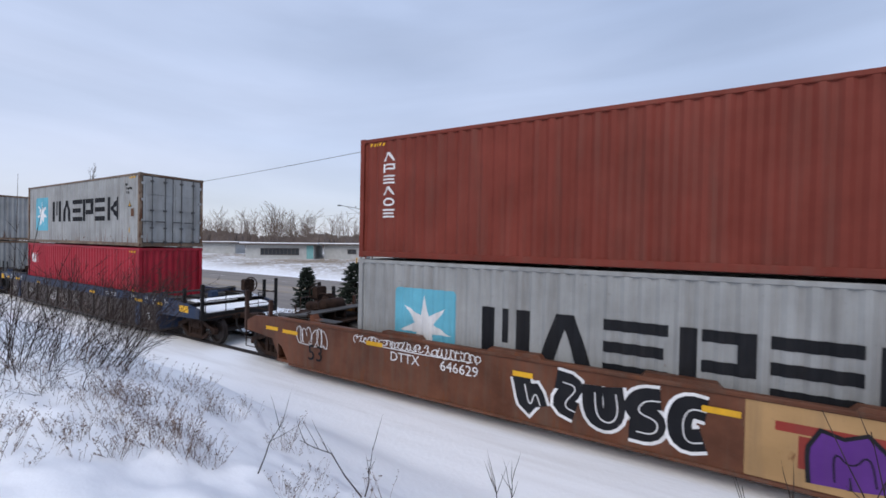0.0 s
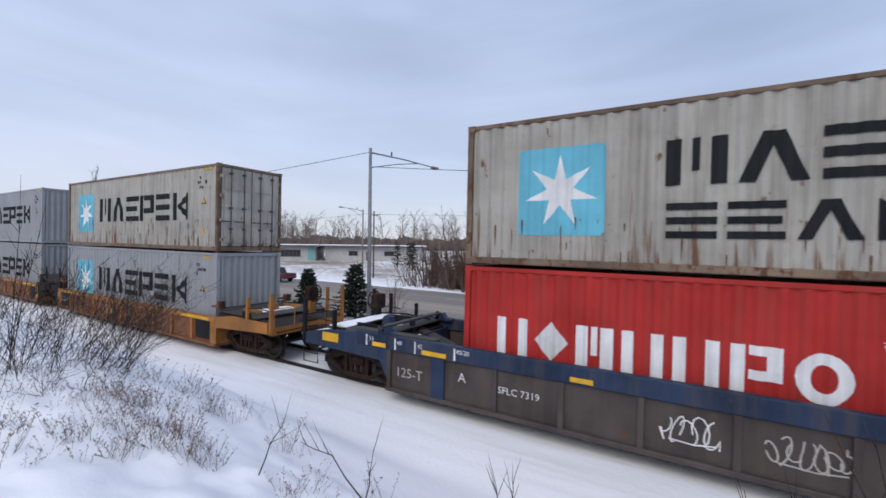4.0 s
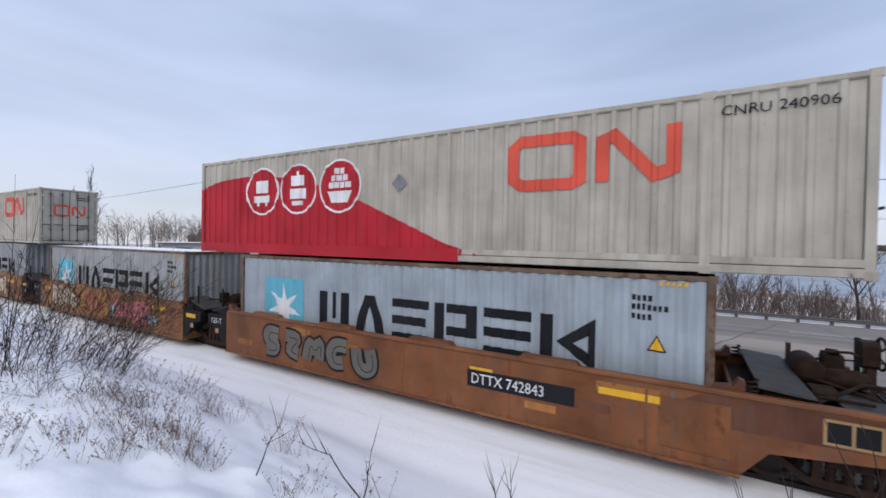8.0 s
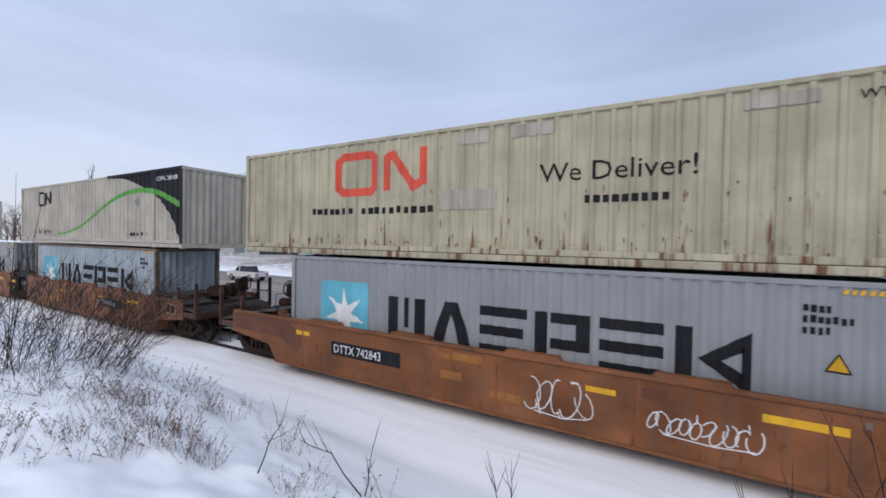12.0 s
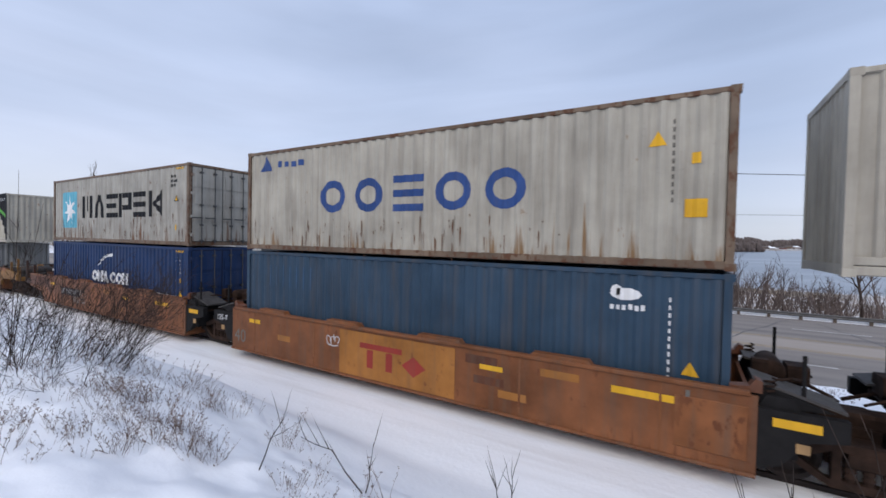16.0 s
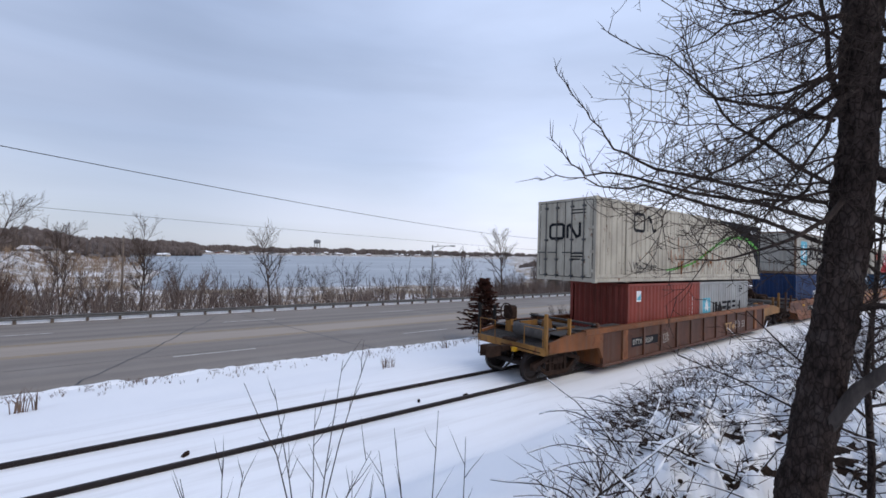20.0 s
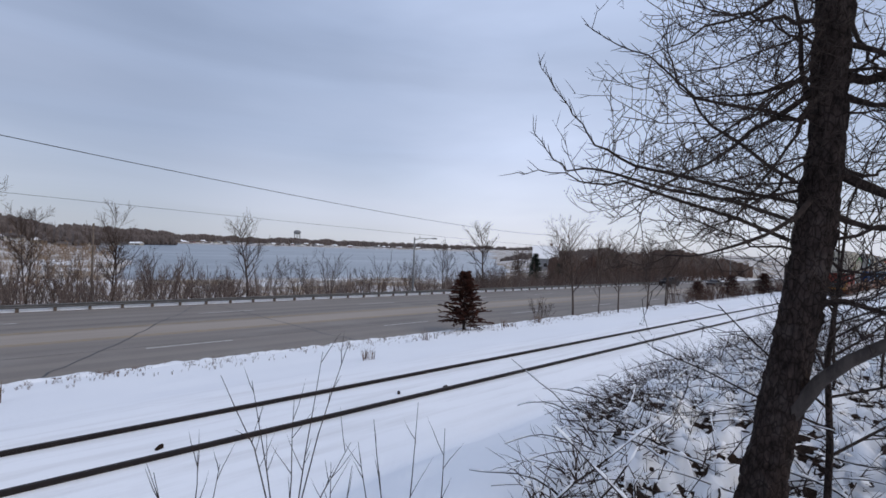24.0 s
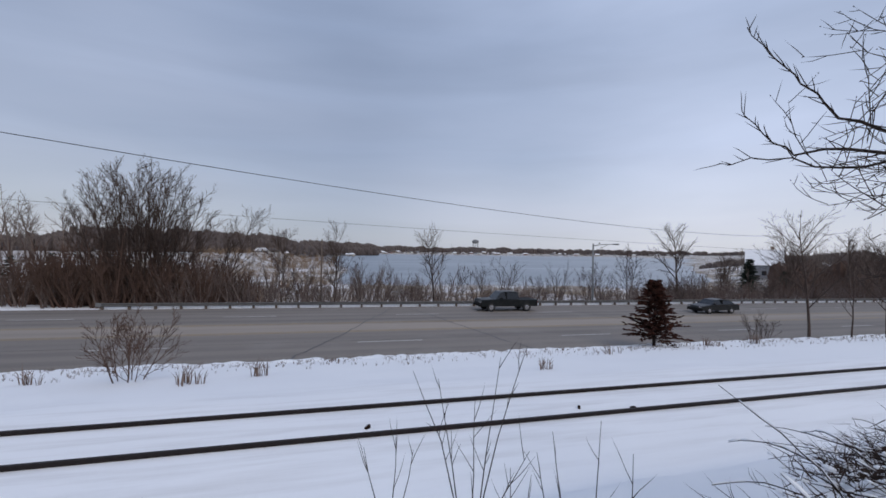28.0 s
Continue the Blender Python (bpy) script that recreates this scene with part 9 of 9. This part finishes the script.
def street_lamp(x, y, height, arm, way, label):
    """Tapered pole with a braced arm. way: direction of the arm in the ground plane."""
    t = thing("street_lamp", label, "street lamp")
    part("pole", Shape().tube([(0, 0, -0.3), (0, 0, height)], [0.13, 0.085], 10), GALV, t, smooth=True)
    wx, wy = way
    part("arm", Shape().tube([(0, 0, height - 0.25), (wx * arm * 0.5, wy * arm * 0.5, height - 0.12), (wx * arm, wy * arm, height - 0.1)], [0.05, 0.04, 0.035], 7), GALV, t)
    part("brace", Shape().tube([(0, 0, height - 1.1), (wx * arm * 0.4, wy * arm * 0.4, height - 0.5), (wx * arm * 0.72, wy * arm * 0.72, height - 0.14)], 0.028, 6), GALV, t)
    s = Shape()
    c, sn = wx, wy
    sec = [(-0.08, -0.06), (0.5, -0.1), (0.62, -0.02), (0.5, 0.07), (-0.08, 0.05)]
    v = []
    for side in (-0.13, 0.13):
        v += [(wx * arm + c * a - sn * side, wy * arm + sn * a + c * side, height - 0.1 + b) for a, b in sec]
    k = len(sec)
    s.add(v, [tuple(range(k)), tuple(range(k, 2 * k))[::-1]] + [(i, k + i, k + (i + 1) % k, (i + 1) % k) for i in range(k)])
    part("lamp_head", s, GALV, t)
    part("photocell", Shape().tube([(wx * 0.3 * arm, wy * 0.3 * arm, height - 0.1), (wx * 0.3 * arm, wy * 0.3 * arm, height + 0.12)], 0.05, 7), BLACK, t)
    t.matrix_basis = pose(x, y, ground_z(x, y))
    return t


street_lamp(-15.6, 9.0, 10.1, 6.0, (0.06, 0.998), "galvanised street lamp on a tall pole with a braced arm")
street_lamp(30.0, 32.6, 7.0, 2.6, (0.35, -0.93), "galvanised street lamp behind the guard rail")
street_lamp(-40.2, 36.0, 9.6, 4.6, (0.1, -0.99), "galvanised street lamp beyond the road")
street_lamp(150.0, 32.6, 9.0, 2.6, (0.3, -0.95), "galvanised street lamp down the road")


def wooden_pole(x, y, h, label, cross=True):
    t = thing("utility_pole", label, "utility pole")
    part("pole", Shape().tube([(0, 0, -0.3), (0, 0, h)], [0.13, 0.09] if cross else [0.09, 0.06], 9), WOOD, t, smooth=True)
    if cross:
        part("crossarm", Shape().box(-0.06, 0.06, -0.9, 0.9, h - 0.6, h - 0.48), WOOD, t)
        for y2 in (-0.8, 0.8):
            part("insulator", Shape().tube([(0, y2, h - 0.48), (0, y2, h - 0.34)], [0.04, 0.055], 7), GALV, t)
    t.matrix_basis = pose(x, y, ground_z(x, y))


wooden_pole(-38.6, 36.5, 9.4, "weathered wooden utility pole beyond the road")
wooden_pole(-0.3, 33.2, 6.6, "thin wooden pole behind the guard rail", False)
wooden_pole(98.0, 47.0, 10.5, "weathered wooden utility pole down the road")


def wire(a, b, sag, label):
    a, b = Vector(a), Vector(b)
    pts = [a.lerp(b, k / 28) - Vector((0, 0, sag * 4 * (k / 28) * (1 - k / 28))) for k in range(29)]
    w = tagged(new("overhead_wire", Shape().tube(pts, 0.016, 4).mesh("overhead_wire", BLACK)), label, "wire")
    return w


wire((-15.6, 9.2, 8.1), (98.0, 46.2, 8.6), 2.3, "black overhead wire strung from the street lamp")
wire((-38.6, 36.5, 8.1), (98.0, 47.8, 4.2), 0.35, "black overhead wire between wooden poles")
wire((-15.6, 9.0, 8.9), (-110.0, 14.0, 10.0), 0.9, "black overhead wire strung from the street lamp")
wire((-38.6, 36.5, 8.3), (-150.0, 60.0, 9.0), 0.7, "black overhead wire between wooden poles")

# ---------------------------------------------------------------- signs
sign = thing("road_sign", "yellow crossing sign on a steel post", "road sign")
part("post", Shape().box(-0.03, 0.03, -0.03, 0.03, -0.2, 3.0), GALV, sign)
part("plate", Shape().box(-0.38, 0.38, -0.045, -0.032, 2.1, 2.95), YEL_M, sign, "yellow plate")
part("plate_bar", Shape().box(-0.12, 0.12, -0.05, -0.046, 2.25, 2.8), INK, sign)
sign.matrix_basis = pose(-38.3, 33.0, ground_z(-38.3, 33), 0, 0, -35)
box = thing("utility_box", "pale utility box on a wooden post", "utility box")
part("post", Shape().tube([(0, 0, -0.2), (0, 0, 3.6)], 0.06, 7), WOOD, box)
part("cabinet", Shape().box(-0.32, 0.32, -0.3, -0.06, 2.1, 2.75, 0.03), simple("pale_cabinet", (0.55, 0.55, 0.5), 0.5), box)
box.matrix_basis = pose(-28.7, 36.0, ground_z(-28.7, 36), 0, 0, -30)

# ---------------------------------------------------------------- buildings
STUCCO = simple("pale_grey_wall", (0.42, 0.43, 0.43), 0.8, 0, 1.2, 0.12)
PANE = simple("dark_window_glass", (0.035, 0.04, 0.045), 0.12, 0, 1, 0.1, 0)
FRAMEM = simple("brown_window_frame", (0.10, 0.08, 0.07), 0.6)
TEAL = simple("teal_wall_panel", (0.16, 0.36, 0.37), 0.6)
DOORM = simple("dark_red_door", (0.16, 0.03, 0.025), 0.6)


def low_building(x, y, turn, length, depth, h, label, wide, seed):
    b = thing("low_building", label, "building")
    part("wall", Shape().box(-length / 2, length / 2, 0, depth, -0.5, h), STUCCO, b)
    part("roof", Shape().box(-length / 2 - 1.1, length / 2 + 1.1, -1.2, depth + 1.1, h, h + 0.28), FRAMEM, b)
    part("roof_snow", Shape().box(-length / 2 - 1.05, length / 2 + 1.05, -1.15, depth + 1.05, h + 0.28, h + 0.58, 0.15), SNOW, b, "smooth snow on the flat roof")
    for wx, ww, wz, wh in wide:
        win = part("window", Shape().box(wx, wx + ww, -0.06, 0.02, wz, wz + wh), PANE, b)
        part("frame", Shape().box(wx - 0.1, wx + ww + 0.1, -0.1, -0.061, wz - 0.1, wz).box(wx - 0.1, wx + ww + 0.1, -0.1, -0.061, wz + wh, wz + wh + 0.1), FRAMEM, win)
        n = max(1, int(ww / 0.9))
        for k in range(n + 1):
            part("mullion", Shape().box(wx + ww * k / n - 0.04, wx + ww * k / n + 0.04, -0.1, -0.061, wz, wz + wh), FRAMEM, win)
    b.matrix_basis = pose(x, y, ground_z(x, y), 0, 0, turn)
    return b


sch = low_building(-86, 58, 38, 16, 14, 3.4, "low pale building with a flat snowy roof and a window band", ((-4.5, 9, 1.0, 1.5),), 1)
part("teal_panel", Shape().box(6.3, 7.9, -0.03, 0.0, 0.0, 3.3), TEAL, sch, "teal wall panel")
sch2 = low_building(-69, 72, 30, 24, 12, 3.4, "long low pale building with a flat snowy roof", ((-6, 2.2, 1.3, 1.0), (3, 2.4, 1.3, 1.0)), 2)
part("door", Shape().box(-1.6, -0.4, -0.05, 0.0, 0.0, 2.2), DOORM, sch2)
low_building(-128, 62, 40, 20, 10, 3.2, "low pale shed with a snowy roof", ((-6, 4, 1.0, 1.0),), 3)

WALLS = [simple("house_wall_%s" % n, c, 0.8, 0, 0.6, 0.15) for n, c in (("cream", (0.45, 0.41, 0.34)), ("grey", (0.30, 0.31, 0.33)), ("brown", (0.20, 0.14, 0.10)), ("white", (0.62, 0.62, 0.60)), ("red", (0.22, 0.09, 0.07)))]


def house(x, y, z, turn, w, d, h, wall, label, steep=0.36):
    b = thing("house", label, "house", "houses on the far shore")
    part("wall", Shape().box(-w / 2, w / 2, -d / 2, d / 2, -2, h), wall, b)
    roof = Shape().prism_x([(-d / 2 - 0.6, h - 0.1), (d / 2 + 0.6, h - 0.1), (0, h + d * steep)], -w / 2 - 0.5, w / 2 + 0.5)
    bare = rh.random() < 0.6 and steep < 0.5
    rf = part("roof", roof, FRAMEM if bare else SNOW, b, "dark roof" if bare else "snow-covered roof")
    part("chimney", Shape().box(w * 0.2, w * 0.2 + 0.9, 0.2, 1.1, h, h + d * steep + 1.0), WALLS[2], rf)
    for k in range(3):
        part("window", Shape().box(-w / 2 + w * (k + 0.3) / 3, -w / 2 + w * (k + 0.7) / 3, -d / 2 - 0.06, -d / 2 + 0.02, 0.9, 2.3), PANE, b)
    b.matrix_basis = pose(x, y, z, 0, 0, turn)


rh = random.Random(9)
for k in range(96):
    az = radians(-4 + 55 * rh.random() ** 1.25)
    d = rh.uniform(1132, 1200) / max(math.cos(az), 0.62)
    x, y = d * math.sin(az), d * math.cos(az)
    house(x, y, -4.6 + rh.uniform(0, 1.0) + 0.05 * (d * math.cos(az) - 1132), -math.degrees(az) + rh.uniform(-60, 60), rh.uniform(7, 13), rh.uniform(6, 9), rh.uniform(2.6, 4.6), rh.choice(WALLS), "small house on the far shore of the lake")
for k in range(18):       # houses at the foot of the hill at the head of the lake
    az = radians(-8 + 12 * (k + rh.random()) / 18)
    d = (375 + 400 * smooth01((math.degrees(az) + 9) / 15)) * rh.uniform(0.9, 1.0)
    x, y = d * math.sin(az), d * math.cos(az)
    house(x, y, max(-5.0, ground_z(x, y)) - 0.8, -math.degrees(az) + rh.uniform(-60, 60), rh.uniform(5, 8), rh.uniform(5, 6.5), rh.uniform(2.2, 3.0), WALLS[rh.randrange(4)], "small house at the head of the lake")
house(137, 92, ground_z(137, 92), -52, 9, 8, 4.2, WALLS[1], "grey lakeside house with a steep snowy roof", 0.62)
shore = tagged(new("shore_snow", Shape().mesh("shore_snow", SNOW)), "strip of snow along the far shore", "snow", kind="structure")
bm = bmesh.new()
row = []
for k in range(61):
    az = radians(-16 + 66 * k / 60)
    q = 1 / max(math.cos(az), 0.62)
    row.append([bm.verts.new((d * q * math.sin(az), d * q * math.cos(az), z)) for d, z in ((1108, -6.4), (1114, -5.0), (1190, -3.2))])
for a, b in zip(row, row[1:]):
    for i in range(2):
        bm.faces.new((a[i], b[i], b[i + 1], a[i + 1]))
bm.to_mesh(shore.data)
bm.free()
tower = thing("water_tower", "pale grey water tower on legs far beyond the lake", "water tower")
tank = Shape()
prof = [(0, 0), (8, 1), (12, 5), (12, 9), (8, 13), (0, 15)]
for i, (rr, zz) in enumerate(prof):
    tank.v += [(rr * math.cos(2 * math.pi * k / 16), rr * math.sin(2 * math.pi * k / 16), 32 + zz) for k in range(16)]
for i in range(len(prof) - 1):
    tank.f += [(i * 16 + k, i * 16 + (k + 1) % 16, (i + 1) * 16 + (k + 1) % 16, (i + 1) * 16 + k) for k in range(16)]
part("tank", tank, GALV, tower, smooth=True)
for k in range(6):
    a = math.pi * k / 3
    part("leg", Shape().tube([(11 * math.cos(a), 11 * math.sin(a), -5), (9.5 * math.cos(a), 9.5 * math.sin(a), 38)], 0.8, 6), GALV, tower)
tower.matrix_basis = pose(522, 1400, 2)

# ---------------------------------------------------------------- road vehicles


def car_paint(name, colour):
    m, n, l, b = node_mat(name, 0.35, 0, 0.22)
    co = shifted(n, l)
    f = add_noise(n, l, co, 3.0, 4)
    l.new(add_mix(n, l, add_ramp(n, l, f, 0.45, 0.8, (0, 0, 0), (0.12, 0.12, 0.12)), colour, (0.16, 0.15, 0.14)), b.inputs["Base Color"])
    b.inputs["Coat Weight"].default_value = 0.06
    return m


PROFILES = {   # side outlines facing -x: body, glasshouse
    "sedan": ([(-2.35, 0.32), (-2.38, 0.62), (-2.25, 0.78), (-1.2, 0.92), (1.6, 0.98), (2.25, 0.98), (2.4, 0.8), (2.38, 0.35)], [(-1.15, 0.9), (-0.45, 1.36), (0.6, 1.43), (1.3, 1.30), (1.95, 0.96)], 0.90, 1.42, 1.38),
    "suv": ([(-2.35, 0.4), (-2.4, 0.75), (-2.25, 0.98), (-1.15, 1.08), (2.3, 1.12), (2.4, 0.9), (2.38, 0.42)], [(-1.1, 1.06), (-0.5, 1.66), (0.6, 1.74), (2.0, 1.68), (2.28, 1.10)], 0.96, 1.45, 1.42),
    "pickup": ([(-2.9, 0.5), (-2.95, 0.85), (-2.8, 1.12), (-1.5, 1.18), (2.85, 1.16), (2.9, 0.6), (2.8, 0.5)], [(-1.45, 1.15), (-0.85, 1.82), (0.1, 1.88), (0.85, 1.82), (1.0, 1.14)], 1.0, 1.9, 1.75),
}


def vehicle(kind, label, colour_mat):
    body, cabin, half, wf, wb = PROFILES[kind]
    t = thing(kind if kind != "suv" else "sport_utility_vehicle", label, {"sedan": "car", "suv": "car", "pickup": "pickup truck"}[kind])
    s = Shape()
    k = len(body)
    ins = 0.06
    mid = [(x, z) for x, z in body]
    # body with rounded shoulders: three sections across
    rows = []
    for y, f in ((-half, 0.93), (-half * 0.86, 1.0), (half * 0.86, 1.0), (half, 0.93)):
        rows.append([(x * (0.985 if f < 1 else 1), y, 0.62 + (z - 0.62) * f) for x, z in mid])
    for r_ in rows:
        s.v += r_
    for i in range(3):
        s.f += [(i * k + j, (i + 1) * k + j, (i + 1) * k + (j + 1) % k, i * k + (j + 1) % k) for j in range(k)]
    s.f += [tuple(range(k)), tuple(range(3 * k, 4 * k))[::-1]]
    part("body", s, colour_mat, t)
    s = Shape()
    k = len(cabin)
    for y, f in ((-half * 0.92, 0.0), (-half * 0.74, 1.0), (half * 0.74, 1.0), (half * 0.92, 0.0)):
        base = cabin[0][1]
        s.v += [(x, (y if (z - base) < 0.1 else y * (0.80 if abs(y) > half * 0.8 else 1.0)), z - (0.03 if f == 0 and z - base > 0.1 else 0)) for x, z in cabin]
    for i in range(3):
        s.f += [(i * k + j, (i + 1) * k + j, (i + 1) * k + (j + 1) % k, i * k + (j + 1) % k) for j in range(k)]
    s.f += [tuple(range(k)), tuple(range(3 * k, 4 * k))[::-1]]
    part("glasshouse", s, GLASS, t, "dark tinted windows")
    top = [p for p in cabin if p[1] > cabin[0][1] + 0.3]
    s = Shape()
    for (xa, za), (xb, zb) in zip(top, top[1:]):
        s.add([(xa, -half * 0.72, za + 0.012), (xa, half * 0.72, za + 0.012), (xb, half * 0.72, zb + 0.012), (xb, -half * 0.72, zb + 0.012)], [(0, 1, 2, 3)])
    part("roof", s, colour_mat, t)
    for x in ([0.25] if kind != "pickup" else [-0.35]):
        for sy in (-1, 1):
            y0, y1 = sorted((sy * half * 0.93, sy * half * 0.72))
            part("pillar", Shape().box(x - 0.05, x + 0.05, y0, y1, cabin[0][1], max(z for _, z in cabin) - 0.06), colour_mat, t)
    if kind == "pickup":
        part("bed", Shape().box(1.1, 2.75, -half * 0.8, half * 0.8, 1.165, 1.18), BLACK, t)
    r = 0.34 if kind == "sedan" else 0.38 if kind == "suv" else 0.42
    for x in (-wf, wb):
        for sy in (-1, 1):
            w = part("wheel", Shape().disc_y(x, r, 0, 0, r, 18, [(0.0, sy * (half - 0.02)), (r * 0.6, sy * (half - 0.02)), (r * 0.66, sy * (half + 0.01)), (r * 0.95, sy * (half + 0.005)), (r, sy * (half - 0.04)), (r, sy * (half - 0.22)), (0.0, sy * (half - 0.22))]), TYRE, t)
            part("rim", Shape().disc_y(x, r, 0, 0, r, 12, [(0.0, sy * (half + 0.004)), (r * 0.55, sy * (half + 0.001)), (r * 0.58, sy * (half - 0.019))]), CHROME, w)
    x0 = body[1][0]
    for sy in (-1, 1):
        y0, y1 = sorted((sy * half * 0.9, sy * half * 0.55))
        part("headlight", Shape().box(x0 - 0.02, x0 + 0.25, y0, y1, body[1][1] - 0.02, body[1][1] + 0.12), CHROME, t, "clear headlight")
        part("tail_light", Shape().box(body[-2][0] - 0.15, body[-2][0] + 0.015, y0, y1, 0.75, 0.95), RED_M, t, "red tail light")
        y0, y1 = sorted((sy * half * 0.98, sy * half * 1.12))
        part("door_mirror", Shape().box(-0.95, -0.8, y0, y1, cabin[0][1] + 0.02, cabin[0][1] + 0.17), colour_mat, t)
    part("bumper", Shape().box(x0 - 0.06, x0 + 0.1, -half * 0.93, half * 0.93, body[0][1] - 0.02, body[0][1] + 0.18), BLACK, t)
    part("bumper", Shape().box(body[-1][0] - 0.1, body[-1][0] + 0.07, -half * 0.93, half * 0.93, body[-1][1], body[-1][1] + 0.18), BLACK, t)
    return t


# thing, lane, time and place at which it passes, speed (towards -x)
TRAFFIC = (
    (vehicle("sedan", "grey-blue sedan driving on the far lane", car_paint("blue_grey_car", (0.12, 0.16, 0.19))), 27.8, 1.0, -4.3, 19.5),
    (vehicle("pickup", "dark red pickup truck driving on the far lane", car_paint("dark_red_car", (0.10, 0.036, 0.04))), 26.9, 2.0, -2.2, 22.5),
    (vehicle("sedan", "dark blue sedan driving on the far lane", car_paint("dark_blue_car", (0.02, 0.025, 0.045))), 27.6, 5.5, -6.7, 20.0),
    (vehicle("suv", "black sport utility vehicle driving on the far lane", car_paint("black_car", (0.014, 0.014, 0.016))), 27.4, 7.5, -11.8, 23.0),
    (vehicle("pickup", "white pickup truck driving on the far lane", car_paint("white_car", (0.62, 0.62, 0.62))), 24.2, 10.5, -18.8, 20.0),
    (vehicle("suv", "black sport utility vehicle driving beside the train", car_paint("black_car_b", (0.014, 0.014, 0.016))), 27.4, 17.0, 3.9, 21.1),
    (vehicle("pickup", "dark grey-green pickup truck driving on the far lane", car_paint("grey_green_car", (0.008, 0.010, 0.011))), 27.9, 28.0, 16.9, 19.2),
    (vehicle("sedan", "black sedan driving on the inner lane", car_paint("black_car_c", (0.016, 0.017, 0.018))), 24.0, 28.0, 38.0, 17.5),
)



# ---------------------------------------------------------------- what moves
def run(t):
    """Way of the train along the line at t, in metres."""
    q = t - 17.0
    return 15.728 * q - 0.02 * q * q


def motions():
    steps = [1.0 * k for k in range(29)]
    for ob, u, z in RIDERS:
        rows = []
        for t in steps:
            x = run(t) + u
            rows.append((t, pose(x + 0.0121 * z, 0, GRADE * x + z, 0, 0.6932, 0)))
        walk(ob, rows)
    for car, wheel, truck, dx in SPIN:             # wheels roll while their car goes by
        u = next(a for ob, a, _ in RIDERS if ob is car)
        rows, turn = [(0.0, pose(dx, 0, 0.42))], 0.0
        t0 = 17.0 - (u + truck + 16.0) / 15.728
        first, last = max(1, round(t0 * 30)), min(839, round((t0 + 3.4) * 30))
        for k in range(first, last + 1):
            turn += math.degrees((run(k / 30) - run((k - 1) / 30)) / 0.42)
            rows.append((k / 30, pose(dx, 0, 0.42, 0, turn % 360 if turn % 360 <= 180 else turn % 360 - 360, 0)))
        rows.append((28.0, rows[-1][1]))
        if last > first:
            walk(wheel, rows)
    for ob, lane, t0, x0, speed in TRAFFIC:
        rows = []
        for t in (0.0, 7.0, 14.0, 21.0, 28.0):
            x = x0 - speed * (t - t0)
            g = max(-450.0, min(450.0, x))
            rows.append((t, pose(x, lane, -1.65 + GRADE * g - FALL * (lane - 11.55), 0, 0.6932, 0)))
        walk(ob, rows)


motions()
